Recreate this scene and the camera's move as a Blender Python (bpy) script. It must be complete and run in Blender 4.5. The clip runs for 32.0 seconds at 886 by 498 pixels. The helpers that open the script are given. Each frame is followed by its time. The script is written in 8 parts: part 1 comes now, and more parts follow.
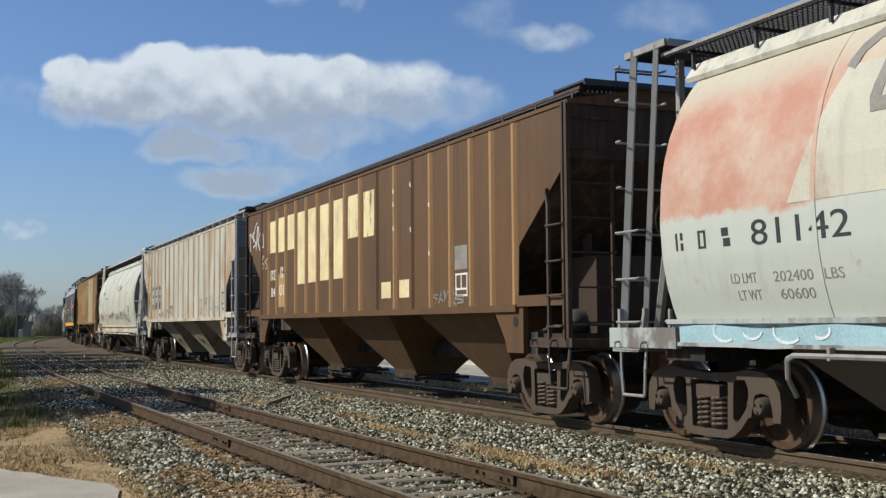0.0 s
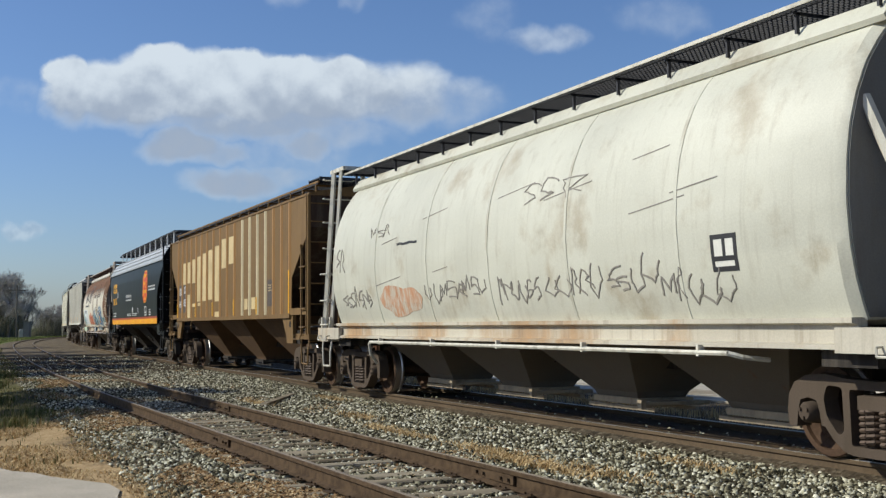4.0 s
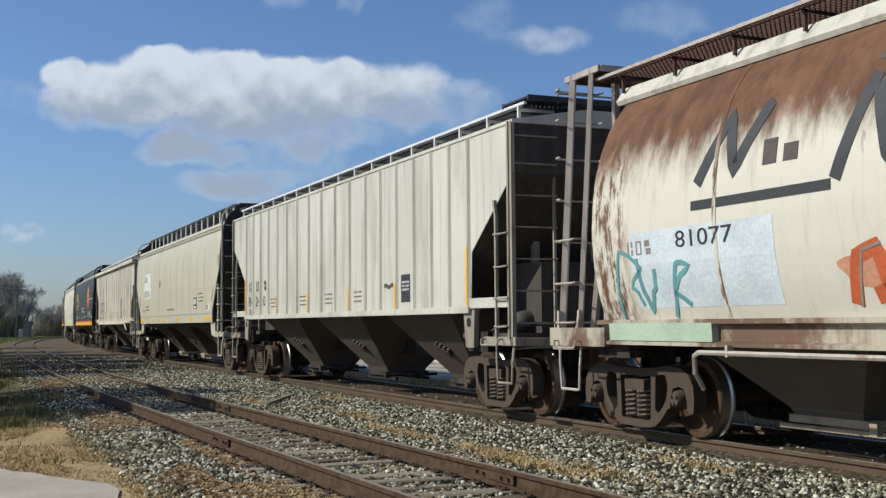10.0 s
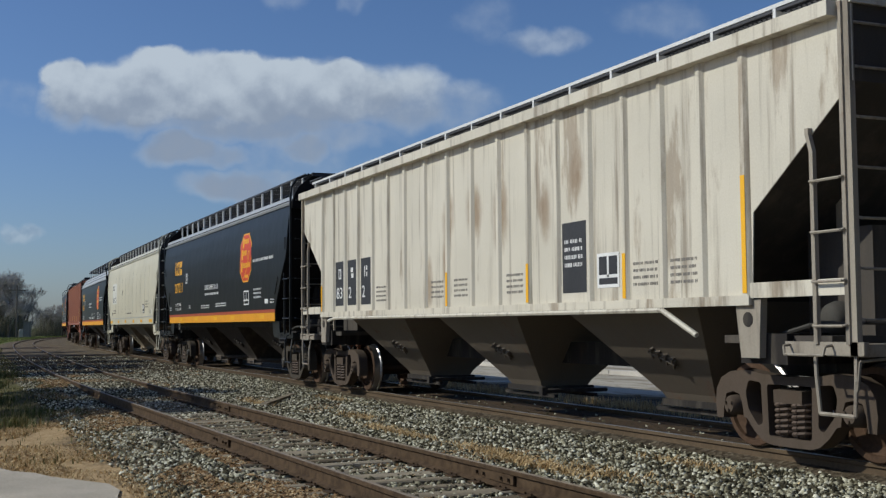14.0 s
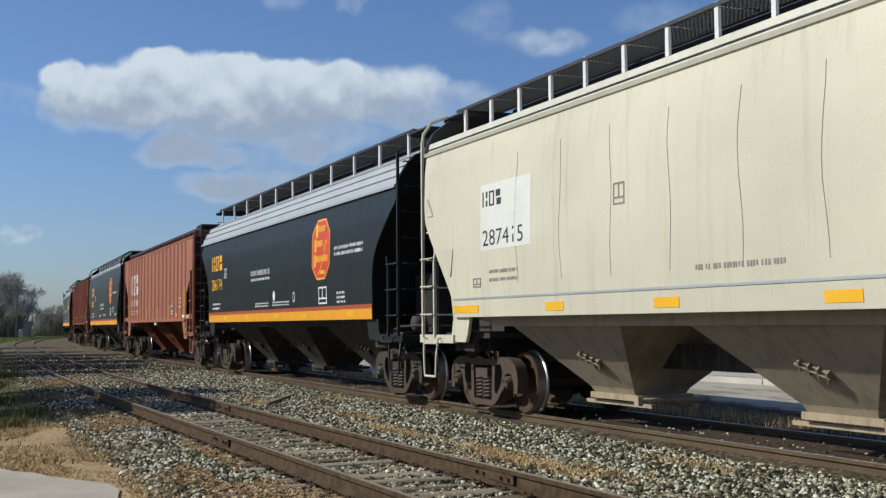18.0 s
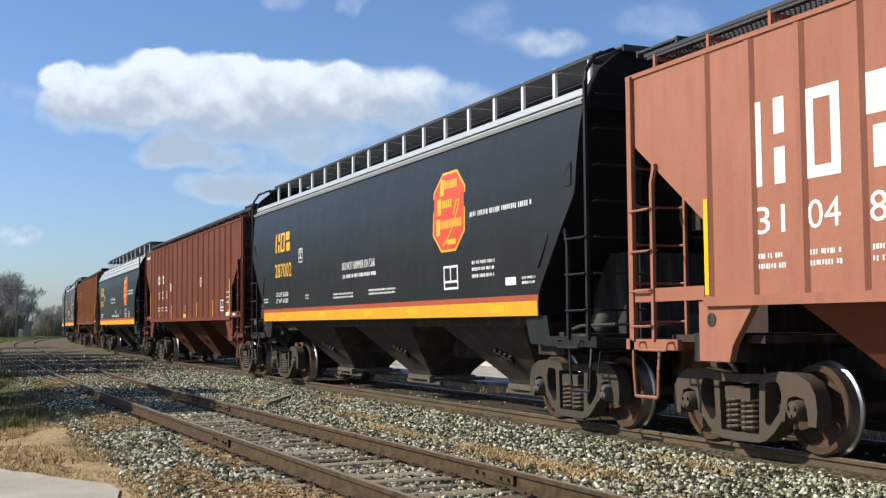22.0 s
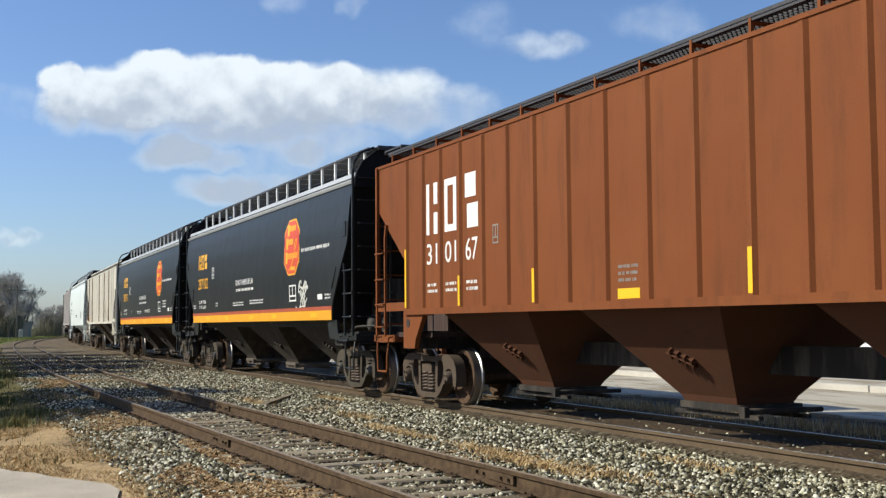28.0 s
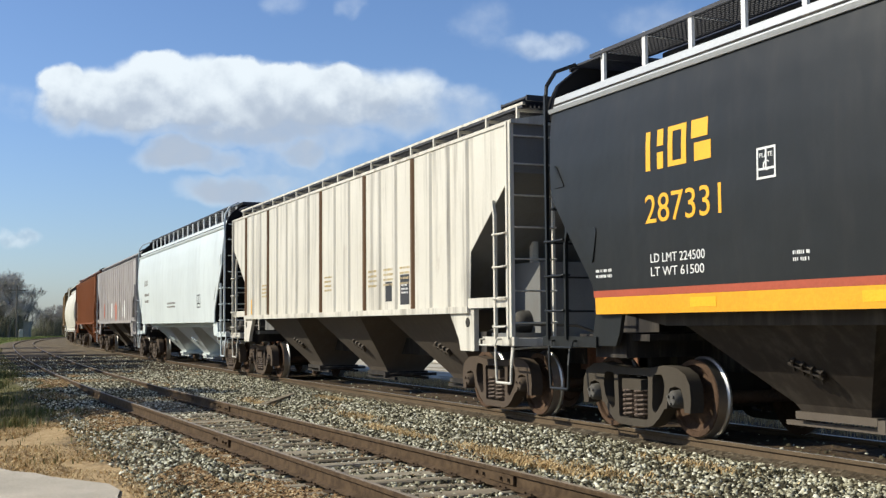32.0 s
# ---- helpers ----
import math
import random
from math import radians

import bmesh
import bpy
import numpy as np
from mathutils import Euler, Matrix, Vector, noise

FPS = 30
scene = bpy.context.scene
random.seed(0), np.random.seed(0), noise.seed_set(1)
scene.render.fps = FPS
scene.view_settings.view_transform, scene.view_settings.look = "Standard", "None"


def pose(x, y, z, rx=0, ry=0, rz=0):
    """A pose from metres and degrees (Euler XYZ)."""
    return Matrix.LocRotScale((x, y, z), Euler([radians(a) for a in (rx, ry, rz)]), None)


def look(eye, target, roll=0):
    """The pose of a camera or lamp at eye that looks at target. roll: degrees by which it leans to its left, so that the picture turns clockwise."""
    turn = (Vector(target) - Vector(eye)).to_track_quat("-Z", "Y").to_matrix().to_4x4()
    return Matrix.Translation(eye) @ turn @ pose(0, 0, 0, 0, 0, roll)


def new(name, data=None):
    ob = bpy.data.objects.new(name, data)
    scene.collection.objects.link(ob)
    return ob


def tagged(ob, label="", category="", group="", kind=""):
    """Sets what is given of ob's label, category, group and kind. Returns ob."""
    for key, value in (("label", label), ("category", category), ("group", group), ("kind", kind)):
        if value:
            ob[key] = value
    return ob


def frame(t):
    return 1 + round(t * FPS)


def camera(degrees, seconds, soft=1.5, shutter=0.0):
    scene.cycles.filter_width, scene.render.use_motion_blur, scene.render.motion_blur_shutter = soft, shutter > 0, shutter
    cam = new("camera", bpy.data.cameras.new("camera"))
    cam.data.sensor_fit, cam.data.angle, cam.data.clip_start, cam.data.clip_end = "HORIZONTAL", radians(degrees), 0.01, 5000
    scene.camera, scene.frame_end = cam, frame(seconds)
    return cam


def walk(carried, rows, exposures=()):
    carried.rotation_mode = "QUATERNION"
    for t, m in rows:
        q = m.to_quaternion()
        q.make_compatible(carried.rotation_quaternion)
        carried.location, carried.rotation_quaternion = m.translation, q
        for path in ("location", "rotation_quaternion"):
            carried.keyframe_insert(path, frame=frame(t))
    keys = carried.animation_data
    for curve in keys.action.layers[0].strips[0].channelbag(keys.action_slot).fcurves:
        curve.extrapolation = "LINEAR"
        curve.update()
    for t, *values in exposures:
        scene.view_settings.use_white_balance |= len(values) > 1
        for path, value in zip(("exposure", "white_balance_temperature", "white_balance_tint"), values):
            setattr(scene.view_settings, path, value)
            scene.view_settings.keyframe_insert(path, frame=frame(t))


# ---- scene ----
# ---- camera and its walk ----
cam = camera(41.73, 32.0, soft=1.35)
EYE = Vector((0.0, -8.902, 1.334))
YAW, PITCH = radians(23.532), radians(3.708)
AIM = EYE + Vector((-math.cos(YAW) * math.cos(PITCH), math.sin(YAW) * math.cos(PITCH), math.sin(PITCH))) * 10
EXPOSURES = [(t, e, k, 4) for t, e, k in ((0.0, -0.14, 6050), (1.0, 0.0, 6050), (2.0, 0.03, 6150), (3.0, -0.2, 6000), (4.5, -0.1, 6050), (6.0, -0.03, 6200), (8.0, 0.12, 6150), (9.0, 0.03, 6000), (10.0, -0.18, 5950), (11.0, -0.46, 5850), (12.0, -0.54, 5750), (13.0, -0.56, 5750),
                                         (14.0, -0.60, 5780), (15.5, -0.3, 5800), (17.0, -0.02, 5850), (18.0, -0.22, 5900), (19.0, -0.08, 5850), (20.0, 0.1, 5900), (21.0, 0.2, 6000), (24.0, 0.25, 6250), (32.0, 0.2, 6250))]
walk(cam, [(0.0, look(EYE, AIM, -0.424)), (32.0, look(EYE, AIM, -0.424))], EXPOSURES)

# ---- world and sun ----
SUN_WAY = Vector((0.45, 1.0, -0.76)).normalized()
SUN_ELEVATION = math.asin(-SUN_WAY.z)
SUN_AZIMUTH = math.atan2(-SUN_WAY.x, -SUN_WAY.y)
world = bpy.data.worlds.new("sky")
scene.world = world
world.use_nodes = True
wn = world.node_tree.nodes
sky = wn.new("ShaderNodeTexSky")
sky.sky_type = "NISHITA"
sky.sun_disc = False
sky.sun_elevation, sky.sun_rotation = SUN_ELEVATION, SUN_AZIMUTH
sky.air_density, sky.dust_density, sky.ozone_density = 1.0, 0.8, 3.0
tint = wn.new("ShaderNodeMix")
tint.data_type, tint.blend_type = "RGBA", "MULTIPLY"
tint.inputs[0].default_value = 1.0
tint.inputs[7].default_value = (0.95, 0.99, 1.20, 1)
world.node_tree.links.new(sky.outputs[0], tint.inputs[6])
world.node_tree.links.new(tint.outputs[2], wn["Background"].inputs[0])
wn["Background"].inputs[1].default_value = 0.1
sun_data = bpy.data.lights.new("sun", "SUN")
sun_data.energy, sun_data.angle, sun_data.color = 5.0, radians(0.55), (1.0, 0.90, 0.76)
sun = new("sun", sun_data)
sun.matrix_world = look(Vector((0, 0, 40)), Vector((0, 0, 40)) + SUN_WAY)


# ---- materials ----
class Shader:
    """A small builder for one procedural material."""

    def __init__(self, name, rough=0.7, metal=0.0, spec=0.5):
        self.m = bpy.data.materials.new(name)
        self.m.use_nodes = True
        self.t = self.m.node_tree
        self.b = self.t.nodes["Principled BSDF"]
        self.b.inputs["Roughness"].default_value = rough
        self.b.inputs["Metallic"].default_value = metal
        self.b.inputs["Specular IOR Level"].default_value = spec
        co = self.t.nodes.new("ShaderNodeTexCoord")
        info = self.t.nodes.new("ShaderNodeObjectInfo")
        self.rnd = info.outputs["Random"]
        add = self.t.nodes.new("ShaderNodeVectorMath")
        add.operation = "MULTIPLY_ADD"
        add.inputs[0].default_value = (1, 1, 1)
        self.t.links.new(info.outputs["Random"], add.inputs[0])
        add.inputs[1].default_value = (37.0, 91.0, 0.0)
        self.t.links.new(co.outputs["Object"], add.inputs[2])
        self.plain = co.outputs["Object"]
        self.co = add.outputs[0]

    def link(self, a, b):
        self.t.links.new(a, b)

    def noise(self, scale, detail=5.0, rough=0.6, stretch=(1, 1, 1), lo=0.35, hi=0.65, co=None):
        mp = self.t.nodes.new("ShaderNodeMapping")
        mp.inputs["Scale"].default_value = stretch
        self.link(co or self.co, mp.inputs[0])
        n = self.t.nodes.new("ShaderNodeTexNoise")
        n.inputs["Scale"].default_value, n.inputs["Detail"].default_value, n.inputs["Roughness"].default_value = scale, detail, rough
        self.link(mp.outputs[0], n.inputs["Vector"])
        return self.ramp(n.outputs["Fac"], lo, hi)

    def ramp(self, value, lo, hi, a=0.0, b=1.0):
        r = self.t.nodes.new("ShaderNodeMapRange")
        r.interpolation_type = "SMOOTHSTEP"
        r.inputs["From Min"].default_value, r.inputs["From Max"].default_value = lo, hi
        r.inputs["To Min"].default_value, r.inputs["To Max"].default_value = a, b
        self.link(value, r.inputs["Value"])
        return r.outputs["Result"]

    def math(self, op, a, b):
        n = self.t.nodes.new("ShaderNodeMath")
        n.operation = op
        for i, v in enumerate((a, b)):
            if isinstance(v, (int, float)):
                n.inputs[i].default_value = v
            else:
                self.link(v, n.inputs[i])
        return n.outputs[0]

    def mix(self, fac, a, b, mode="MIX"):
        n = self.t.nodes.new("ShaderNodeMix")
        n.data_type, n.blend_type = "RGBA", mode
        for i, v in ((0, fac), (6, a), (7, b)):
            if isinstance(v, (int, float)):
                n.inputs[i].default_value = v
            elif isinstance(v, tuple):
                n.inputs[i].default_value = (*v, 1) if len(v) == 3 else v
            else:
                self.link(v, n.inputs[i])
        return n.outputs[2]

    def axis(self, which, co=None):
        s = self.t.nodes.new("ShaderNodeSeparateXYZ")
        self.link(co or self.plain, s.inputs[0])
        return s.outputs[which]

    def island(self):
        g = self.t.nodes.new("ShaderNodeNewGeometry")
        return g.outputs["Random Per Island"]

    def colors(self, value, stops):
        r = self.t.nodes.new("ShaderNodeValToRGB")
        el = r.color_ramp.elements
        while len(el) < len(stops):
            el.new(0.5)
        for e, (p, c) in zip(el, stops):
            e.position, e.color = p, (*c, 1)
        self.link(value, r.inputs[0])
        return r.outputs[0]

    def done(self, color, rough=None, bump=None, strength=0.3, dist=0.01):
        if isinstance(color, tuple):
            self.b.inputs["Base Color"].default_value = (*color, 1)
        else:
            self.link(color, self.b.inputs["Base Color"])
        if rough is not None:
            self.link(rough, self.b.inputs["Roughness"])
        if bump is not None:
            n = self.t.nodes.new("ShaderNodeBump")
            n.inputs["Strength"].default_value, n.inputs["Distance"].default_value = strength, dist
            self.link(bump, n.inputs["Height"])
            self.link(n.outputs[0], self.b.inputs["Normal"])
        return self.m


RUST = (0.16, 0.065, 0.028)
DARK_RUST = (0.07, 0.032, 0.018)


def paint(name, base, rust=0.2, dirt=0.3, rust_color=RUST, rough=0.5, dirt_color=(0.12, 0.10, 0.075), streak=0.25, spec=0.4):
    """Weathered paint: fading, run-down dirt streaks, rust patches, fine grain."""
    s = Shader(name, rough, spec=spec)
    fade = s.noise(0.55, 3, 0.5, lo=0.3, hi=0.7)
    c = s.mix(s.math("MULTIPLY", fade, 0.35), base, tuple(min(1, v * 1.25 + min(0.015, v * 0.3)) for v in base))
    run = s.noise(3.0, 6, 0.65, (1.6, 1.6, streak), 0.44, 0.72)
    c = s.mix(s.math("MULTIPLY", run, dirt), c, dirt_color)
    spots = s.noise(1.6, 9, 0.72, (1.0, 1.0, 0.55), 0.66 - 0.25 * rust, 0.80 - 0.22 * rust)
    runs = s.noise(4.2, 5, 0.6, (2.0, 2.0, 0.16), 0.62 - 0.1 * rust, 0.85)
    amount = s.math("MULTIPLY", s.math("MAXIMUM", spots, s.math("MULTIPLY", runs, 0.6)), min(1.0, rust * 1.6))
    c = s.mix(amount, c, rust_color)
    grain = s.noise(55, 3, 0.6, lo=0.2, hi=0.8)
    c = s.mix(0.22, c, s.colors(grain, [(0, (0.35, 0.35, 0.35)), (1, (0.75, 0.75, 0.75))]), "OVERLAY")
    dents = s.noise(2.2, 2, 0.5, lo=0.2, hi=0.8)
    return s.done(c, s.ramp(amount, 0, 1, rough, 0.85), dents, 0.35, 0.012)


def plain(name, base, rough=0.6, metal=0.0, vary=0.25, scale=9.0, bump=0.2, spec=0.4):
    """A simple surface with two scales of variation."""
    s = Shader(name, rough, metal, spec)
    n1 = s.noise(scale * 0.2, 4, lo=0.25, hi=0.75)
    n2 = s.noise(scale * 3, 5, lo=0.25, hi=0.75)
    dark = tuple(v * (1 - vary) for v in base)
    lite = tuple(min(1, v * (1 + vary)) for v in base)
    c = s.mix(s.math("MULTIPLY", s.math("ADD", n1, n2), 0.5), dark, lite)
    return s.done(c, None, n2, bump, 0.006)


def flaking(name, lo, hi, base=(0.70, 0.57, 0.31), under=(0.12, 0.066, 0.03)):
    """Pale paint that has come off in upright flakes."""
    s = Shader(name, 0.65)
    n = s.noise(7.0, 8, 0.75, (1.6, 1.6, 0.28), lo, hi)
    tone = s.noise(1.5, 4, lo=0.3, hi=0.7)
    c = s.mix(tone, tuple(v * 0.85 for v in base), tuple(min(1, v * 1.12) for v in base))
    return s.done(s.mix(n, c, under), None, n, 0.3, 0.004)


def stained(name, base, stain, lo, hi, amount=0.8, streak=0.5, streak_color=(0.15, 0.12, 0.09), size=1.0, tall=0.5, rough=0.55, spots=()):
    """Paint with soft blotches, run-down drips and, at given places (u, z, half width, half height), smudges."""
    s = Shader(name, rough, spec=0.3)
    fade = s.noise(0.5, 3, 0.5, lo=0.3, hi=0.7)
    c = s.mix(fade, tuple(v * 0.92 for v in base), tuple(min(1, v * 1.08) for v in base))
    blot = s.noise(size, 7, 0.62, (1.3, 1.3, tall), lo, hi)
    tone = s.noise(2.5, 5, 0.6, (1, 1, 0.5), 0.3, 0.7)
    c = s.mix(s.math("MULTIPLY", blot, amount), c, s.mix(tone, stain, tuple(v * 0.72 for v in stain)))
    drip = s.noise(4.5, 5, 0.6, (1.6, 1.6, 0.09), 0.50, 0.75)
    c = s.mix(s.math("MULTIPLY", drip, streak), c, streak_color)
    u, z = s.axis(0), s.axis(2)
    for su, sz, ru, rz in spots:
        a = s.math("POWER", s.math("DIVIDE", s.math("SUBTRACT", u, su), ru), 2.0)
        b = s.math("POWER", s.math("DIVIDE", s.math("SUBTRACT", z, sz), rz), 2.0)
        near = s.ramp(s.math("ADD", s.math("ADD", a, b), s.math("MULTIPLY", tone, 0.7)), 1.5, 0.1)
        c = s.mix(s.math("MULTIPLY", near, 0.75), c, stain)
    grain = s.noise(55, 3, 0.6, lo=0.2, hi=0.8)
    c = s.mix(0.2, c, s.colors(grain, [(0, (0.35, 0.35, 0.35)), (1, (0.75, 0.75, 0.75))]), "OVERLAY")
    dents = s.noise(2.0, 2, 0.5, lo=0.2, hi=0.8)
    return s.done(c, None, dents, 0.4, 0.012)


MAT = {
    "truck": paint("truck_steel", (0.080, 0.060, 0.044), 0.25, 0.5, (0.09, 0.05, 0.028), 0.9, (0.065, 0.05, 0.034), spec=0.12),
    "truck_black": paint("truck_black", (0.060, 0.050, 0.038), 0.15, 0.5, (0.07, 0.042, 0.026), 0.9, (0.05, 0.04, 0.03), spec=0.12),
    "wheel": plain("wheel_steel", (0.078, 0.046, 0.027), 0.8, 0.1, 0.4, spec=0.2),
    "tread": plain("polished_tread", (0.45, 0.43, 0.4), 0.42, 1.0, 0.1),
    "spring": plain("spring_steel", (0.10, 0.07, 0.05), 0.7, 0.2, 0.4),
    # dark underframe paint, taken near black to deepen the shade below
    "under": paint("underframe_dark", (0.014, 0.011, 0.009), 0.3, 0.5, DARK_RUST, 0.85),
    "mesh": plain("grating_dark", (0.05, 0.05, 0.055), 0.6, 0.4, 0.3),
    "black": paint("black_paint", (0.0125, 0.0135, 0.0130), 0.05, 0.25, rough=0.42, dirt_color=(0.035, 0.032, 0.028), spec=0.28),
    "green_black": paint("dark_green_grey_paint", (0.0135, 0.0172, 0.0163), 0.03, 0.25, rough=0.45, dirt_color=(0.024, 0.025, 0.022), spec=0.25),
    "galv": plain("galvanised_roof", (0.42, 0.43, 0.43), 0.45, 0.3, 0.12, 6),
    "white_post": plain("white_rail_paint", (0.62, 0.62, 0.6), 0.6, 0.0, 0.15),
    "yellow": plain("yellow_orange_paint", (0.78, 0.42, 0.012), 0.5, 0.0, 0.12),
    "orange_stripe": plain("orange_stripe_paint", (0.74, 0.33, 0.012), 0.5, 0.0, 0.12),
    "red_stripe": plain("red_stripe_paint", (0.36, 0.075, 0.035), 0.5, 0.0, 0.15),
    "letter_yellow": plain("yellow_lettering", (0.80, 0.40, 0.02), 0.5, 0.0, 0.12, 14),
    "letter_white": plain("white_lettering", (0.72, 0.71, 0.67), 0.55, 0.0, 0.15, 14),
    "letter_black": plain("black_lettering", (0.03, 0.03, 0.032), 0.6, 0.0, 0.3, 14),
    "letter_grey": plain("faded_grey_lettering", (0.23, 0.21, 0.18), 0.7, 0.0, 0.3, 14),
    "emblem_red": plain("red_emblem_paint", (0.58, 0.06, 0.02), 0.45, 0.0, 0.15),
    # near-black end colour that holds the shade between cars
    "end_dark": paint("grimy_shaded_end_paint", (0.009, 0.0085, 0.0085), 0.08, 0.3, (0.02, 0.012, 0.008), 0.8, (0.016, 0.013, 0.011), spec=0.12),
    "ochre_patch": flaking("rubbed_ochre_patch", 0.5, 0.7, (0.36, 0.23, 0.08)),
    "flaking": flaking("flaking_cream_paint", 0.60, 0.70),
    "flaked": flaking("badly_flaked_cream_paint", 0.52, 0.60),
    "bearing": plain("dusty_bearing_steel", (0.085, 0.078, 0.066), 0.6, 0.0, 0.4),
    "cream": flaking("cream_patch_paint", 0.56, 0.80, (0.52, 0.405, 0.205), (0.20, 0.125, 0.05)),
    "white_patch": plain("white_patch_paint", (0.66, 0.65, 0.58), 0.6, 0.0, 0.1),
    "reflector": plain("yellow_reflector_strip", (0.85, 0.45, 0.01), 0.4, 0.0, 0.08),
    "gear": paint("dusty_grey_gear_paint", (0.060, 0.056, 0.049), 0.2, 0.5, DARK_RUST, 0.75, (0.06, 0.05, 0.04), spec=0.2),
    "rust": plain("bare_rust", (0.15, 0.07, 0.035), 0.9, 0.0, 0.45),
}


# ---- mesh building ----
class Geo:
    """Collects solids into one mesh."""

    def __init__(self):
        self.v, self.f = [], []

    def add(self, verts, faces):
        n = len(self.v)
        self.v += [tuple(p) for p in verts]
        self.f += [tuple(i + n for i in f) for f in faces]
        return self

    def box(self, x0, x1, y0, y1, z0, z1):
        return self.add([(x, y, z) for z in (z0, z1) for y in (y0, y1) for x in (x0, x1)],
                        [(0, 2, 3, 1), (4, 5, 7, 6), (0, 1, 5, 4), (2, 6, 7, 3), (0, 4, 6, 2), (1, 3, 7, 5)])

    def prism(self, poly, a, b, axis="y"):
        """A polygon pushed from a to b: (x, z) along y, (y, z) along x, or (x, y) along z."""
        put = {"y": lambda p, t: (p[0], t, p[1]), "x": lambda p, t: (t, p[0], p[1]), "z": lambda p, t: (p[0], p[1], t)}[axis]
        n = len(poly)
        verts = [put(p, a) for p in poly] + [put(p, b) for p in poly]
        faces = [(i, (i + 1) % n, (i + 1) % n + n, i + n) for i in range(n)]
        faces += [tuple(range(n - 1, -1, -1)), tuple(range(n, 2 * n))]
        return self.add(verts, faces)

    def tube(self, p0, p1, r, n=8, r1=None):
        p0, p1 = Vector(p0), Vector(p1)
        d = (p1 - p0).normalized()
        side = d.cross(Vector((0, 0, 1)) if abs(d.z) < 0.9 else Vector((1, 0, 0))).normalized()
        up = side.cross(d)
        r1 = r if r1 is None else r1
        ring = lambda c, q: [c + (side * math.cos(2 * math.pi * i / n) + up * math.sin(2 * math.pi * i / n)) * q for i in range(n)]
        verts = ring(p0, r) + ring(p1, r1)
        faces = [(i, (i + 1) % n, (i + 1) % n + n, i + n) for i in range(n)]
        faces += [tuple(range(n - 1, -1, -1)), tuple(range(n, 2 * n))]
        return self.add(verts, faces)

    def path(self, pts, r, n=6):
        for a, b in zip(pts, pts[1:]):
            self.tube(a, b, r, n)
        return self

    def lathe(self, prof, n=32):
        """A profile of (y, radius) turned round the y axis."""
        k = len(prof)
        verts = [(r * math.cos(2 * math.pi * i / n), y, r * math.sin(2 * math.pi * i / n)) for i in range(n) for y, r in prof]
        faces = [(i * k + j, ((i + 1) % n) * k + j, ((i + 1) % n) * k + j + 1, i * k + j + 1) for i in range(n) for j in range(k - 1)]
        faces += [tuple(i * k for i in range(n - 1, -1, -1)), tuple(i * k + k - 1 for i in range(n))]
        return self.add(verts, faces)

    def mesh(self, name, smooth=0):
        me = bpy.data.meshes.new(name)
        me.from_pydata(self.v, [], self.f)
        b = bmesh.new()
        b.from_mesh(me)
        bmesh.ops.recalc_face_normals(b, faces=b.faces)
        b.to_mesh(me)
        b.free()
        if smooth:
            me.shade_smooth()
            me.set_sharp_from_angle(angle=radians(smooth))
        me.materials.append(None)
        return me


def put(name, me, material, parent=None, label="", at=None):
    ob = new(name, me)
    if parent is not None:
        ob.parent = parent
    if at is not None:
        ob.matrix_basis = at
    ob.material_slots[0].link = "OBJECT"
    ob.material_slots[0].material = material
    if label:
        ob["label"] = label
    return ob


def part(name, g, material, parent, label="", smooth=0):
    return put(name, g.mesh(name, smooth), material, parent, label)


# ---- lettering: glyph meshes of the built-in font, 1 high ----
WORDS = ["DO NOT HAMMER ON CAR", "287331", "287102", "287002", "287011", "286383", "286174", "286401", "287376", "287415",
         "LD LMT 224500", "LT WT 61500", "LD LMT", "LT WT", "PLATE", "C", "31", "04", "88", "01", "67", "23", "841", "84", "24", "0",
         "830", "83", "00", "85", "640", "81142", "81077", "82", "4", "2", "202400", "60600", "LBS", "Unir", "Servir"]


def word_meshes():
    made = []
    for w in WORDS:
        cu = bpy.data.curves.new("w", "FONT")
        cu.body, cu.size, cu.resolution_u = w, 1.0, 3
        made.append((w, new("w", cu)))
    deps = bpy.context.evaluated_depsgraph_get()
    out = {}
    for w, ob in made:
        me = bpy.data.meshes.new_from_object(ob.evaluated_get(deps))
        vs = [v.co.copy() for v in me.vertices]
        x0, x1 = min(v.x for v in vs), max(v.x for v in vs)
        z0, z1 = min(v.y for v in vs), max(v.y for v in vs)
        h = z1 - z0
        out[w] = ([((v.x - x0) / h, (v.y - z0) / h) for v in vs], [tuple(p.vertices) for p in me.polygons], (x1 - x0) / h)
        bpy.data.meshes.remove(me)
        cu = ob.data
        bpy.data.objects.remove(ob)
        bpy.data.curves.remove(cu)
    return out


GLYPHS = word_meshes()


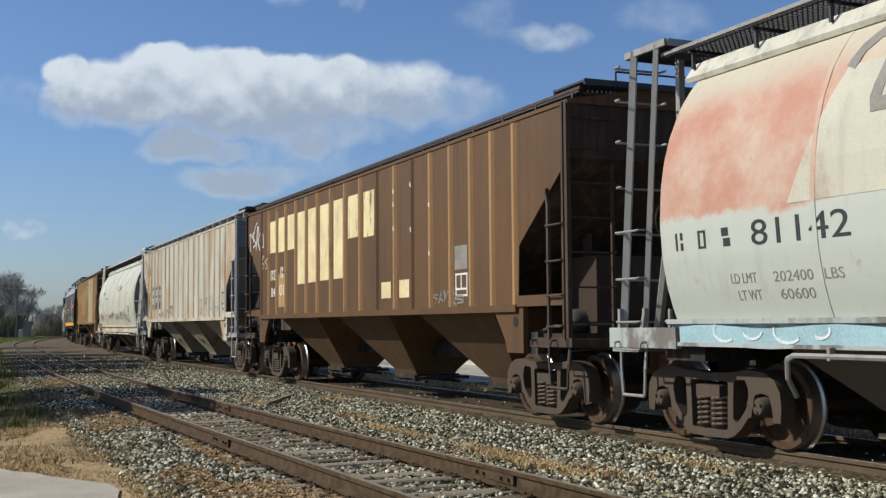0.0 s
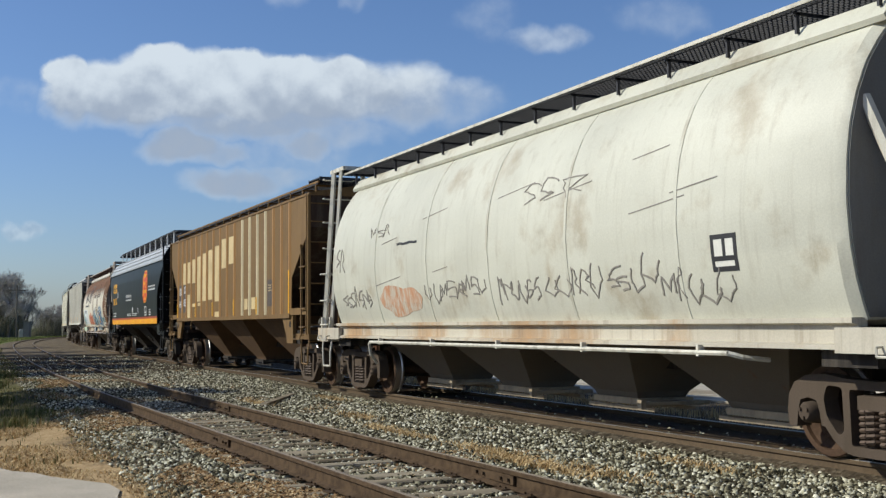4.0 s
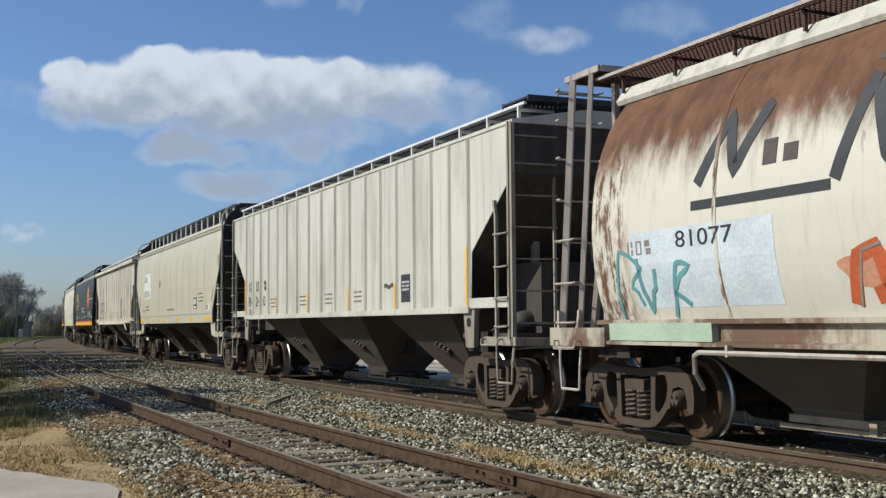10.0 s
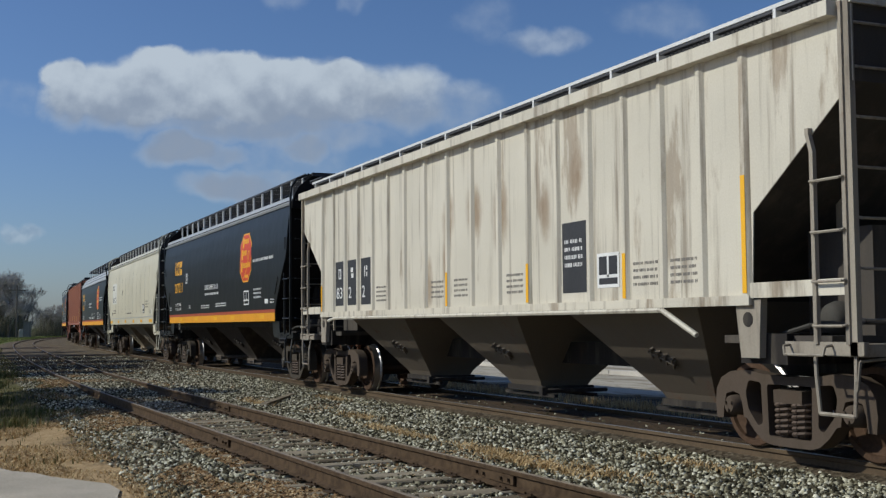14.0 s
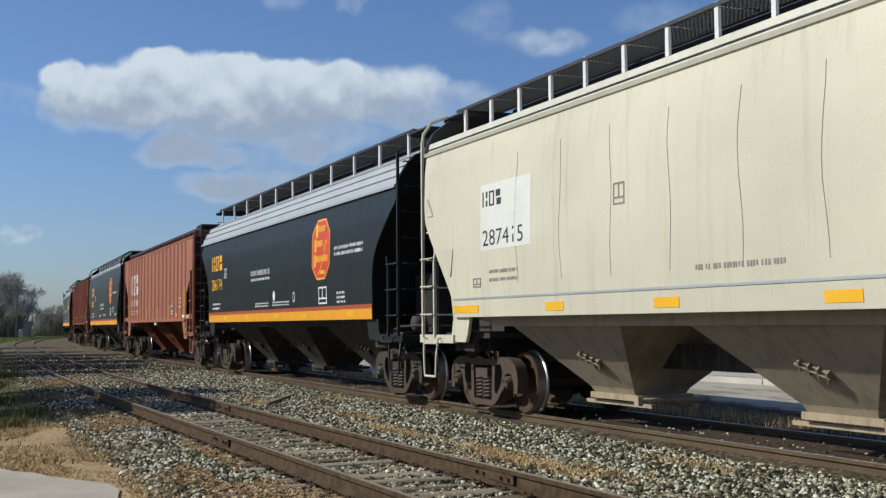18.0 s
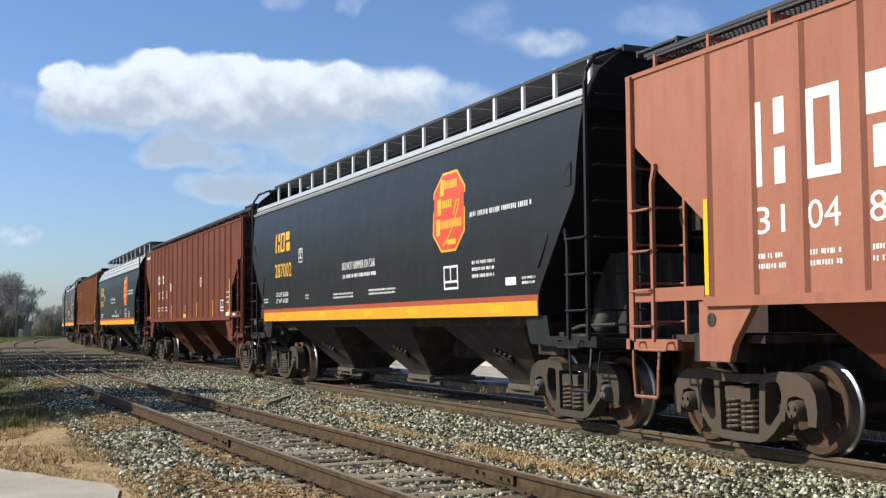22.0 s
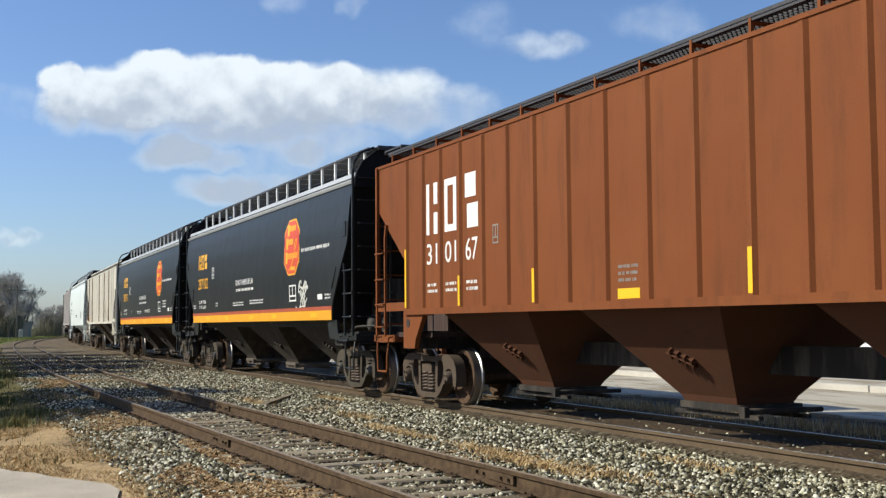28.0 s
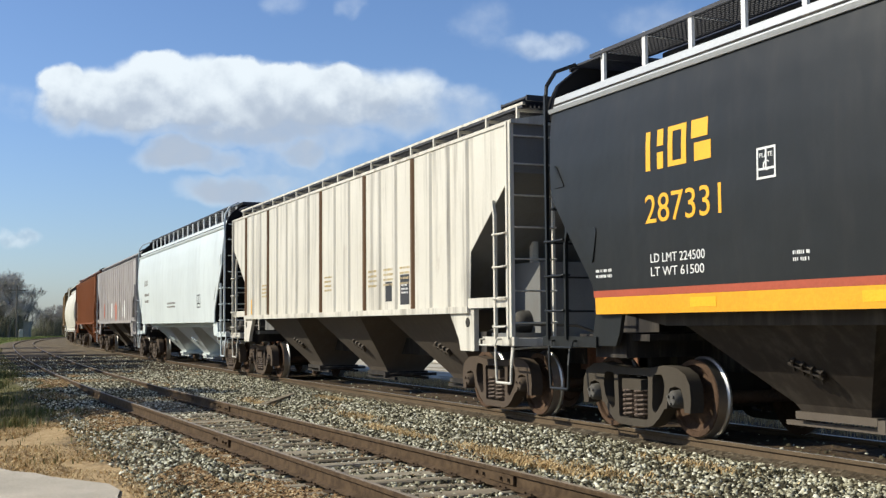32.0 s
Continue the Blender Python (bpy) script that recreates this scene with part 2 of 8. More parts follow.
class Deco:
    """Lettering, stripes and patches on the side of a car that faces the siding. skin(z) gives how far out the side stands."""

    def __init__(self, car, skin):
        self.car, self.skin = car, skin

    def lay(self, name, flat, faces, material, lift=0.004, label=""):
        g = Geo()
        n = len(flat)
        g.v = [(u, -self.skin(z) - lift, z) for u, z in flat] + [(u, -self.skin(z) + 0.002, z) for u, z in flat]
        edges = {}
        for f in faces:
            for a, b in zip(f, f[1:] + f[:1]):
                edges[(a, b)] = edges.get((b, a), 0) == 0
        g.f = [tuple(f) for f in faces]
        border = [e for e in edges if (e[1], e[0]) not in edges]
        g.f += [(b, a, a + n, b + n) for a, b in border]
        me = bpy.data.meshes.new(name)
        me.from_pydata(g.v, [], g.f)
        me.materials.append(None)
        return put(name, me, material, self.car, label)

    def word(self, text, u, z, h, material, width=None, squeeze=1.0, name="lettering", lift=0.004, slant=0.0):
        pts, faces, w = GLYPHS[text]
        k = (width / w) if width else h * squeeze
        return self.lay(name, [(u + x * k + y * h * slant, z + y * h) for x, y in pts], [list(f) for f in faces], material, lift)

    def rects(self, name, rects, material, lift=0.004, label=""):
        flat, faces = [], []
        for u0, u1, z0, z1 in rects:
            k = max(1, int((z1 - z0) / 0.12))
            n = len(flat)
            for j in range(k + 1):
                z = z0 + (z1 - z0) * j / k
                flat += [(u0, z), (u1, z)]
            faces += [[n + 2 * j, n + 2 * j + 1, n + 2 * j + 3, n + 2 * j + 2] for j in range(k)]
        return self.lay(name, flat, faces, material, lift, label)

    def bars(self, u, z, w, rows, material, h=0.035, gap=0.065, seed=1, name="small_lettering"):
        """Writing too small to read, as rows of plain bars."""
        rnd = random.Random(seed)
        out = []
        for r in range(rows):
            x = u
            while x < u + w:
                for _ in range(rnd.randint(2, 8)):
                    if x < u + w:
                        low = h * rnd.choice((0.0, 0.0, 0.12))
                        out.append((x, x + h * rnd.uniform(0.3, 0.62), z - r * gap + low, z - r * gap + h))
                    x += h * 0.78
                x += h * 0.6
        ob = self.rects(name, out, material)
        ob["kind"] = "stuff"
        return ob

    def marks(self, spots, z, h, w, material, name="owner_mark", lift=0.004, first=0):
        """Owner's letters, as plain block shapes of their size."""
        t = w * 0.26
        for i, u in enumerate(spots, first):
            a, b = u - w / 2, u + w / 2
            if i % 3 == 0:
                out = [(a, a + t, z, z + h), (b - t * 1.3, b, z + h * 0.58, z + h), (b - t * 1.3, b, z, z + h * 0.42)]
            elif i % 3 == 1:
                out = [(a, a + t, z + h * 0.13, z + h * 0.87), (b - t, b, z + h * 0.13, z + h * 0.87), (a, b, z, z + h * 0.13), (a, b, z + h * 0.87, z + h)]
            else:
                out = [(a, b - t * 0.6, z + h * 0.56, z + h), (a + t * 0.6, b, z, z + h * 0.44)]
            self.rects(name, out, material, lift)

    def frame_mark(self, u, z, w, h, material, fill=None, t=0.03):
        if fill is not None:
            self.rects("placard_ground", [(u, u + w, z, z + h)], fill, 0.003)
        self.rects("placard_frame", [(u, u + w, z, z + t), (u, u + w, z + h - t, z + h), (u, u + t, z + t, z + h - t), (u + w - t, u + w, z + t, z + h - t),
                                     (u + w * 0.45, u + w * 0.45 + t, z + h * 0.3, z + h - t), (u + t, u + w - t, z + h * 0.28, z + h * 0.28 + t)], material, 0.006)

    def blob(self, name, cu, cz, ru, rz, material, seed=0, rough=0.18, lift=0.004, n=40, label=""):
        """A rounded patch with an uneven rim."""
        rnd = random.Random(seed)
        ph = [rnd.uniform(0, 6.28) for _ in range(4)]
        flat = [(cu, cz)]
        for i in range(n):
            a = 2 * math.pi * i / n
            k = 1 + rough * (math.sin(2 * a + ph[0]) * 0.5 + math.sin(3 * a + ph[1]) * 0.5 + math.sin(5 * a + ph[2]) * 0.35 + math.sin(9 * a + ph[3]) * 0.2)
            for q in (0.5, 1.0):
                flat.append((cu + ru * k * q * math.cos(a), cz + rz * k * q * math.sin(a)))
        faces = []
        for i in range(n):
            j = (i + 1) % n
            faces += [[0, 1 + 2 * i, 1 + 2 * j], [1 + 2 * i, 2 + 2 * i, 2 + 2 * j, 1 + 2 * j]]
        return self.lay(name, flat, faces, material, lift, label)

    def stroke(self, name, pts, width, material, lift=0.007, label=""):
        """A painted line along points (u, z)."""
        flat, faces = [], []
        fine = [pts[0]]
        for a, b in zip(pts, pts[1:]):
            k = max(1, math.ceil(abs(b[1] - a[1]) / 0.07))
            fine += [(a[0] + (b[0] - a[0]) * i / k, a[1] + (b[1] - a[1]) * i / k) for i in range(1, k + 1)]
        pts = fine
        for i, (u, z) in enumerate(pts):
            a, b = pts[max(0, i - 1)], pts[min(len(pts) - 1, i + 1)]
            d = Vector((b[0] - a[0], b[1] - a[1])).normalized() * width / 2
            flat += [(u - d.y, z + d.x), (u + d.y, z - d.x)]
        for i in range(len(pts) - 1):
            faces.append([2 * i, 2 * i + 1, 2 * i + 3, 2 * i + 2])
        return self.lay(name, flat, faces, material, lift, label)

    def emblem(self, u, z):
        """The road's eight-sided emblem: red with a yellow rim and yellow bars for its lettering."""
        w, h = 0.61, 0.63
        oct8 = lambda k: [(u + x * w * k, z + y * h * k) for x, y in ((-0.45, -1), (0.45, -1), (1, -0.55), (1, 0.55), (0.45, 1), (-0.45, 1), (-1, 0.55), (-1, -0.55))]
        for k, m, lift in ((1.0, MAT["letter_yellow"], 0.004), (0.94, MAT["emblem_red"], 0.007)):
            pts = [(u, z)] + [p for q in (0.5, 1.0) for p in oct8(k * q)]
            faces = [[0, 1 + i, 1 + (i + 1) % 8] for i in range(8)] + [[1 + i, 9 + i, 9 + (i + 1) % 8, 1 + (i + 1) % 8] for i in range(8)]
            self.lay("emblem", pts, faces, m, lift)
        rows = [(0.36, -0.26, 0.30), (0.06, -0.36, 0.10), (-0.26, -0.40, 0.46)]
        for dz, a, b in rows:
            self.rects("emblem_initial", [(u + a * 0.9 - 0.1, u + a * 0.9 + 0.05, z + dz - 0.1, z + dz + 0.16)], MAT["letter_yellow"], 0.010)
            x = u + a * 0.9 + 0.075
            while x < u + b:
                self.rects("emblem_bar", [(x, x + 0.055, z + dz, z + dz + 0.13)], MAT["letter_yellow"], 0.010)
                x += 0.08
        self.stroke("emblem_scroll", [(u - 0.2, z - 0.52), (u - 0.05, z - 0.46), (u + 0.12, z - 0.3), (u + 0.36, z + 0.02), (u + 0.42, z + 0.16), (u + 0.3, z + 0.14),
                                      (u + 0.2, z - 0.05)], 0.03, MAT["letter_yellow"], 0.010)
        self.rects("emblem_bar", [(u - 0.02, u + 0.3, z - 0.52, z - 0.44)], MAT["letter_yellow"], 0.010)


# ---- covered hopper cars: parts shared by all kinds ----
SHARED = {}
WHEELSETS = []
TRUCK_HALF = 7.02


def shared(key, make, smooth=0):
    if key not in SHARED:
        SHARED[key] = make().mesh(key, smooth)
    return SHARED[key]


def wheel_geo(s):
    """One wheel: hub, dished plate, rim, and flange on the inner side."""
    prof = [(0.62, 0.09), (0.62, 0.14), (0.68, 0.17), (0.70, 0.36), (0.67, 0.40), (0.668, 0.485), (0.695, 0.487), (0.712, 0.46),
            (0.825, 0.452), (0.838, 0.44), (0.838, 0.385), (0.80, 0.375), (0.755, 0.30), (0.79, 0.17), (0.84, 0.14), (0.84, 0.09)]
    return Geo().lathe([(y * s, r) for y, r in prof], 40)


def axle_geo():
    return Geo().lathe([(-1.08, 0.075), (-0.84, 0.085), (-0.6, 0.08), (0.6, 0.08), (0.84, 0.085), (1.08, 0.075)], 14)


def wheel_mesh(s):
    """The wheel's running surface is bright, the rest rusty."""
    key = f"wheel{s}"
    if key not in SHARED:
        me = wheel_geo(s).mesh("wheel", 35)
        me.materials.append(None)
        for p in me.polygons:
            r = math.hypot(p.center.x, p.center.z)
            if r > 0.445 and abs(p.center.y) < 0.826:
                p.material_index = 1
        SHARED[key] = me
    return SHARED[key]


def cast_plate(name, outer, holes, half, edge):
    """A cast plate with rounded edges and openings: outlines (x, z), pushed half a thickness to either side in y."""
    cu = bpy.data.curves.new(name, "CURVE")
    cu.dimensions, cu.fill_mode, cu.extrude = "2D", "BOTH", half
    for k, pts in enumerate([outer] + holes):
        sp = cu.splines.new("POLY")
        sp.points.add(len(pts) - 1)
        for q, (x, z) in zip(sp.points, pts):
            q.co = (x, z, 0, 1)
        sp.use_cyclic_u = True
    ob = new(name, cu)
    me = bpy.data.meshes.new_from_object(ob.evaluated_get(bpy.context.evaluated_depsgraph_get()))
    bpy.data.objects.remove(ob)
    bpy.data.curves.remove(cu)
    me.transform(pose(0, 0, 0, 90))
    b = bmesh.new()
    b.from_mesh(me)
    bmesh.ops.remove_doubles(b, verts=b.verts, dist=0.0008)
    bmesh.ops.recalc_face_normals(b, faces=b.faces)
    rim = [e for e in b.edges if len(e.link_faces) == 2 and e.calc_face_angle() > 1.0 and abs(e.verts[0].co.y - e.verts[1].co.y) < 0.001]
    bmesh.ops.bevel(b, geom=rim, offset=edge, segments=1, affect="EDGES", clamp_overlap=True)
    b.to_mesh(me)
    b.free()
    me.materials.clear()
    me.materials.append(None)
    me.shade_smooth()
    me.set_sharp_from_angle(angle=radians(40))
    return me


def sideframe_mesh():
    """One cast side frame: arched top, two pedestals, windows on both sides of the spring opening."""
    if "sideframe" not in SHARED:
        arm = [(0.0, 0.785), (0.40, 0.80), (0.66, 0.835), (0.92, 0.815), (1.09, 0.74), (1.17, 0.62), (1.19, 0.46), (1.17, 0.31), (1.06, 0.31), (1.045, 0.46), (1.0, 0.575), (0.89, 0.60), (0.78, 0.575),
               (0.735, 0.46), (0.715, 0.34), (0.665, 0.33), (0.55, 0.21), (0.42, 0.12), (0.30, 0.09), (0.0, 0.085)]
        outer = arm + [(-x, z) for x, z in arm[-2:0:-1]]
        window = rounded([(0.43, 0.715), (0.63, 0.73), (0.68, 0.60), (0.64, 0.43), (0.48, 0.26), (0.41, 0.30)], 0.045)
        spring = rounded([(-0.335, 0.70), (0.335, 0.70), (0.315, 0.175), (-0.315, 0.175)], 0.04)
        SHARED["sideframe"] = cast_plate("sideframe", outer, [window, [(-x, z) for x, z in window], spring], 0.09, 0.014)
    return SHARED["sideframe"]


def bearing_geo():
    g = Geo()
    g.lathe([(-0.13, 0.03), (-0.13, 0.075), (-0.10, 0.10), (0.06, 0.115), (0.09, 0.10)], 16)
    for i in range(3):
        t = 2 * math.pi * i / 3 + 0.5
        g.tube((0.055 * math.cos(t), -0.15, 0.055 * math.sin(t)), (0.055 * math.cos(t), -0.12, 0.055 * math.sin(t)), 0.018, 6)
    return g


def spring_geo():
    g = Geo()
    for cx in (-0.125, 0.125):
        turns, n = 6, 9
        pts = [(cx + 0.115 * math.cos(2 * math.pi * i / n), 0.115 * math.sin(2 * math.pi * i / n), 0.185 + 0.335 * i / (turns * n)) for i in range(turns * n + 1)]
        g.path(pts, 0.022, 5)
        g.tube((cx, 0, 0.18), (cx, 0, 0.53), 0.06, 8)
    return g


def bolster_geo():
    g = Geo()
    g.prism([(-1.12, 0.52), (-1.12, 0.65), (-0.8, 0.67), (-0.5, 0.80), (0.5, 0.80), (0.8, 0.67), (1.12, 0.65), (1.12, 0.52), (0.5, 0.44), (-0.5, 0.44)], -0.21, 0.21, "x")
    g.tube((0, 0, 0.78), (0, 0, 0.9), 0.2, 16)
    return g


def brake_beam_geo():
    g = Geo()
    for s in (-1, 1):
        g.tube((s * 0.38, -0.85, 0.33), (s * 0.38, 0.85, 0.33), 0.035, 8)
        for y in (-0.76, 0.76):
            g.prism([(s * 0.36, 0.18), (s * 0.36, 0.5), (s * 0.42, 0.5), (s * 0.44, 0.34), (s * 0.42, 0.18)], y - 0.05, y + 0.05)
    return g


def add_trucks(car, mat, wheel_mat):
    for end in (-1, 1):
        truck = put("truck", shared("bolster", bolster_geo), mat, car, "cast steel four-wheel freight truck", pose(end * TRUCK_HALF, 0, 0))
        for s in (-1, 1):
            put("sideframe", sideframe_mesh(), mat, truck, "", pose(0, s * 1.01, 0))
            put("spring", shared("spring", spring_geo, 40), MAT["spring"], truck, "stack of coil springs", pose(0, s * 1.01, 0))
            for k in (-1, 1):
                put("bearing_cap", shared("bearing", bearing_geo, 35), MAT["bearing"] if mat is MAT["truck_black"] else mat, truck, "", pose(k * 0.889, s * 1.03, 0.457, 0, 0, 0 if s < 0 else 180))
        put("brake_beam", shared("brake_beam", brake_beam_geo), mat, truck)
        for k in (-1, 1):
            rolling = [put("axle", shared("axle", axle_geo, 35), wheel_mat, truck)]
            for s in (-1, 1):
                w = put("wheel", wheel_mesh(s), wheel_mat, truck, "rusty steel wheel with a bright tread")
                w.material_slots[1].link = "OBJECT"
                w.material_slots[1].material = MAT["tread"]
                rolling.append(w)
            for w in rolling:
                w.matrix_parent_inverse = pose(k * 0.889, 0, 0.457)
                WHEELSETS.append(w)


def ladder_geo(u0, u1, y, z0, z1a, z1b):
    g = Geo()
    for u, z1 in ((u0, z1a), (u1, z1b)):
        g.box(u - 0.024, u + 0.024, y - 0.03, y + 0.015, z0, z1)
    return g


def rung_geo(h=0.33):
    """Straight rod with its ends bent in to the stiles."""
    return Geo().path([(-h, 0.05, 0.0), (-h, -0.05, 0.0), (-h + 0.015, -0.062, -0.006), (h - 0.015, -0.062, -0.006), (h, -0.05, 0.0), (h, 0.05, 0.0)], 0.0145, 6)


def step_geo():
    g = Geo()
    g.path([(-0.27, 0, 1.14), (-0.24, -0.02, 0.85), (-0.2, -0.02, 0.50), (0.24, -0.02, 0.50), (0.26, -0.02, 0.8), (0.2, 0.05, 1.14)], 0.02, 6)
    return g


def coupler_geo():
    g = Geo()
    g.box(8.2, 8.62, -0.08, 0.08, 0.72, 0.92)
    g.prism([(8.55, -0.16), (8.6, 0.15), (8.85, 0.16), (8.92, 0.05), (8.80, 0.02), (8.80, -0.06), (8.9, -0.1), (8.86, -0.17)], 0.68, 0.96, "z")
    g.box(8.05, 8.3, -0.2, 0.2, 0.66, 1.0)
    return g


def hose_geo():
    g = Geo()
    g.path([(8.45, 0.32, 0.8), (8.6, 0.34, 0.66), (8.75, 0.30, 0.48), (8.88, 0.2, 0.42)], 0.028, 6)
    g.path([(8.3, 0.32, 0.82), (8.45, 0.32, 0.8)], 0.04, 6)
    return g


def centre_sill_geo():
    g = Geo()
    g.box(-8.25, 8.25, -0.2, 0.2, 0.74, 1.06)
    for s in (-1, 1):
        g.box(s * TRUCK_HALF - 0.35, s * TRUCK_HALF + 0.35, -1.4, 1.4, 0.92, 1.22)
        g.box(s * TRUCK_HALF - 0.2, s * TRUCK_HALF + 0.2, -0.3, 0.3, 0.8, 0.95)
    return g


def gear_geo():
    """Brake cylinder on the end platform: a domed drum and its push rod."""
    pts = [(-0.42, 0.02), (-0.42, 0.10), (-0.38, 0.15), (-0.3, 0.175), (0.25, 0.175), (0.25, 0.20), (0.30, 0.20), (0.30, 0.10), (0.42, 0.07), (0.42, 0.03), (0.75, 0.025), (0.75, 0.0)]
    g = Geo().lathe(pts, 18)
    g.v = [(x + 7.45, y - 0.55, z + 1.36) for x, y, z in g.v]
    return g


def pipe_geo():
    g = Geo()
    g.path([(7.15, -1.25, 1.22), (7.5, -1.22, 1.30), (8.0, -1.0, 1.32), (8.15, -0.3, 1.3), (8.2, 0.3, 1.1), (8.35, 0.34, 0.85)], 0.022, 6)
    return g


def valve_geo():
    g = Geo()
    g.prism([(7.62, 1.14), (7.62, 1.40), (7.70, 1.50), (7.82, 1.50), (7.88, 1.40), (7.88, 1.14)], 0.2, 0.55)
    return g


def lever_geo():
    """Rod across the end that lifts the coupler pin, with a handle at the side."""
    return Geo().path([(8.42, -1.52, 0.72), (8.44, -1.50, 0.98), (8.44, -1.2, 1.0), (8.47, -0.3, 1.0), (8.62, -0.1, 0.99), (8.62, 0.05, 0.97)], 0.014, 5)


def grab_geo():
    """Bent handhold below the corner of the side."""
    return Geo().path([(-0.28, 0.05, 0.06), (-0.28, -0.05, 0.05), (-0.26, -0.06, -0.03), (0.26, -0.06, -0.03), (0.28, -0.05, 0.05), (0.28, 0.05, 0.06)], 0.013, 5)


def brake_wheel_geo():
    g = Geo()
    n = 18
    ring = [(8.42, 0.55 + 0.26 * math.cos(2 * math.pi * i / n), 2.6 + 0.26 * math.sin(2 * math.pi * i / n)) for i in range(n + 1)]
    g.path(ring, 0.016, 5)
    for i in range(0, n, 6):
        g.tube((8.4, 0.55, 2.6), ring[i], 0.014, 5)
    g.tube((8.2, 0.55, 2.6), (8.44, 0.55, 2.6), 0.03, 8)
    g.box(8.18, 8.34, 0.4, 0.7, 2.42, 2.8)
    g.tube((8.26, 0.55, 2.45), (8.26, 0.55, 1.2), 0.015, 5)
    return g


def flip(me_key, make, smooth=0):
    """The same thing turned to the other end."""
    def turned():
        g = make()
        g.v = [(-x, -y, z) for x, y, z in g.v]
        return g
    return shared(me_key, turned, smooth)


def add_running_gear(car, m):
    add_trucks(car, m["truck"], MAT["wheel"])
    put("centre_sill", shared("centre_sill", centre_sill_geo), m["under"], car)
    put("coupler", shared("coupler", coupler_geo), MAT["rust"], car, "rusty cast steel knuckle coupler")
    put("coupler", flip("coupler_b", coupler_geo), MAT["rust"], car, "rusty cast steel knuckle coupler")
    put("air_hose", shared("hose", hose_geo), m["under"], car)
    put("air_hose", flip("hose_b", hose_geo), m["under"], car)
    for side, me in ((1, shared("gear_a", gear_geo, 40)), (-1, flip("gear", gear_geo, 40))):
        put("brake_cylinder", me, MAT["gear"], car, "dusty grey brake cylinder")
        put("brake_pipe", shared("brake_pipe", pipe_geo) if side > 0 else flip("brake_pipe_b", pipe_geo), MAT["gear"], car)
        put("valve_box", shared("valve_box", valve_geo) if side > 0 else flip("valve_box_b", valve_geo), MAT["gear"], car)
        put("uncoupling_lever", shared("lever", lever_geo) if side > 0 else flip("lever_b", lever_geo), m["post"], car, "thin bent uncoupling rod")
        for y in (-1, 1):
            put("grab_iron", shared("grab_iron", grab_geo), m["post"], car, "", pose(side * 7.85, y * 1.56, 1.06, 0, 0, 0 if y < 0 else 180))
    put("brake_wheel", flip("brake_wheel", brake_wheel_geo), m["under"], car)


def add_ladders(car, m, key, y, u0, u1, short_top, tall_top, rungs, end_rungs):
    """Side and end ladders at all four corners; rungs of the corners seen are pieces of their own."""
    for s in (-1, 1):
        def stile(u, top):
            return Geo().box(u - 0.024, u + 0.024, -y - 0.03, -y + 0.015, 1.13, top)
        def short_stile():
            g = stile(s * u0, short_top - 0.22)
            a, b = s * u0, s * (u0 - 0.05)
            g.v += [(q + dx, -y + dy, z) for q, z in ((a, short_top - 0.22), (b, short_top - 0.06), (b, short_top)) for dx, dy in ((-0.024, -0.03), (0.024, -0.03), (0.024, 0.015), (-0.024, 0.015))]
            n = len(g.v) - 12
            g.f += [(n + 4 * k + j, n + 4 * k + (j + 1) % 4, n + 4 * k + 4 + (j + 1) % 4, n + 4 * k + 4 + j) for k in range(2) for j in range(4)] + [(n, n + 1, n + 2, n + 3), (n + 8, n + 9, n + 10, n + 11)]
            return g
        lad = put("side_ladder", shared(f"{key}_ladder{s}", short_stile), m["post"], car)
        put("stile", shared(f"{key}_stile{s}", lambda: stile(s * u1, tall_top)), m["post"], lad)
        for z in rungs:
            put("rung", shared(f"rung_{key}", lambda: rung_geo((u1 - u0) / 2)), m["post"], lad, "", pose(s * (u0 + u1) / 2, -y, z))

        def far_ladder():
            g = ladder_geo(s * u0, s * u1, y, 1.13, short_top, tall_top)
            for z in rungs:
                g.tube((s * u0, y + 0.05, z), (s * u1, y + 0.05, z), 0.013, 5)
            return g
        put("far_ladder", shared(f"{key}_ladder_far{s}", far_ladder), m["post"], car)["kind"] = "stuff"

        def end_stiles():
            g = Geo()
            g.box(s * u1 - 0.02, s * u1 + 0.02, -0.815, -0.775, 1.13, tall_top)
            return g
        end = put("end_ladder", shared(f"{key}_end_ladder{s}", end_stiles), m["post_end"], car)
        for z in end_rungs:
            put("rung", shared("rung", rung_geo), m["post_end"], end, "", pose(s * (u1 + 0.04), -1.13, z, 0, 0, 90 * s))
        put("step", shared("step", step_geo), m["post"], car, "bent steel stirrup step", pose(s * (u0 + u1) / 2, -y + 0.02, 0))


def bay_geo(top_half, top_y, top_z, low_half, low_y, low_z):
    """One hopper bay: a funnel with a rounded foot and its outlet gate frame."""
    g = Geo()
    rings = [(top_half, top_y, top_z), (low_half, low_y, low_z), (low_half * 0.92, low_y * 0.9, low_z - 0.08)]
    verts = []
    for h, y, z in rings:
        verts += [(-h, -y, z), (h, -y, z), (h, y, z), (-h, y, z)]
    faces = [(4 * k + i, 4 * k + (i + 1) % 4, 4 * k + 4 + (i + 1) % 4, 4 * k + 4 + i) for k in range(2) for i in range(4)]
    g.add(verts, faces + [(0, 1, 2, 3), (8, 9, 10, 11)])
    return g


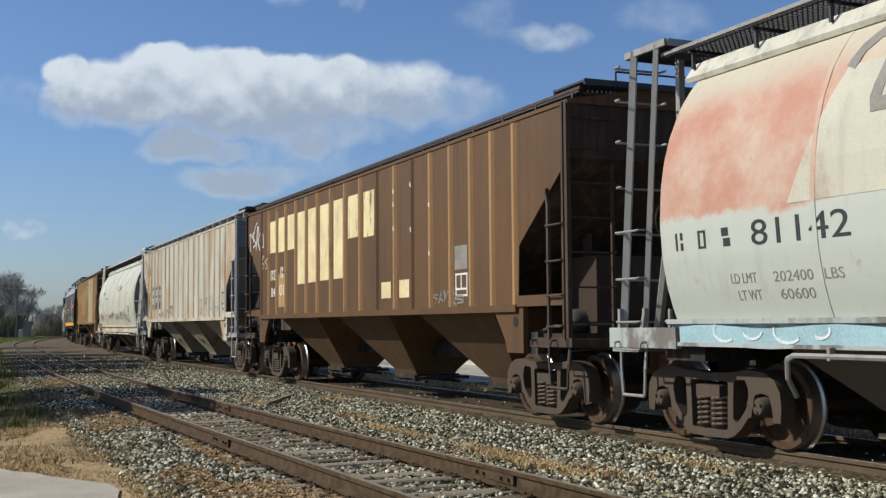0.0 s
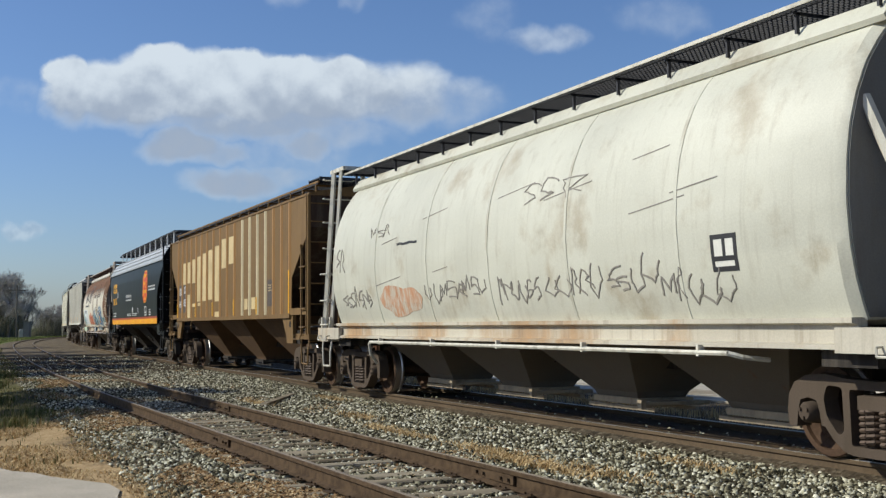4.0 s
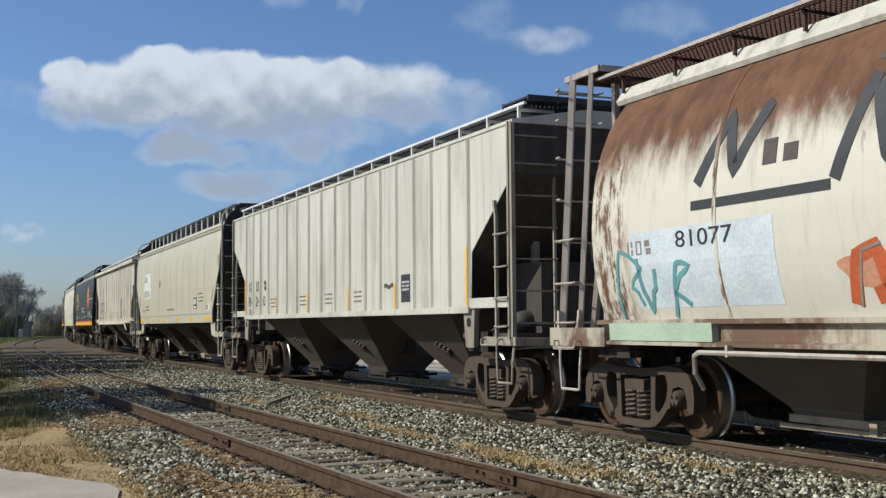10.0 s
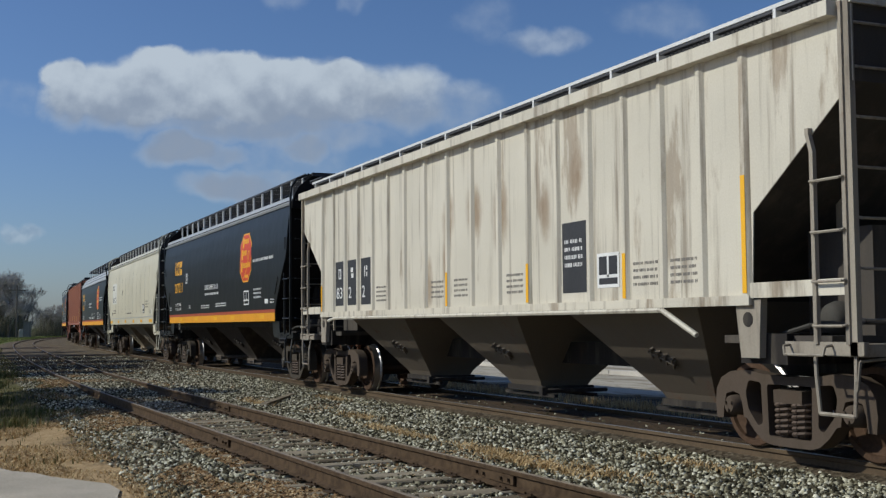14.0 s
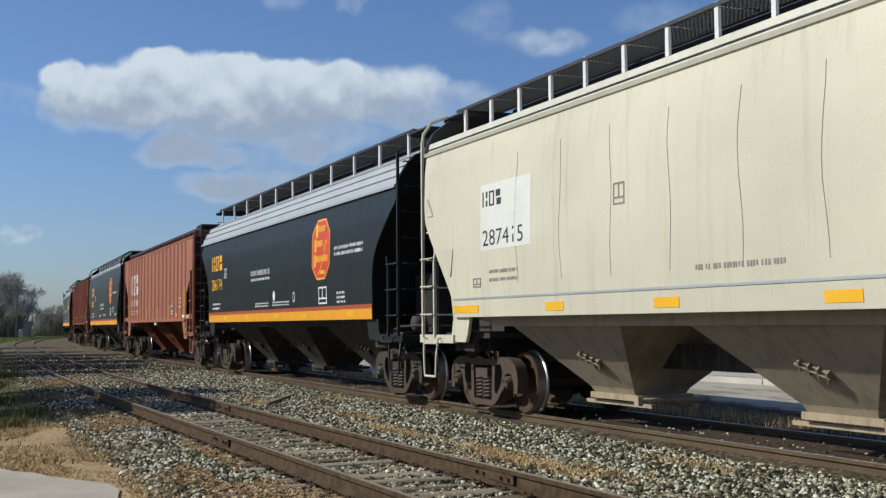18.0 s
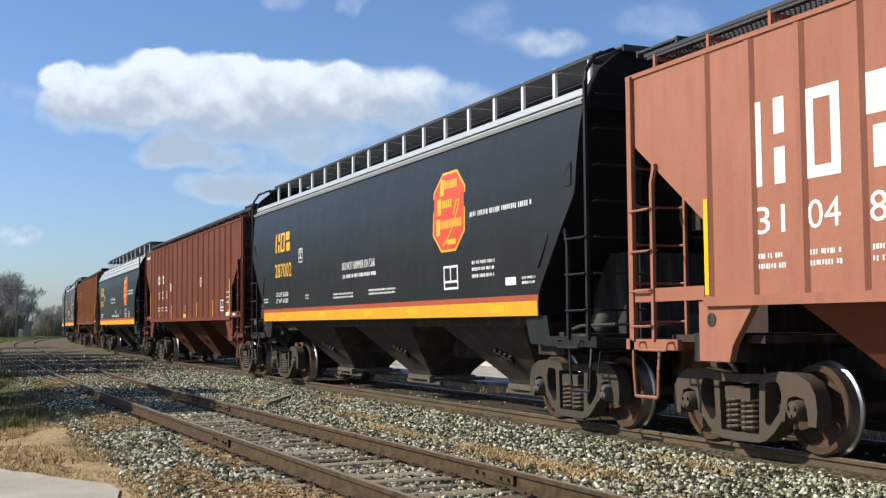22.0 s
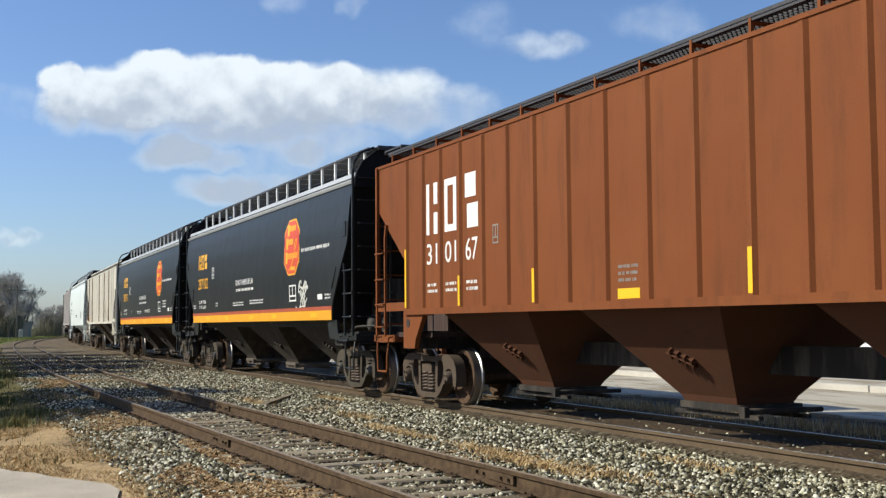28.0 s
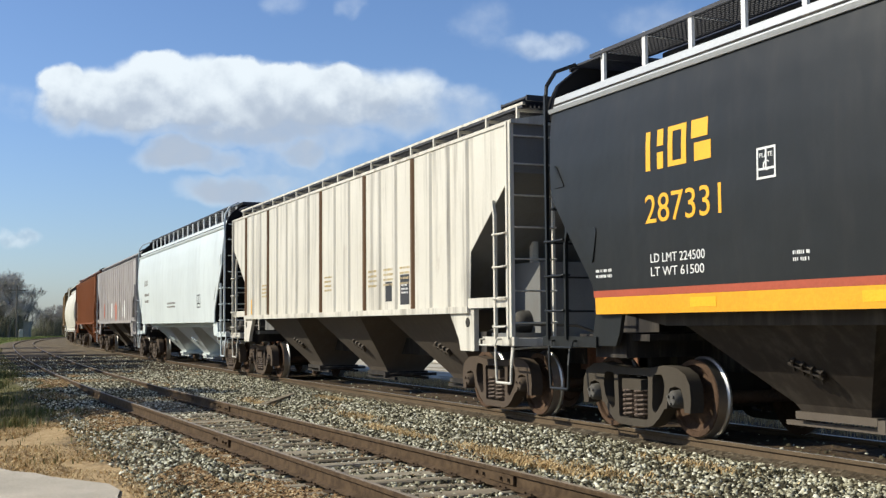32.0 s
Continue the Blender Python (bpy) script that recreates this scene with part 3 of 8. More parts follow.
def gate_geo(w, y, z):
    g = Geo()
    g.box(-w - 0.06, w + 0.12, -y - 0.02, y + 0.02, z - 0.10, z - 0.02)
    g.box(w + 0.12, w + 0.36, -y + 0.06, y - 0.06, z - 0.085, z - 0.05)
    for yy in (-y * 0.8, y * 0.8):
        g.box(-w - 0.3, w + 0.35, yy - 0.03, yy + 0.03, z - 0.18, z - 0.13)
    g.tube((w + 0.33, -y - 0.12, z - 0.08), (w + 0.33, y + 0.12, z - 0.08), 0.03, 8)
    g.box(w + 0.28, w + 0.38, -y - 0.17, -y - 0.1, z - 0.14, z - 0.02)
    return g


def shaker_geo():
    """Vibrator bracket on the face of a bay."""
    g = Geo()
    g.box(-0.2, 0.2, -0.02, 0.02, 0.02, 0.05)
    g.box(-0.2, 0.2, -0.02, 0.02, -0.06, -0.035)
    for x in (-0.16, -0.05, 0.06, 0.17):
        g.box(x - 0.012, x + 0.012, -0.045, 0.02, -0.085, 0.08)
    g.tube((-0.22, -0.03, 0.0), (0.2, -0.03, 0.0), 0.018, 6)
    return g


def add_bays(car, m, key, top_half, top_y, top_z, low_y=0.45, low_z=0.46, gate_mat=None, shakers=True, spots=(-4.3, 0.05, 4.4)):
    for u in spots:
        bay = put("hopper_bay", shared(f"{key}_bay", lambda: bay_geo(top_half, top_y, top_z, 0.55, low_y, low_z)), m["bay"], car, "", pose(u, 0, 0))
        put("outlet_gate", shared(f"{key}_gate", lambda: gate_geo(0.5, low_y * 0.95, low_z - 0.06)), gate_mat or m["under"], bay)
        if shakers:
            tilt = math.degrees(math.atan2(top_y - low_y, top_z - low_z))
            k = 0.42
            put("shaker_bracket", shared("shaker", shaker_geo), m["bay"], bay, "", pose(0.1, -(low_y + (top_y - low_y) * k) - 0.02, low_z + (top_z - low_z) * k, tilt, 0, 0) @ pose(0, 0, 0, 0, 28, 0))


def board_geo(u, y0, y1, z):
    """Open grating: long bars and cross bars."""
    g = Geo()
    k = 12
    for i in range(k + 1):
        y = y0 + (y1 - y0) * i / k
        w = 0.012 if i in (0, k) else 0.004
        g.box(-u, u, y - w, y + w, z - 0.045, z)
    x = -u
    while x <= u:
        g.box(x - 0.004, x + 0.004, y0, y1, z - 0.03, z - 0.005)
        x += 0.075
    return g


def cross_board_geo(u0, u1, y, z):
    g = Geo()
    k = 14
    for i in range(k + 1):
        u = u0 + (u1 - u0) * i / k
        g.box(u - 0.004, u + 0.004, -y, y, z - 0.04, z)
    yy = -y
    while yy <= y:
        g.box(u0, u1, yy - 0.004, yy + 0.004, z - 0.03, z - 0.005)
        yy += 0.075
    g.box(u0, u0 + 0.03, -y, y, z - 0.07, z + 0.01)
    g.box(u1 - 0.03, u1, -y, y, z - 0.07, z + 0.01)
    return g


def end_grab_geo(u, y, z, h):
    g = Geo()
    g.path([(u, -y, z), (u, -y, z + h), (u, y, z + h), (u, y, z)], 0.015, 5)
    return g


# ---- ribbed car: flat sides with outside stakes ----
RIBS = [s * k * 1.015 for k in (0.45, 1.35, 2.25, 3.05, 3.85, 4.65, 5.40, 6.12, 6.83) for s in (-1, 1)]
SIDE_A = 1.50


def side_sheet_geo(s):
    y = -SIDE_A if s < 0 else SIDE_A - 0.012
    return Geo().prism([(-8.45, 4.20), (8.45, 4.20), (8.45, 3.47), (7.04, 2.42), (7.0, 1.56), (-7.0, 1.56), (-7.04, 2.42), (-8.45, 3.47)], y, y + 0.012)


def body_a_geo():
    g = Geo()
    poly = [(-8.43, 4.17), (8.43, 4.17), (8.43, 3.47), (7.02, 2.42), (5.85, 1.56), (-5.85, 1.56), (-7.02, 2.42), (-8.43, 3.47)]
    g.prism(poly, -SIDE_A + 0.01, SIDE_A - 0.01)
    return g


def sill_a_geo(s):
    g = Geo()
    g.prism([(s * SIDE_A, 1.50), (s * (SIDE_A + 0.05), 1.50), (s * (SIDE_A + 0.05), 1.60), (s * SIDE_A, 1.60)], -7.0, 7.0, "x")
    for e in (-1, 1):
        a, b = sorted((e * 7.0, e * 8.34))
        g.box(a, b, s * 1.5 - 0.03, s * 1.5 + 0.03, 1.57, 1.72)
    return g


def end_frame_a_geo(e):
    g = Geo()
    a, b = sorted((e * 8.02, e * 8.47))
    g.box(a, b, -1.5, 1.5, 1.02, 1.13)
    for y in (-0.5, 0.5):
        g.box(e * 7.2 - 0.05, e * 7.2 + 0.05, y - 0.05, y + 0.05, 1.1, 2.6)
    a, b = sorted((e * 7.5, e * 8.52))
    for s in (-1, 1):
        g.box(a, b, s * 1.5 - 0.03, s * 1.5 + 0.03, 1.03, 1.15)
    return g


def bulkhead_geo(e):
    """Shear plates under the end slope, and a box added to block the view over the truck."""
    g = Geo()
    a, b = sorted((e * 6.95, e * 7.85))
    g.box(a, b, -0.75, 0.75, 1.2, 2.25)
    a, b = sorted((e * 6.3, e * 7.9))
    g.box(a, b, -1.32, 1.32, 1.12, 1.2)
    return g


def bolster_web_geo(e, s, slim):
    """Deep web plate over the truck."""
    pts = [(6.72, 1.56), (7.12, 1.56), (7.08, 0.98), (6.80, 0.98)] if slim else [(6.20, 1.56), (7.14, 1.56), (7.14, 0.93), (6.64, 0.93), (6.58, 1.10)]
    y = sorted((s * 1.42, s * 1.5))
    return Geo().prism([(e * x, z) for x, z in pts], y[0], y[1])


def web_hole_geo(e):
    return Geo().tube((e * 6.92, -1.506, 1.36), (e * 6.92, -1.45, 1.36), 0.075, 16)


def roof_a_geo():
    g = Geo()
    g.prism([(-SIDE_A - 0.02, 4.17), (-SIDE_A - 0.02, 4.22), (-0.35, 4.42), (0.35, 4.42), (SIDE_A + 0.02, 4.22), (SIDE_A + 0.02, 4.17)], -8.47, 8.47, "x")
    return g


def hatch_geo():
    g = Geo()
    for i in range(4):
        u = -7.4 + i * 3.72
        g.prism([(-0.40, 4.38), (-0.40, 4.54), (-0.25, 4.62), (0.25, 4.62), (0.40, 4.54), (0.40, 4.38)], u, u + 3.6, "x")
    return g


def rib_geo(d, z0, z1, w=0.05):
    g = Geo()
    g.prism([(-w, 0), (-w * 0.45, -d), (w * 0.45, -d), (w, 0)], z0, z1, "z")
    return g


def bracket_a_geo():
    g = Geo()
    g.box(-0.022, 0.022, -1.29, -1.25, 4.2, 4.48)
    g.box(-0.02, 0.02, -1.28, -0.7, 4.39, 4.43)
    return g


def ribbed_car(label, m, rail_z=4.50):
    car = new("hopper_car")
    tagged(car, label, "freight car", "freight train")
    # end colours, where set, are grime darkened further for shade between the cars
    put("body", shared("body_a", body_a_geo), m["end"], car, "slope sheets and end walls")
    put("roof", shared("roof_a", roof_a_geo), m["body"], car)
    put("roof_hatch", shared("hatch_a", hatch_geo), m["under"], car)
    for e in (-1, 1):
        put("side_sheet", shared(f"sheet_a{e}", lambda: side_sheet_geo(e)), m["body"], car)
        put("side_sill", shared(f"sill_a{e}", lambda: sill_a_geo(e)), m["body"], car)
        put("end_frame", shared(f"end_frame_a{e}", lambda: end_frame_a_geo(e)), m["post"], car)
        put("bulkhead", shared(f"bulkhead{e}", lambda: bulkhead_geo(e)), m.get("bulkhead", m["end"]), car)
        slim = "web" in m
        for s in (-1, 1):
            put("bolster_web", shared(f"web_a{e}{s}{slim}", lambda: bolster_web_geo(e, s, slim)), m.get("web", m["body"]), car)
        # near-black disc gives the dark inside of the plate's hole
        put("web_hole", shared(f"hole_a{e}", lambda: web_hole_geo(e)), m["under"], car, "dark disc for the shaded hole in the web plate")
    for i, u in enumerate(sorted(RIBS)):
        mat = m.get("ribs", {}).get(i, m["rib"])
        put("rib", shared("rib_a", lambda: rib_geo(0.04, 1.56, 4.15, 0.075)), mat, car, "", pose(u, -SIDE_A, 0))

    def far_ribs():
        g = Geo()
        for u in RIBS:
            g.box(u - 0.05, u + 0.05, SIDE_A, SIDE_A + 0.05, 1.56, 4.15)
        return g
    put("far_ribs", shared("far_ribs", far_ribs), m["rib"], car)["kind"] = "stuff"

    def corner_post(s, y):
        return Geo().box(s * 8.40 - 0.045, s * 8.40 + 0.045, y * 1.5 - 0.03, y * 1.5 + 0.03, 1.03, 4.2)
    for s in (-1, 1):
        for y in (-1, 1):
            put("corner_post", shared(f"post_a{s}{y}", lambda: corner_post(s, y)), m["post"], car)
        put("running_board", shared(f"board_a{s}", lambda: board_geo(8.36, min(s * 0.42, s * 1.27), max(s * 0.42, s * 1.22), 4.47)), m["board"], car, "", pose(0, 0, rail_z - 4.50))
        put("board_rail", shared(f"board_rail_a{s}", lambda: Geo().box(-8.40, 8.40, s * 1.27 - 0.022, s * 1.27 + 0.022, 4.46, 4.50)), m.get("edge", m["post"]), car, "", pose(0, 0, rail_z - 4.50))
        a, b = sorted((s * 7.72, s * 8.55))
        put("end_platform", shared(f"cross_a{s}", lambda: cross_board_geo(a, b, 1.3, 4.56)), m["board"], car, "", pose(0, 0, rail_z - 4.50))
        put("end_grab_rail", shared(f"grab_a{s}", lambda: end_grab_geo(s * 8.42, 0.75, 4.5, 0.14)), m["post"], car)
    for i in range(17):
        u = -8.2 + i * 1.025
        put("board_bracket", shared("bracket_a", bracket_a_geo), m.get("bracket", m["post"]), car, "", pose(u, 0, rail_z - 4.50))
        put("board_bracket", shared("bracket_a", bracket_a_geo), m["post"], car, "", pose(u, 0, rail_z - 4.50, 0, 0, 180))
    add_ladders(car, m, "a", 1.52, 7.94, 8.35, 3.12, 4.2, (1.30, 1.70, 2.15, 2.62), (1.35, 1.8, 2.25, 2.7, 3.15, 3.6, 4.0))
    add_bays(car, m, "a", 1.5, 1.38, 1.56, shakers=m.get("shakers", True))
    add_running_gear(car, m)
    return car, Deco(car, lambda z: SIDE_A)


# ---- smooth car: bulged steel sides under a light roof band ----
def curve_of(rows):
    zs, vs = [r[0] for r in rows], [r[1] for r in rows]
    return lambda z: float(np.interp(z, zs, vs))


SKIN_C = curve_of([(1.40, 1.585), (1.8, 1.60), (2.6, 1.62), (3.3, 1.61), (3.8, 1.575), (4.10, 1.53)])
END_C = curve_of([(1.40, 7.02), (1.78, 7.08), (2.92, 8.03), (3.02, 8.08), (4.10, 8.18)])
SKIN_D = curve_of([(1.40, 1.585), (1.8, 1.60), (2.6, 1.615), (3.3, 1.60), (3.75, 1.55)])
END_D = curve_of([(1.40, 7.02), (1.7, 7.05), (2.15, 7.04), (2.45, 7.10), (2.75, 7.28), (3.05, 7.62), (3.35, 8.02), (3.52, 8.22), (3.75, 8.28)])


def smooth_body_geo(skin, end, z0, z1, k=26):
    g = Geo()
    verts = []
    for i in range(k + 1):
        z = z0 + (z1 - z0) * i / k
        e, y = end(z), skin(z)
        verts += [(-e, -y, z), (e, -y, z), (e, y, z), (-e, y, z)]
    faces = [(4 * i + j, 4 * i + (j + 1) % 4, 4 * i + 4 + (j + 1) % 4, 4 * i + 4 + j) for i in range(k) for j in range(4)]
    g.add(verts, faces + [(0, 1, 2, 3), (4 * k, 4 * k + 1, 4 * k + 2, 4 * k + 3)])
    return g


def under_c_geo():
    """Sloping underside between sill and bays, and the end slope sheets."""
    g = Geo()
    g.prism([(-6.9, 1.44), (6.9, 1.44), (6.0, 1.30), (-6.0, 1.30)], -1.3, 1.3)
    return g


def roof_c_geo():
    g = Geo()
    g.prism([(-1.56, 4.08), (-1.58, 4.13), (-1.50, 4.16), (-1.47, 4.30), (-1.36, 4.34), (-1.05, 4.47), (-0.75, 4.58), (-0.4, 4.66), (0, 4.68), (0.4, 4.66), (0.75, 4.58), (1.05, 4.47), (1.36, 4.34), (1.47, 4.30), (1.50, 4.16), (1.58, 4.13), (1.56, 4.08)], -8.2, 8.2, "x")
    return g


def roof_d_geo():
    """High corrugated roof flank in four steps, then a low arch."""
    g = Geo()
    side = [(1.60, 3.74), (1.60, 3.79), (1.55, 3.80), (1.52, 3.93), (1.545, 3.95), (1.48, 3.97), (1.43, 4.10), (1.455, 4.12), (1.38, 4.14), (1.31, 4.26), (1.33, 4.28), (1.22, 4.31), (1.0, 4.45), (0.75, 4.56), (0.4, 4.65), (0.0, 4.68)]
    g.prism([(-y, z) for y, z in side] + [(y, z) for y, z in side[-2::-1]], -8.2, 8.2, "x")
    return g


def band_geo(skin, end, z0, z1, lift=0.008, k=2, inset=0.0):
    g = Geo()
    poly = [(-skin(z0 + (z1 - z0) * i / k) - lift, z0 + (z1 - z0) * i / k) for i in range(k + 1)]
    poly += [(y + 0.05, z) for y, z in reversed(poly)]
    e = end(z0) - inset
    g.prism(poly, -e, e, "x")
    return g


def trough_geo():
    g = Geo()
    for i in range(4):
        u = -7.3 + i * 3.68
        g.prism([(-0.38, 4.58), (-0.38, 4.80), (-0.24, 4.88), (0.24, 4.88), (0.38, 4.80), (0.38, 4.58)], u, u + 3.55, "x")
    return g


def rail_post_geo(z0):
    g = Geo()
    g.box(-0.035, 0.035, -1.10, -1.06, z0, 4.86)
    g.box(-0.015, 0.015, -1.10, -0.55, 4.812, 4.838)
    return g


def end_frame_geo(e):
    g = Geo()
    a, b = sorted((e * 7.1, e * 8.45))
    for s in (-1, 1):
        g.box(a, b, s * 1.52 - 0.04, s * 1.52 + 0.04, 1.04, 1.17)
    a, b = sorted((e * 7.75, e * 8.4))
    g.box(a, b, -1.5, 1.5, 1.03, 1.14)
    for y in (-0.55, 0.55):
        g.box(e * 7.3 - 0.05, e * 7.3 + 0.05, y - 0.05, y + 0.05, 1.1, 2.3)
    return g


def jack_plate_geo(e, s):
    pts = [(6.55, 1.44), (7.15, 1.44), (7.25, 1.06), (6.7, 1.06), (6.62, 1.2)]
    y = -1.53 if s < 0 else 1.48
    return Geo().prism([(e * x, z) for x, z in pts], y, y + 0.05)


def roof_end_geo(e, kind):
    """Dark end sheet that closes the roof."""
    side = [(1.53, 4.0), (1.52, 4.16), (1.48, 4.31), (1.38, 4.5), (1.08, 4.74), (0.0, 4.75)] if kind == "c" else [(1.58, 3.6), (1.57, 3.8), (1.5, 3.97), (1.4, 4.14), (1.24, 4.32), (0.8, 4.45), (0.0, 4.51)]
    a, b = sorted((e * 8.2, e * 8.33))
    return Geo().prism([(-y, z) for y, z in side] + [(y, z) for y, z in side[-2::-1]], a, b, "x")


def slope_sheet_geo(e, skin, end, top):
    """Dirty end sheet that follows the slope of the car's end, its colour darkened for shade."""
    g = Geo()
    k = 26
    verts = []
    for i in range(k + 1):
        z = 1.44 + (top - 1.44) * i / k
        y = skin(z) - 0.03
        for q in (0.008, -0.03):
            verts += [(e * (end(z) + q), -y, z), (e * (end(z) + q), y, z)]
    for i in range(k):
        a, b = 4 * i, 4 * i + 4
        g.f += [(a, a + 1, b + 1, b), (a + 2, b + 2, b + 3, a + 3), (a, b, b + 2, a + 2), (a + 1, a + 3, b + 3, b + 1)]
    g.v = verts
    g.f += [(0, 2, 3, 1), (4 * k, 4 * k + 1, 4 * k + 3, 4 * k + 2)]
    return g


def rounded(pts, r, n=4):
    """A polygon with rounded corners."""
    out = []
    k = len(pts)
    for i in range(k):
        p, a, b = Vector(pts[i]), Vector(pts[i - 1]), Vector(pts[(i + 1) % k])
        p0, p1 = p + (a - p).normalized() * r, p + (b - p).normalized() * r
        for j in range(n + 1):
            t = j / n
            out.append(tuple(p0 * (1 - t) ** 2 + p * 2 * t * (1 - t) + p1 * t * t))
    return out


def gusset_geo(e):
    """Rounded three-cornered stiffener welded to the side."""
    return Geo().prism([(e * u, z) for u, z in rounded([(6.94, 2.5), (7.40, 2.5), (7.06, 2.03)], 0.09)], -1.627, -1.59)


def corner_plate_geo(e):
    return Geo().prism([(e * u, z) for u, z in rounded([(7.72, 3.07), (7.99, 3.07), (7.99, 3.36), (7.93, 3.36)], 0.04)], -1.626, -1.59)


def diagonal_geo(z, s, y):
    """Handrail that rises from the corner ladder to the end platform."""
    return Geo().path([(s * 8.28, y * 1.565, z + 0.1), (s * 8.28, y * 1.55, z + 0.3), (s * 8.27, y * 1.42, z + 0.5), (s * 8.25, y * 1.12, z + 0.62)], 0.028, 6)


def smooth_car(label, m, kind="c"):
    car = new("hopper_car")
    tagged(car, label, "freight car", "freight train")
    skin, end, top = (SKIN_C, END_C, 4.10) if kind == "c" else (SKIN_D, END_D, 3.75)
    put("body", shared(f"body_{kind}", lambda: smooth_body_geo(skin, end, 1.44, top), 30), m["body"], car)
    put("roof", shared(f"roof_{kind}", roof_c_geo if kind == "c" else roof_d_geo), m["roof"], car, m.get("roof_label", ""))
    put("underside", shared("under_c", under_c_geo), m["bay"], car)
    if kind == "c":
        # dark bar stands in for the shadow in the eave groove
        put("eave_groove", shared("eave_groove", lambda: Geo().box(-8.19, 8.19, -1.506, -1.47, 4.185, 4.205)), MAT["under"], car, "dark strip for the groove's shade under the roof edge")
    put("roof_hatch", shared("hatch_c", trough_geo), m["board"], car)
    for e in (-1, 1):
        put("end_frame", shared(f"end_frame{e}", lambda: end_frame_geo(e)), m["post"], car)
        put("roof_end", shared(f"roof_end{kind}{e}", lambda: roof_end_geo(e, kind)), m.get("dark_end", MAT["end_dark"]), car, "grimy end sheet, darkened for shade")
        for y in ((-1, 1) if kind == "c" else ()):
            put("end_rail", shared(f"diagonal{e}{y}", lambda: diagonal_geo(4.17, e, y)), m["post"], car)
        # dark filler box stands in for the shade over the truck
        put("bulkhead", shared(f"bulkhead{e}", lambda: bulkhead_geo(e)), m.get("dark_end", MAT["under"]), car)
        # sheet laid over the end to give it a shadow-dark colour
        put("slope_sheet", shared(f"slope_sheet_{kind}{e}", lambda: slope_sheet_geo(e, skin, end, top)), m.get("dark_end", MAT["end_dark"]), car, "grimy slope sheet, darkened for shade")
        if kind == "c":
            put("gusset", shared(f"gusset{e}", lambda: gusset_geo(e)), m["body"], car)
            put("corner_plate", shared(f"corner_plate{e}", lambda: corner_plate_geo(e)), m["body"], car)
        for s in (-1, 1):
            put("jack_plate", shared(f"jack_plate{e}{s}", lambda: jack_plate_geo(e, s)), m["body"], car)
    for s in (-1, 1):
        put("running_board", shared(f"board_c{s}", lambda: board_geo(7.9, min(s * 0.42, s * 1.10), max(s * 0.42, s * 1.10), 4.85)), m["board"], car)
        a, b = sorted((s * 7.6, s * 8.45))
        put("end_platform", shared(f"cross_c{s}", lambda: cross_board_geo(a, b, 1.1, 4.80)), m["board"], car)
    n = 17 if kind == "c" else 11
    for i in range(n):
        u = -7.6 + 15.2 * i / (n - 1)
        for turn in (0, 180):
            put("rail_post", shared(f"rail_post_{kind}", lambda: rail_post_geo(4.36)), m["rail"], car, "", pose(u, 0, 0, 0, 0, turn))
    add_ladders(car, m, "c", 1.56, 7.80, 8.28, 2.55, 4.35, (1.50, 1.95, 2.40), (1.50, 1.95, 2.40, 2.85, 3.30, 3.75, 4.18))
    add_bays(car, m, "c", 1.55, 1.30, 1.40, gate_mat=m.get("gate"))
    add_running_gear(car, m)
    return car, Deco(car, skin)


# ---- round-sided car: barrel body between end frames ----
SKIN_B = curve_of([(1.30, 1.40), (1.45, 1.46), (1.7, 1.535), (2.0, 1.59), (2.4, 1.62), (2.8, 1.60), (3.1, 1.555), (3.4, 1.47), (3.7, 1.34), (3.95, 1.17), (4.10, 1.03), (4.2, 0.93)])


def body_b_geo():
    g = Geo()
    k, us = 30, [-7.22, -7.12, -2.4, 2.4, 7.12, 7.22]
    prof = [(-SKIN_B(1.30 + 2.9 * i / k), 1.30 + 2.9 * i / k) for i in range(k + 1)]
    prof += [(0.0, 4.42)] + [(-y, z) for y, z in reversed(prof)]
    n = len(prof)
    verts = []
    for u in us:
        q = 0.965 if abs(u) > 7.2 else 1.0
        verts += [(u, y * q, 2.7 + (z - 2.7) * q) for y, z in prof]
    faces = [(i * n + j, i * n + (j + 1) % n, (i + 1) * n + (j + 1) % n, (i + 1) * n + j) for i in range(len(us) - 1) for j in range(n)]
    g.add(verts, faces + [tuple(range(n)), tuple(range((len(us) - 1) * n, len(us) * n))])
    return g


def sill_b_geo(s):
    g = Geo()
    g.prism([(s * 1.34, 1.08), (s * 1.52, 1.08), (s * 1.52, 1.12), (s * 1.44, 1.14), (s * 1.44, 1.30), (s * 1.52, 1.32), (s * 1.52, 1.37), (s * 1.34, 1.37)], -7.2, 7.2, "x")
    return g


def end_sill_b_geo(e):
    g = Geo()
    a, b = sorted((e * 7.0, e * 8.35))
    for s in (-1, 1):
        g.box(a, b, s * 1.5 - 0.04, s * 1.5 + 0.04, 1.05, 1.28)
    a, b = sorted((e * 7.8, e * 8.35))
    g.box(a, b, -1.5, 1.5, 1.0, 1.2)
    return g


def post_b_geo(s, y, which):
    g = Geo()
    if which == "corner":
        g.path([(s * 8.17, y * 1.46, 1.1), (s * 8.17, y * 1.24, 4.6)], 0.055, 4)
    elif which == "ladder":
        g.path([(s * 7.70, y * 1.47, 1.1), (s * 7.70, y * 1.24, 4.58)], 0.042, 4)
    else:
        g.box(s * 8.12 - 0.04, s * 8.12 + 0.04, y * 0.62 - 0.04, y * 0.62 + 0.04, 1.1, 4.58)
    return g


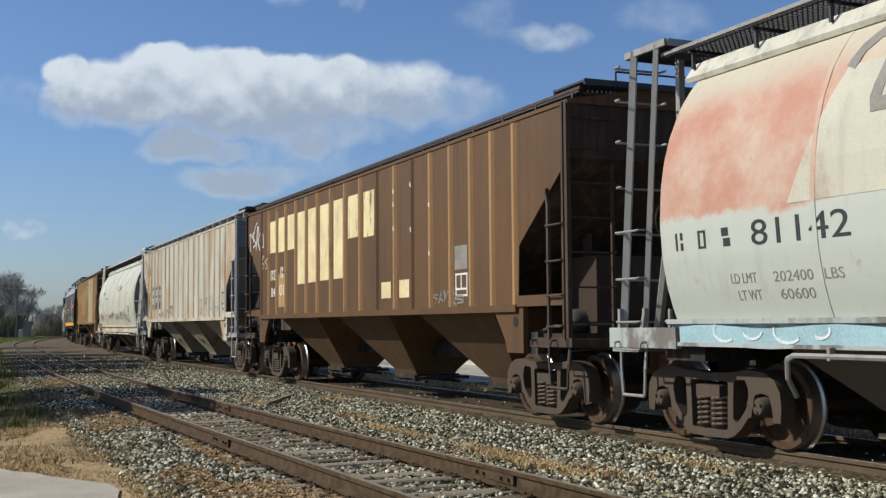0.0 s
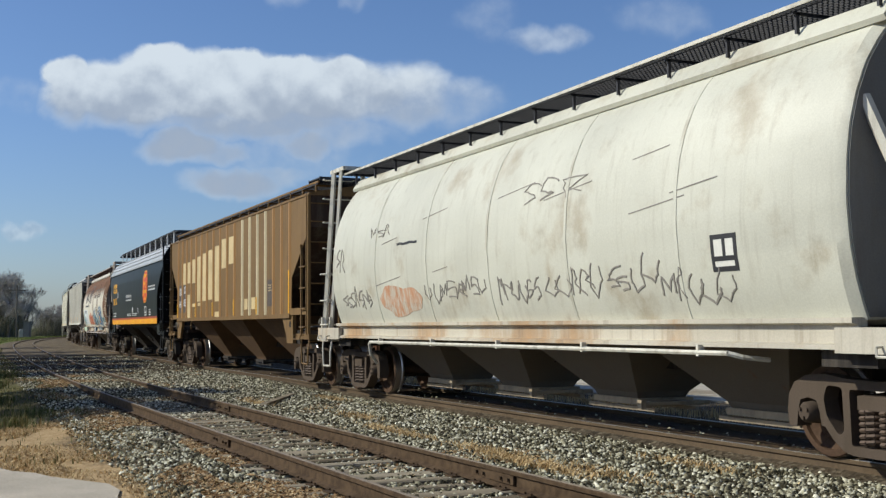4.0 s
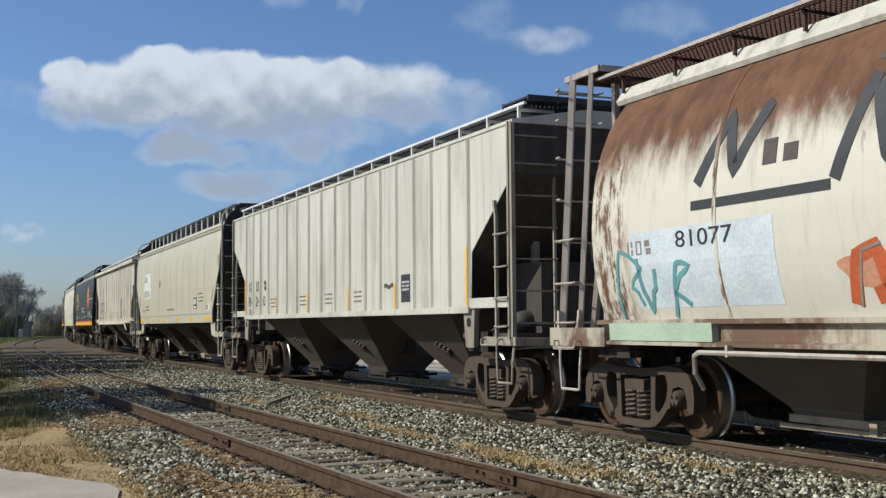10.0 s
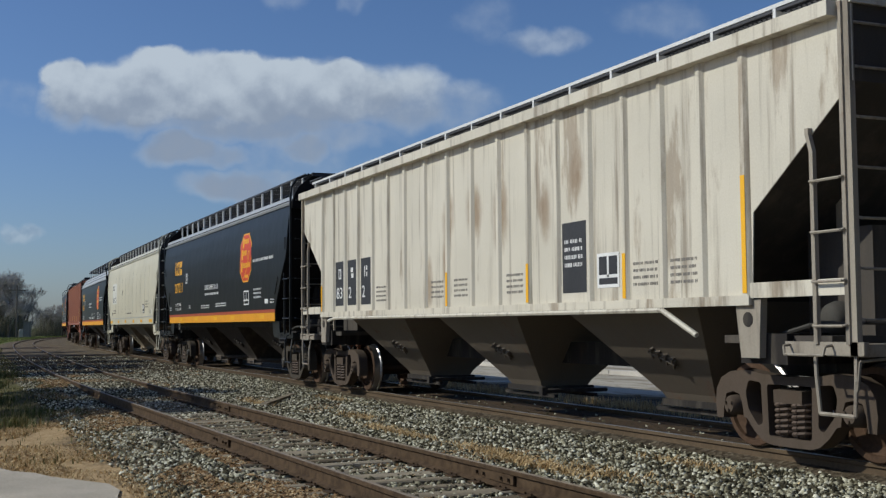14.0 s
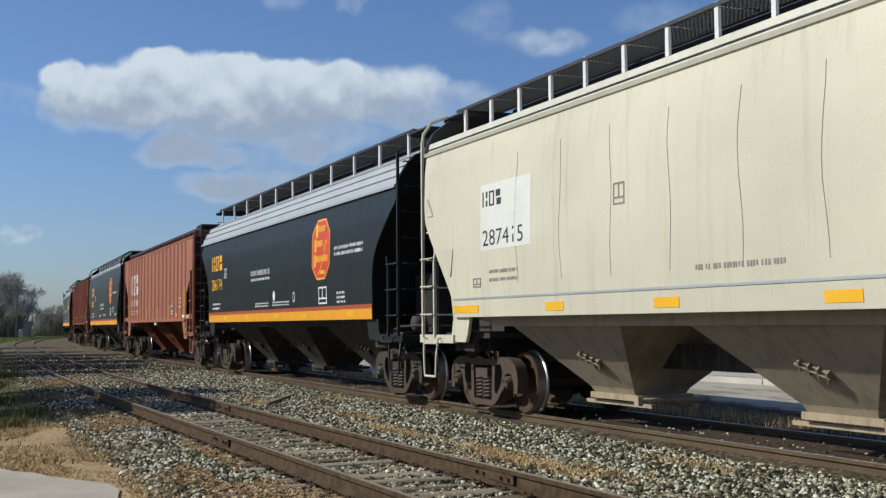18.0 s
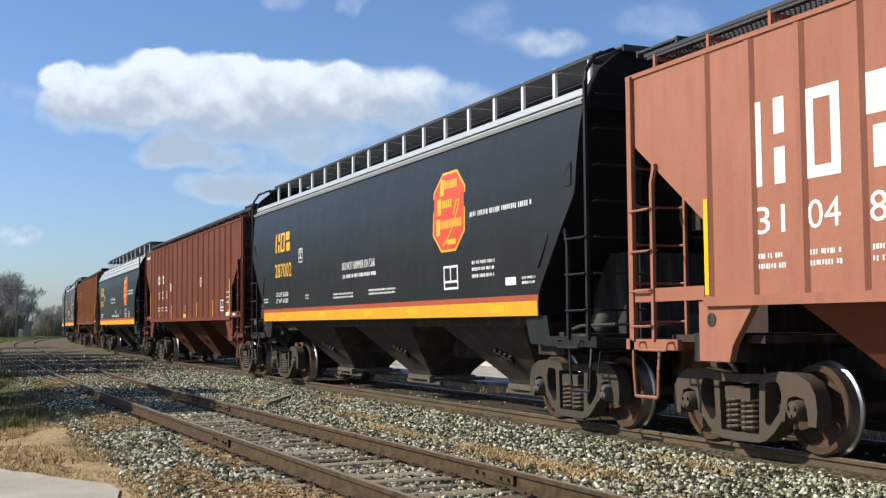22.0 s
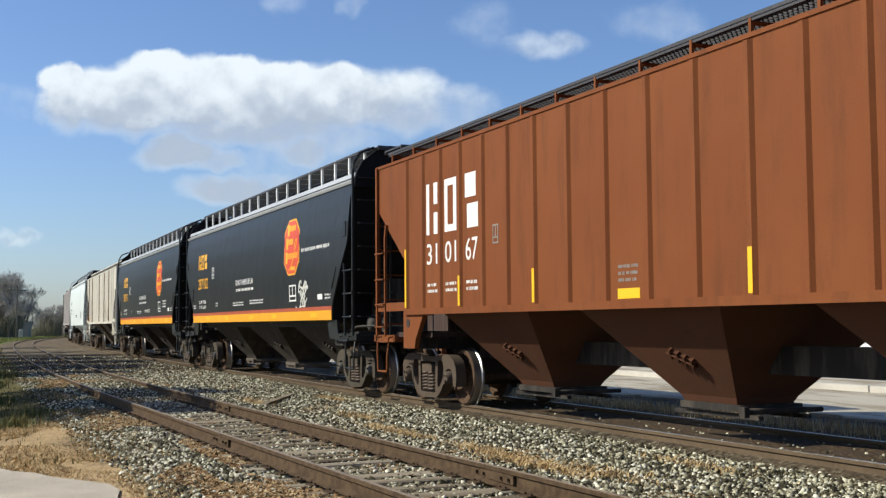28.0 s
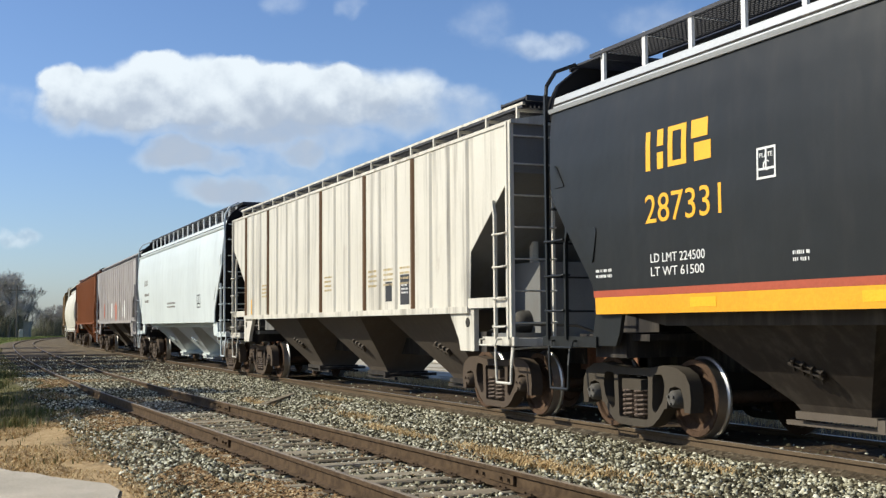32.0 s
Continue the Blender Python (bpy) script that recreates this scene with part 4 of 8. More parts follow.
def brace_b_geo(s):
    g = Geo()
    for y in (-1, 1):
        g.path([(s * 7.2, y * 1.30, 3.35), (s * 8.05, y * 1.05, 1.25)], 0.06, 6)
        g.path([(s * 7.2, y * 0.55, 4.05), (s * 8.1, y * 0.62, 1.25)], 0.06, 6)
    return g


def end_b_geo(e):
    """Flat end wall set against the barrel's end."""
    k = 30
    prof = [(-SKIN_B(1.30 + 2.9 * i / k) * 0.95, 2.7 + (1.30 + 2.9 * i / k - 2.7) * 0.95) for i in range(k + 1)]
    prof += [(0.0, 4.33)] + [(-y, z) for y, z in reversed(prof)]
    a, b = sorted((e * 7.21, e * 7.235))
    return Geo().prism(prof, a, b, "x")


def top_ledge_geo(s):
    g = Geo()
    g.prism([(s * 1.10, 4.05), (s * 1.13, 4.10), (s * 1.0, 4.28), (s * 0.9, 4.28), (s * 0.9, 4.1)], -7.3, 7.3, "x")
    return g


def bracket_b_geo():
    g = Geo()
    g.box(-0.015, 0.015, -1.10, -1.06, 4.2, 4.42)
    g.box(-0.015, 0.015, -1.14, -0.4, 4.39, 4.42)
    return g


def pipe_b_geo():
    g = Geo()
    g.path([(-5.3, -1.35, 0.62), (-5.24, -1.50, 0.80), (-5.18, -1.55, 0.98), (-5.08, -1.56, 1.02), (5.5, -1.56, 1.02), (5.6, -1.45, 0.98), (5.7, -1.2, 0.95)], 0.028, 6)
    for u in (-4.6, -2.2, 0.2, 2.6, 5.0):
        g.box(u - 0.02, u + 0.02, -1.58, -1.5, 0.98, 1.1)
    return g


def seam_b_geo(s):
    k = 24
    poly = [(s * (SKIN_B(1.34 + 2.8 * i / k) + 0.007), 1.34 + 2.8 * i / k) for i in range(k + 1)]
    poly += [(y - s * 0.03, z) for y, z in reversed(poly)]
    return Geo().prism(poly, -0.03, 0.03, "x")


def platform_edge_geo(u0, u1, y):
    """Angle iron round the end platform."""
    g = Geo()
    for q in (-y, y):
        g.box(u0, u1, q - 0.02, q + 0.02, 4.53, 4.61)
    for u in (u0, u1):
        g.box(u - 0.02, u + 0.02, -y + 0.02, y - 0.02, 4.53, 4.61)
    return g


def round_car(label, m):
    car = new("hopper_car")
    tagged(car, label, "freight car", "freight train")
    put("body", shared("body_b", body_b_geo, 30), m["body"], car)
    for e in (-1, 1):
        put("side_sill", shared(f"sill_b{e}", lambda: sill_b_geo(e)), m["sill"], car)
        put("end_sill", shared(f"end_sill_b{e}", lambda: end_sill_b_geo(e)), m["sill"], car)
        put("top_ledge", shared(f"ledge_b{e}", lambda: top_ledge_geo(e)), m["ledge"], car)
        put("end_wall", shared(f"end_b{e}", lambda: end_b_geo(e)), m["end"], car, "flat painted end wall")
    put("air_pipe", shared("pipe_b", pipe_b_geo), m["post"], car)
    put("roof_hatch", shared("hatch_a", hatch_geo), m["under"], car)
    for u in (-4.7, -2.3, 0.0, 2.3, 4.7):
        for y in (-1, 1):
            put("weld_seam", shared(f"seam_b{y}", lambda: seam_b_geo(y)), m["body"], car, "", pose(u, 0, 0))
    for s in (-1, 1):
        for y in (-1, 1):
            for which in ("corner", "ladder", "inner"):
                put("end_post", shared(f"post_b{s}{y}{which}", lambda: post_b_geo(s, y, which)), m["post"], car)
        put("end_brace", shared(f"brace_b{s}", lambda: brace_b_geo(s), 40), m["post"], car)
        put("running_board", shared(f"board_b{s}", lambda: board_geo(7.7, min(s * 0.36, s * 1.16), max(s * 0.36, s * 1.16), 4.47)), m["board"], car)
        a, b = sorted((s * 7.5, s * 8.35))
        put("end_platform", shared(f"cross_b{s}", lambda: cross_board_geo(a, b, 1.24, 4.60)), m["board"], car)
        put("platform_edge", shared(f"platform_edge_b{s}", lambda: platform_edge_geo(a, b, 1.25)), m.get("edge", m["post"]), car)
        put("board_rail", shared(f"board_rail_b{s}", lambda: Geo().box(-7.7, 7.7, s * 1.17 - 0.016, s * 1.17 + 0.016, 4.44, 4.48)), m.get("edge", m["post"]), car)
    for i in range(14):
        u = -7.2 + 14.4 * i / 13
        for turn in (0, 180):
            put("board_bracket", shared("bracket_b", bracket_b_geo), m["board"], car, "", pose(u, 0, 0, 0, 0, turn))
    add_ladders(car, m, "b", 1.49, 7.70, 8.17, 1.5, 1.5, (1.35, 1.85, 2.4), (1.35, 1.85, 2.4, 2.95, 3.5, 4.0, 4.4))
    add_bays(car, m, "b", 1.48, 1.20, 1.25, 0.42, 0.42, gate_mat=m.get("gate"), shakers=False, spots=(-4.5, -1.5, 1.5, 4.5))
    add_running_gear(car, m)
    return car, Deco(car, SKIN_B)


# ---- the line of the main track: straight past the camera, bending away far off ----
def track_table():
    ds = 0.5
    s = np.arange(400, -620, -ds)
    x, y, a = [400.0], [0.0], [0.0]
    for k in s[1:]:
        bend = (1 / 1204 if k < -24.9 else 0.0) + (1 / 850 if -240 < k < -100 else 0.0)
        if k < -300:
            bend = 0.0
        a.append(a[-1] + bend * ds)
        x.append(x[-1] - math.cos(a[-1]) * ds)
        y.append(y[-1] + math.sin(a[-1]) * ds)
    return s[::-1], np.array(x)[::-1], np.array(y)[::-1], np.array(a)[::-1]


TS, TX, TY, TA = track_table()


def rail_point(s, lateral=0.0, z=0.0):
    a = float(np.interp(s, TS, TA))
    return Vector((float(np.interp(s, TS, TX)) + math.sin(a) * lateral, float(np.interp(s, TS, TY)) + math.cos(a) * lateral, z))


def bend_at(x):
    return np.interp(x, TX, TY)


SIDING_TOP = -0.05
GROUND_L = [-60, -9.0, -7.2, -6.5, -5.95, -5.7, -3.7, -3.4, -2.7, -1.9, -0.86, -0.65, 0.65, 0.86, 1.9, 3.0, 4.5, 60]
GROUND_Z = [-0.45, -0.42, -0.40, -0.32, -0.23, -0.262, -0.262, -0.215, -0.24, -0.19, -0.18, -0.06, -0.06, -0.18, -0.185, -0.42, -0.45, -0.47]


FILL_L = [-60, -10.5, -8.5, -6.8, -5.9, -3.5, -1.9, -0.86, -0.65, 0.65, 0.86, 1.9, 3.0, 4.5, 60]
FILL_Z = [-0.45, -0.42, -0.30, -0.16, -0.125, -0.125, -0.12, -0.11, -0.06, -0.06, -0.12, -0.16, -0.42, -0.45, -0.47]


def bed_z(x, l):
    """Height of the ground at x, l metres to the side of the main track: farther off cinders bury the ties."""
    k = np.clip((-23.0 - np.asarray(x)) / 9.0, 0.0, 1.0)
    k = k * k * (3 - 2 * k)
    return np.interp(l, GROUND_L, GROUND_Z) * (1 - k) + np.interp(l, FILL_L, FILL_Z) * k


def siding_at(s):
    """How far the siding's centre line lies to the side of the main track."""
    return np.interp(s, [-70, -56, -36, -26, -17, -9, 0, 60], [-4.80, -4.87, -4.94, -4.91, -4.78, -4.60, -4.52, -4.5])


# ---- ground ----
def ground_material():
    s = Shader("ground_gravel_and_soil", 0.95, spec=0.08)
    x, y = s.axis(0), s.axis(1)
    # distance to the side of the bending main track
    a, b = s.math("MINIMUM", s.math("ADD", x, 25.0), 0.0), s.math("MAXIMUM", s.math("SUBTRACT", -100.0, x), 0.0)
    y = s.math("SUBTRACT", s.math("SUBTRACT", y, s.math("MULTIPLY", s.math("MULTIPLY", a, a), 1 / 2408)), s.math("MULTIPLY", s.math("MULTIPLY", b, b), 1 / 1700))
    big = s.noise(0.12, 4, lo=0.35, hi=0.65, co=s.plain)
    fine = s.noise(14, 6, 0.7, lo=0.25, hi=0.75, co=s.plain)
    vor = s.t.nodes.new("ShaderNodeTexVoronoi")
    vor.inputs["Scale"].default_value = 17
    s.link(s.plain, vor.inputs["Vector"])
    # tones kept dark so gaps between the loose stones look shaded
    stone = s.colors(vor.outputs["Color"], [(0.0, (0.02, 0.016, 0.011)), (0.5, (0.06, 0.049, 0.034)), (0.85, (0.14, 0.118, 0.083)), (1.0, (0.28, 0.25, 0.18))])
    soil = s.mix(fine, (0.055, 0.037, 0.02), (0.16, 0.112, 0.066))
    grass = s.mix(fine, (0.06, 0.07, 0.025), (0.20, 0.165, 0.075))
    # the strip that carries the tracks is stone; beyond it soil and grass
    edge = s.math("ADD", y, s.math("MULTIPLY", s.noise(0.8, 5, co=s.plain, lo=0.2, hi=0.8), 0.9))
    bed = s.math("MULTIPLY", s.ramp(edge, -6.7, -6.1), s.ramp(y, 30.0, 20.0))
    c = s.mix(s.math("MULTIPLY", big, 0.5), stone, soil)
    # farther off the stone is buried in cinder and soil, its dark tone part tree shade
    shaded_cinder = s.mix(fine, (0.028, 0.020, 0.013), (0.075, 0.055, 0.036))
    c = s.mix(s.math("MULTIPLY", s.ramp(x, -31, -38), s.ramp(s.noise(0.35, 5, co=s.plain, lo=0.25, hi=0.75), 0.85, 0.5)), c, shaded_cinder)
    # brown soil fill between the main rails, darkened for the train's shade
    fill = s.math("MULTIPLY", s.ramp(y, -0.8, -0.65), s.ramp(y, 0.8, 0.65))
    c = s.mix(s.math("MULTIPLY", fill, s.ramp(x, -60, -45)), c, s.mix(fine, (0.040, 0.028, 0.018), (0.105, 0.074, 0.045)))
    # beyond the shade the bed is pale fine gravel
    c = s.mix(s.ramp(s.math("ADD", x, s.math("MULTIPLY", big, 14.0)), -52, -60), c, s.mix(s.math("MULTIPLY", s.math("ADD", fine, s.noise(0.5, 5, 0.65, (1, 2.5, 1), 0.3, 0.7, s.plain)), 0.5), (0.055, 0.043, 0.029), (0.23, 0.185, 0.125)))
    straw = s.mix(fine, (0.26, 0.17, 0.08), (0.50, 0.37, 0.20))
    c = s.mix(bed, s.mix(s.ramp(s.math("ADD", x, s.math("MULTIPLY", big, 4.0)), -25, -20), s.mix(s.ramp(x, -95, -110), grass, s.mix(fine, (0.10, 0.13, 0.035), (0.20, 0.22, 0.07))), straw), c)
    return s.done(c, None, vor.outputs["Distance"], 0.7, 0.03)


def build_ground():
    xs = np.concatenate([[-4000, -1500, -700, -420], np.arange(-340, -60, 6), np.arange(-60, 24, 1.0), [24, 40, 80, 300, 1500, 4000]])
    ls = np.concatenate([[-4000, -900, -200, -60, -25, -14], np.arange(-11, 5.2, 0.4), [7, 12, 30, 90, 300, 900, 4000]])
    rnd = random.Random(3)
    verts = []
    for x in xs:
        b = float(bend_at(x)) if -420 < x < 300 else float(bend_at(max(-420, min(300, x))))
        for l in ls:
            y = b + l
            near = -60 < x < 24 and -11 < l < 5
            verts.append((x, y, float(bed_z(x, l)) + (rnd.uniform(-0.012, 0.012) if near else 0)))
    n = len(ls)
    faces = [(i * n + j, (i + 1) * n + j, (i + 1) * n + j + 1, i * n + j + 1) for i in range(len(xs) - 1) for j in range(n - 1)]
    g = Geo().add(verts, faces)
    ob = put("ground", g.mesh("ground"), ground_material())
    tagged(ob, "gravel and soil ground beside the railway", "ground", kind="structure")


build_ground()


def scatter(name, label, pts, sizes, flat, material, seed, jitter=0.35, kind_base="stone"):
    """Many small pieces as one object: eight-faced stones, or bent leaves."""
    r = np.random.RandomState(seed)
    n = len(pts)
    if kind_base == "stone":
        base = np.array([(1, 0.15, -0.3), (-0.9, -0.1, -0.3), (0.1, 1, -0.3), (-0.1, -0.9, -0.3), (0.5, 0.35, 0.6), (-0.5, 0.3, 0.7), (0.0, -0.55, 0.65)], float)
        tri = np.array([(4, 5, 6), (0, 2, 4), (2, 5, 4), (2, 1, 5), (1, 6, 5), (1, 3, 6), (3, 0, 6), (0, 4, 6)])
    else:
        base = np.array([(1, 0, 0.15), (0, 0.5, 0), (-1, 0, 0.25), (0, -0.5, 0.05), (0.1, 0, 0.18)], float)
        tri = np.array([(0, 1, 4), (1, 2, 4), (2, 3, 4), (3, 0, 4)])
    k = len(base)
    v = base[None] * (1 + r.uniform(-jitter, jitter, (n, k, 3))) + r.uniform(-0.18, 0.18, (n, k, 3))
    v[:, :, 2] *= flat
    v *= sizes[:, None, None]
    a, t = r.uniform(0, 6.283, n), r.uniform(-0.5, 0.5, n)
    ct, st = np.cos(t)[:, None], np.sin(t)[:, None]
    x, z = v[:, :, 0] * ct - v[:, :, 2] * st, v[:, :, 0] * st + v[:, :, 2] * ct
    ca, sa = np.cos(a)[:, None], np.sin(a)[:, None]
    out = np.stack([x * ca - v[:, :, 1] * sa, x * sa + v[:, :, 1] * ca, z], 2) + pts[:, None, :]
    idx = (tri[None] + (np.arange(n) * k)[:, None, None]).reshape(-1, 3)
    me = bpy.data.meshes.new(name)
    me.vertices.add(n * k)
    me.vertices.foreach_set("co", out.reshape(-1))
    me.loops.add(idx.size)
    me.loops.foreach_set("vertex_index", idx.reshape(-1).astype(np.int32))
    me.polygons.add(len(idx))
    me.polygons.foreach_set("loop_start", np.arange(0, idx.size, 3, dtype=np.int32))
    me.update(calc_edges=True)
    me.materials.append(None)
    ob = put(name, me, material)
    return tagged(ob, label, "ground cover", kind="stuff")


def stone_material():
    s = Shader("crushed_ballast_stone", 0.9, spec=0.12)
    c = s.colors(s.island(), [(0.0, (0.026, 0.023, 0.014)), (0.33, (0.075, 0.066, 0.040)), (0.55, (0.20, 0.183, 0.118)), (0.78, (0.43, 0.41, 0.295)), (0.95, (0.72, 0.69, 0.545))])
    n = s.noise(30, 4, lo=0.2, hi=0.8)
    c = s.mix(0.35, c, s.colors(n, [(0, (0.3, 0.28, 0.25)), (1, (0.75, 0.74, 0.7))]), "OVERLAY")
    return s.done(c, None, n, 0.4, 0.01)


def leaf_material():
    s = Shader("dry_leaf_litter", 0.9, spec=0.1)
    return s.done(s.colors(s.island(), [(0.0, (0.10, 0.055, 0.025)), (0.4, (0.26, 0.155, 0.07)), (0.75, (0.42, 0.29, 0.14)), (1.0, (0.58, 0.46, 0.28))]))


def weights(pts, r):
    """Patchy cover, from smooth noise over the ground."""
    return np.array([noise.noise(Vector((x * 0.45, y * 0.9, 7.0))) for x, y in pts])


def build_ballast():
    r = np.random.RandomState(11)
    n = 290000
    # denser near the camera
    x = -5.0 - 55.0 * r.uniform(0, 1, n) ** 1.7
    x = np.where(r.uniform(0, 1, n) < 0.12, r.uniform(-5.0, 14.0, n), x)
    l = r.uniform(-6.95, 1.55, n)
    keep = np.ones(n, bool)
    mid = siding_at(x)
    for c in (-0.7525, 0.7525, mid - 0.7525, mid + 0.7525):
        keep &= np.abs(l - c) > 0.09
    on_ties = np.abs(l - mid) < 1.28
    keep &= ~(on_ties & (r.uniform(0, 1, n) < 0.25))
    keep &= ~((np.abs(l) < 0.8) & (r.uniform(0, 1, n) < 0.985))
    keep &= ~(r.uniform(0, 1, n) < np.interp(l, [-6.95, -6.5], [0.85, 0.0]))
    keep &= ~((r.uniform(0, 1, n) < np.interp(x, [-40, -31], [0.9, 0.0])))
    x, l = x[keep], l[keep]
    z = bed_z(x, l)
    size = 0.011 + 0.023 * r.uniform(0, 1, len(x)) ** 1.3
    pts = np.stack([x, l + bend_at(x), z + size * 0.35 + r.uniform(-0.01, 0.015, len(x))], 1)
    scatter("ballast", "grey and white crushed stone ballast between the tracks", pts, size, 0.8, stone_material(), 5, 0.45)
    # leaf litter and dead weeds: along the siding's outer rail and in patches
    m = 90000
    x = -6.0 - 34.0 * r.uniform(0, 1, m) ** 1.5
    l = np.where(r.uniform(0, 1, m) < 0.7, r.normal(-5.95, 0.42, m), r.uniform(-6.9, -1.2, m))
    w = weights(np.stack([x, l], 1), r)
    off = l - siding_at(x)
    keep = ((l < -5.5) & (w > 0.10) & ((x > -11) | (l < -6.2))) | ((np.abs(off) < 1.2) & (w > 0.16)) | (w > 0.26)
    keep |= (x > -17.5) & (np.abs(off + 1.04) < 0.18) & (w > -0.08)
    keep |= (x > -15) & (np.abs(off - 0.5) < 0.18) & (w > 0.0)
    keep &= (np.abs(off - 0.7525) > 0.08) & (np.abs(off + 0.7525) > 0.08)
    x, l = x[keep], l[keep]
    size = r.uniform(0.015, 0.04, len(x))
    pts = np.stack([x, l + bend_at(x), bed_z(x, l) + 0.028], 1)
    scatter("leaf_litter", "dry brown leaf litter and dead weeds", pts, size, 0.9, leaf_material(), 6, kind_base="leaf")


build_ballast()


def blades(name, label, pts, heights, widths, material, seed, lean=0.5):
    """Grass as one object of bent two-part blades."""
    r = np.random.RandomState(seed)
    n = len(pts)
    a = r.uniform(0, 6.283, n)
    d = np.stack([np.cos(a), np.sin(a), np.zeros(n)], 1)
    side = np.stack([-np.sin(a), np.cos(a), np.zeros(n)], 1) * widths[:, None]
    up = np.stack([np.zeros(n), np.zeros(n), heights], 1)
    ln = (r.uniform(0.1, 1.0, n) * lean * heights)[:, None] * d
    v = np.stack([pts - side, pts + side, pts + up * 0.6 + ln * 0.4 + side * 0.7, pts + up * 0.6 + ln * 0.4 - side * 0.7, pts + up + ln], 1)
    base = np.arange(n) * 5
    quads = np.stack([base, base + 1, base + 2, base + 3], 1)
    tris = np.stack([base + 3, base + 2, base + 4], 1)
    loops = np.concatenate([quads.reshape(-1), tris.reshape(-1)]).astype(np.int32)
    starts = np.concatenate([np.arange(0, 4 * n, 4), 4 * n + np.arange(0, 3 * n, 3)]).astype(np.int32)
    me = bpy.data.meshes.new(name)
    me.vertices.add(n * 5)
    me.vertices.foreach_set("co", v.reshape(-1))
    me.loops.add(len(loops))
    me.loops.foreach_set("vertex_index", loops)
    me.polygons.add(2 * n)
    me.polygons.foreach_set("loop_start", starts)
    me.update(calc_edges=True)
    me.materials.append(None)
    return tagged(put(name, me, material), label, "grass", kind="stuff")


def grass_material(name, stops):
    s = Shader(name, 0.8, spec=0.15)
    return s.done(s.colors(s.island(), stops))


GREEN = grass_material("green_grass", [(0.0, (0.05, 0.065, 0.018)), (0.45, (0.11, 0.125, 0.04)), (0.75, (0.19, 0.17, 0.065)), (1.0, (0.36, 0.28, 0.13))])
STRAW = grass_material("straw_grass", [(0.0, (0.24, 0.15, 0.06)), (0.5, (0.50, 0.35, 0.16)), (1.0, (0.68, 0.53, 0.29))])


def build_grass():
    r = np.random.RandomState(21)
    n = 60000
    x = -15.5 - 70.0 * r.uniform(0, 1, n) ** 1.8
    l = -6.3 - 9.0 * r.uniform(0, 1, n) ** 1.2
    w = weights(np.stack([x, l], 1), r)
    keep = (w > -0.2) & ~((l < -7.1) & (x > -13.2 + (l + 7.1) * 1.75 - 0.6)) & ((x < -22) | (r.uniform(0, 1, n) < 0.06))
    x, l, w = x[keep], l[keep], w[keep]
    h = r.uniform(0.03, 0.10, len(x)) * (1 + np.clip(w, 0, 1))
    pts = np.stack([x, l + bend_at(x), bed_z(x, l) - 0.01], 1)
    blades("verge_grass", "patchy green and yellowing verge grass", pts, h, r.uniform(0.004, 0.009, len(x)), GREEN, 31)
    n = 60000
    x = -11.0 - 13.0 * r.uniform(0, 1, n)
    l = -6.2 - 2.6 * r.uniform(0, 1, n) ** 1.1
    w = weights(np.stack([x + 40, l], 1), r)
    keep = (w > -0.3) & ~((l < -7.05) & (x > -13.2 + (l + 7.1) * 1.75 - 0.05))
    x, l = x[keep], l[keep]
    pts = np.stack([x, l + bend_at(x), bed_z(x, l) - 0.01], 1)
    blades("dead_grass", "trampled straw-coloured dead grass along the pavement", pts, r.uniform(0.012, 0.05, len(x)), r.uniform(0.004, 0.009, len(x)), STRAW, 32, 2.2)
    # green tufts at the edge of the verge
    n = 9000
    c = r.randint(0, 26, n)
    cx, cl = r.uniform(-40, -21.5, 26), r.uniform(-9.5, -6.9, 26)
    x, l = cx[c] + r.normal(0, 0.3, n), cl[c] + r.normal(0, 0.22, n)
    pts = np.stack([x, l + bend_at(x), bed_z(x, l) - 0.01], 1)
    blades("grass_tufts", "taller green grass tufts on the verge", pts, r.uniform(0.08, 0.26, n), r.uniform(0.005, 0.011, n), GREEN, 33, 0.8)
    # sunlit grass beyond the bend
    n = 14000
    x, l = r.uniform(-205, -108, n), -7.2 - 7.0 * r.uniform(0, 1, n)
    pts = np.stack([x, l + bend_at(x), bed_z(x, l) - 0.01], 1)
    blades("far_grass", "bright green grass beyond the bend", pts, r.uniform(0.1, 0.35, n), r.uniform(0.02, 0.05, n), grass_material("bright_green_grass", [(0.0, (0.09, 0.12, 0.03)), (0.6, (0.17, 0.20, 0.055)), (1.0, (0.28, 0.27, 0.10))]), 36, 0.8)
    # dry weeds in the ballast between the tracks and beyond the train
    n = 5200
    c = r.randint(0, 12, n)
    cx, cl = r.uniform(-24, -8, 12), r.uniform(-3.0, -1.4, 12)
    cx[:6], cl[:6] = (-16.3, -13.1, -11.3, -10.4, -18.6, -12.0), (-2.75, -2.7, -2.85, -2.6, -2.4, -2.95)
    x, l = cx[c] + r.normal(0, 0.5, n), cl[c] + r.normal(0, 0.09, n)
    pts = np.stack([x, l + bend_at(x), bed_z(x, l)], 1)
    blades("dry_weeds", "dry tan weeds growing in the ballast", pts + np.array([0, 0, 0.02]), r.uniform(0.02, 0.07, n), r.uniform(0.004, 0.009, n), STRAW, 34, 2.4)
    n = 9000
    x, l = r.uniform(-40, -8, n), r.normal(4.6, 0.35, n)
    pts = np.stack([x, l + bend_at(x), bed_z(x, l)], 1)
    blades("far_weeds", "thin dry weeds along the lot beyond the train", pts, r.uniform(0.05, 0.22, n), r.uniform(0.003, 0.007, n), STRAW, 35, 0.5)


build_grass()


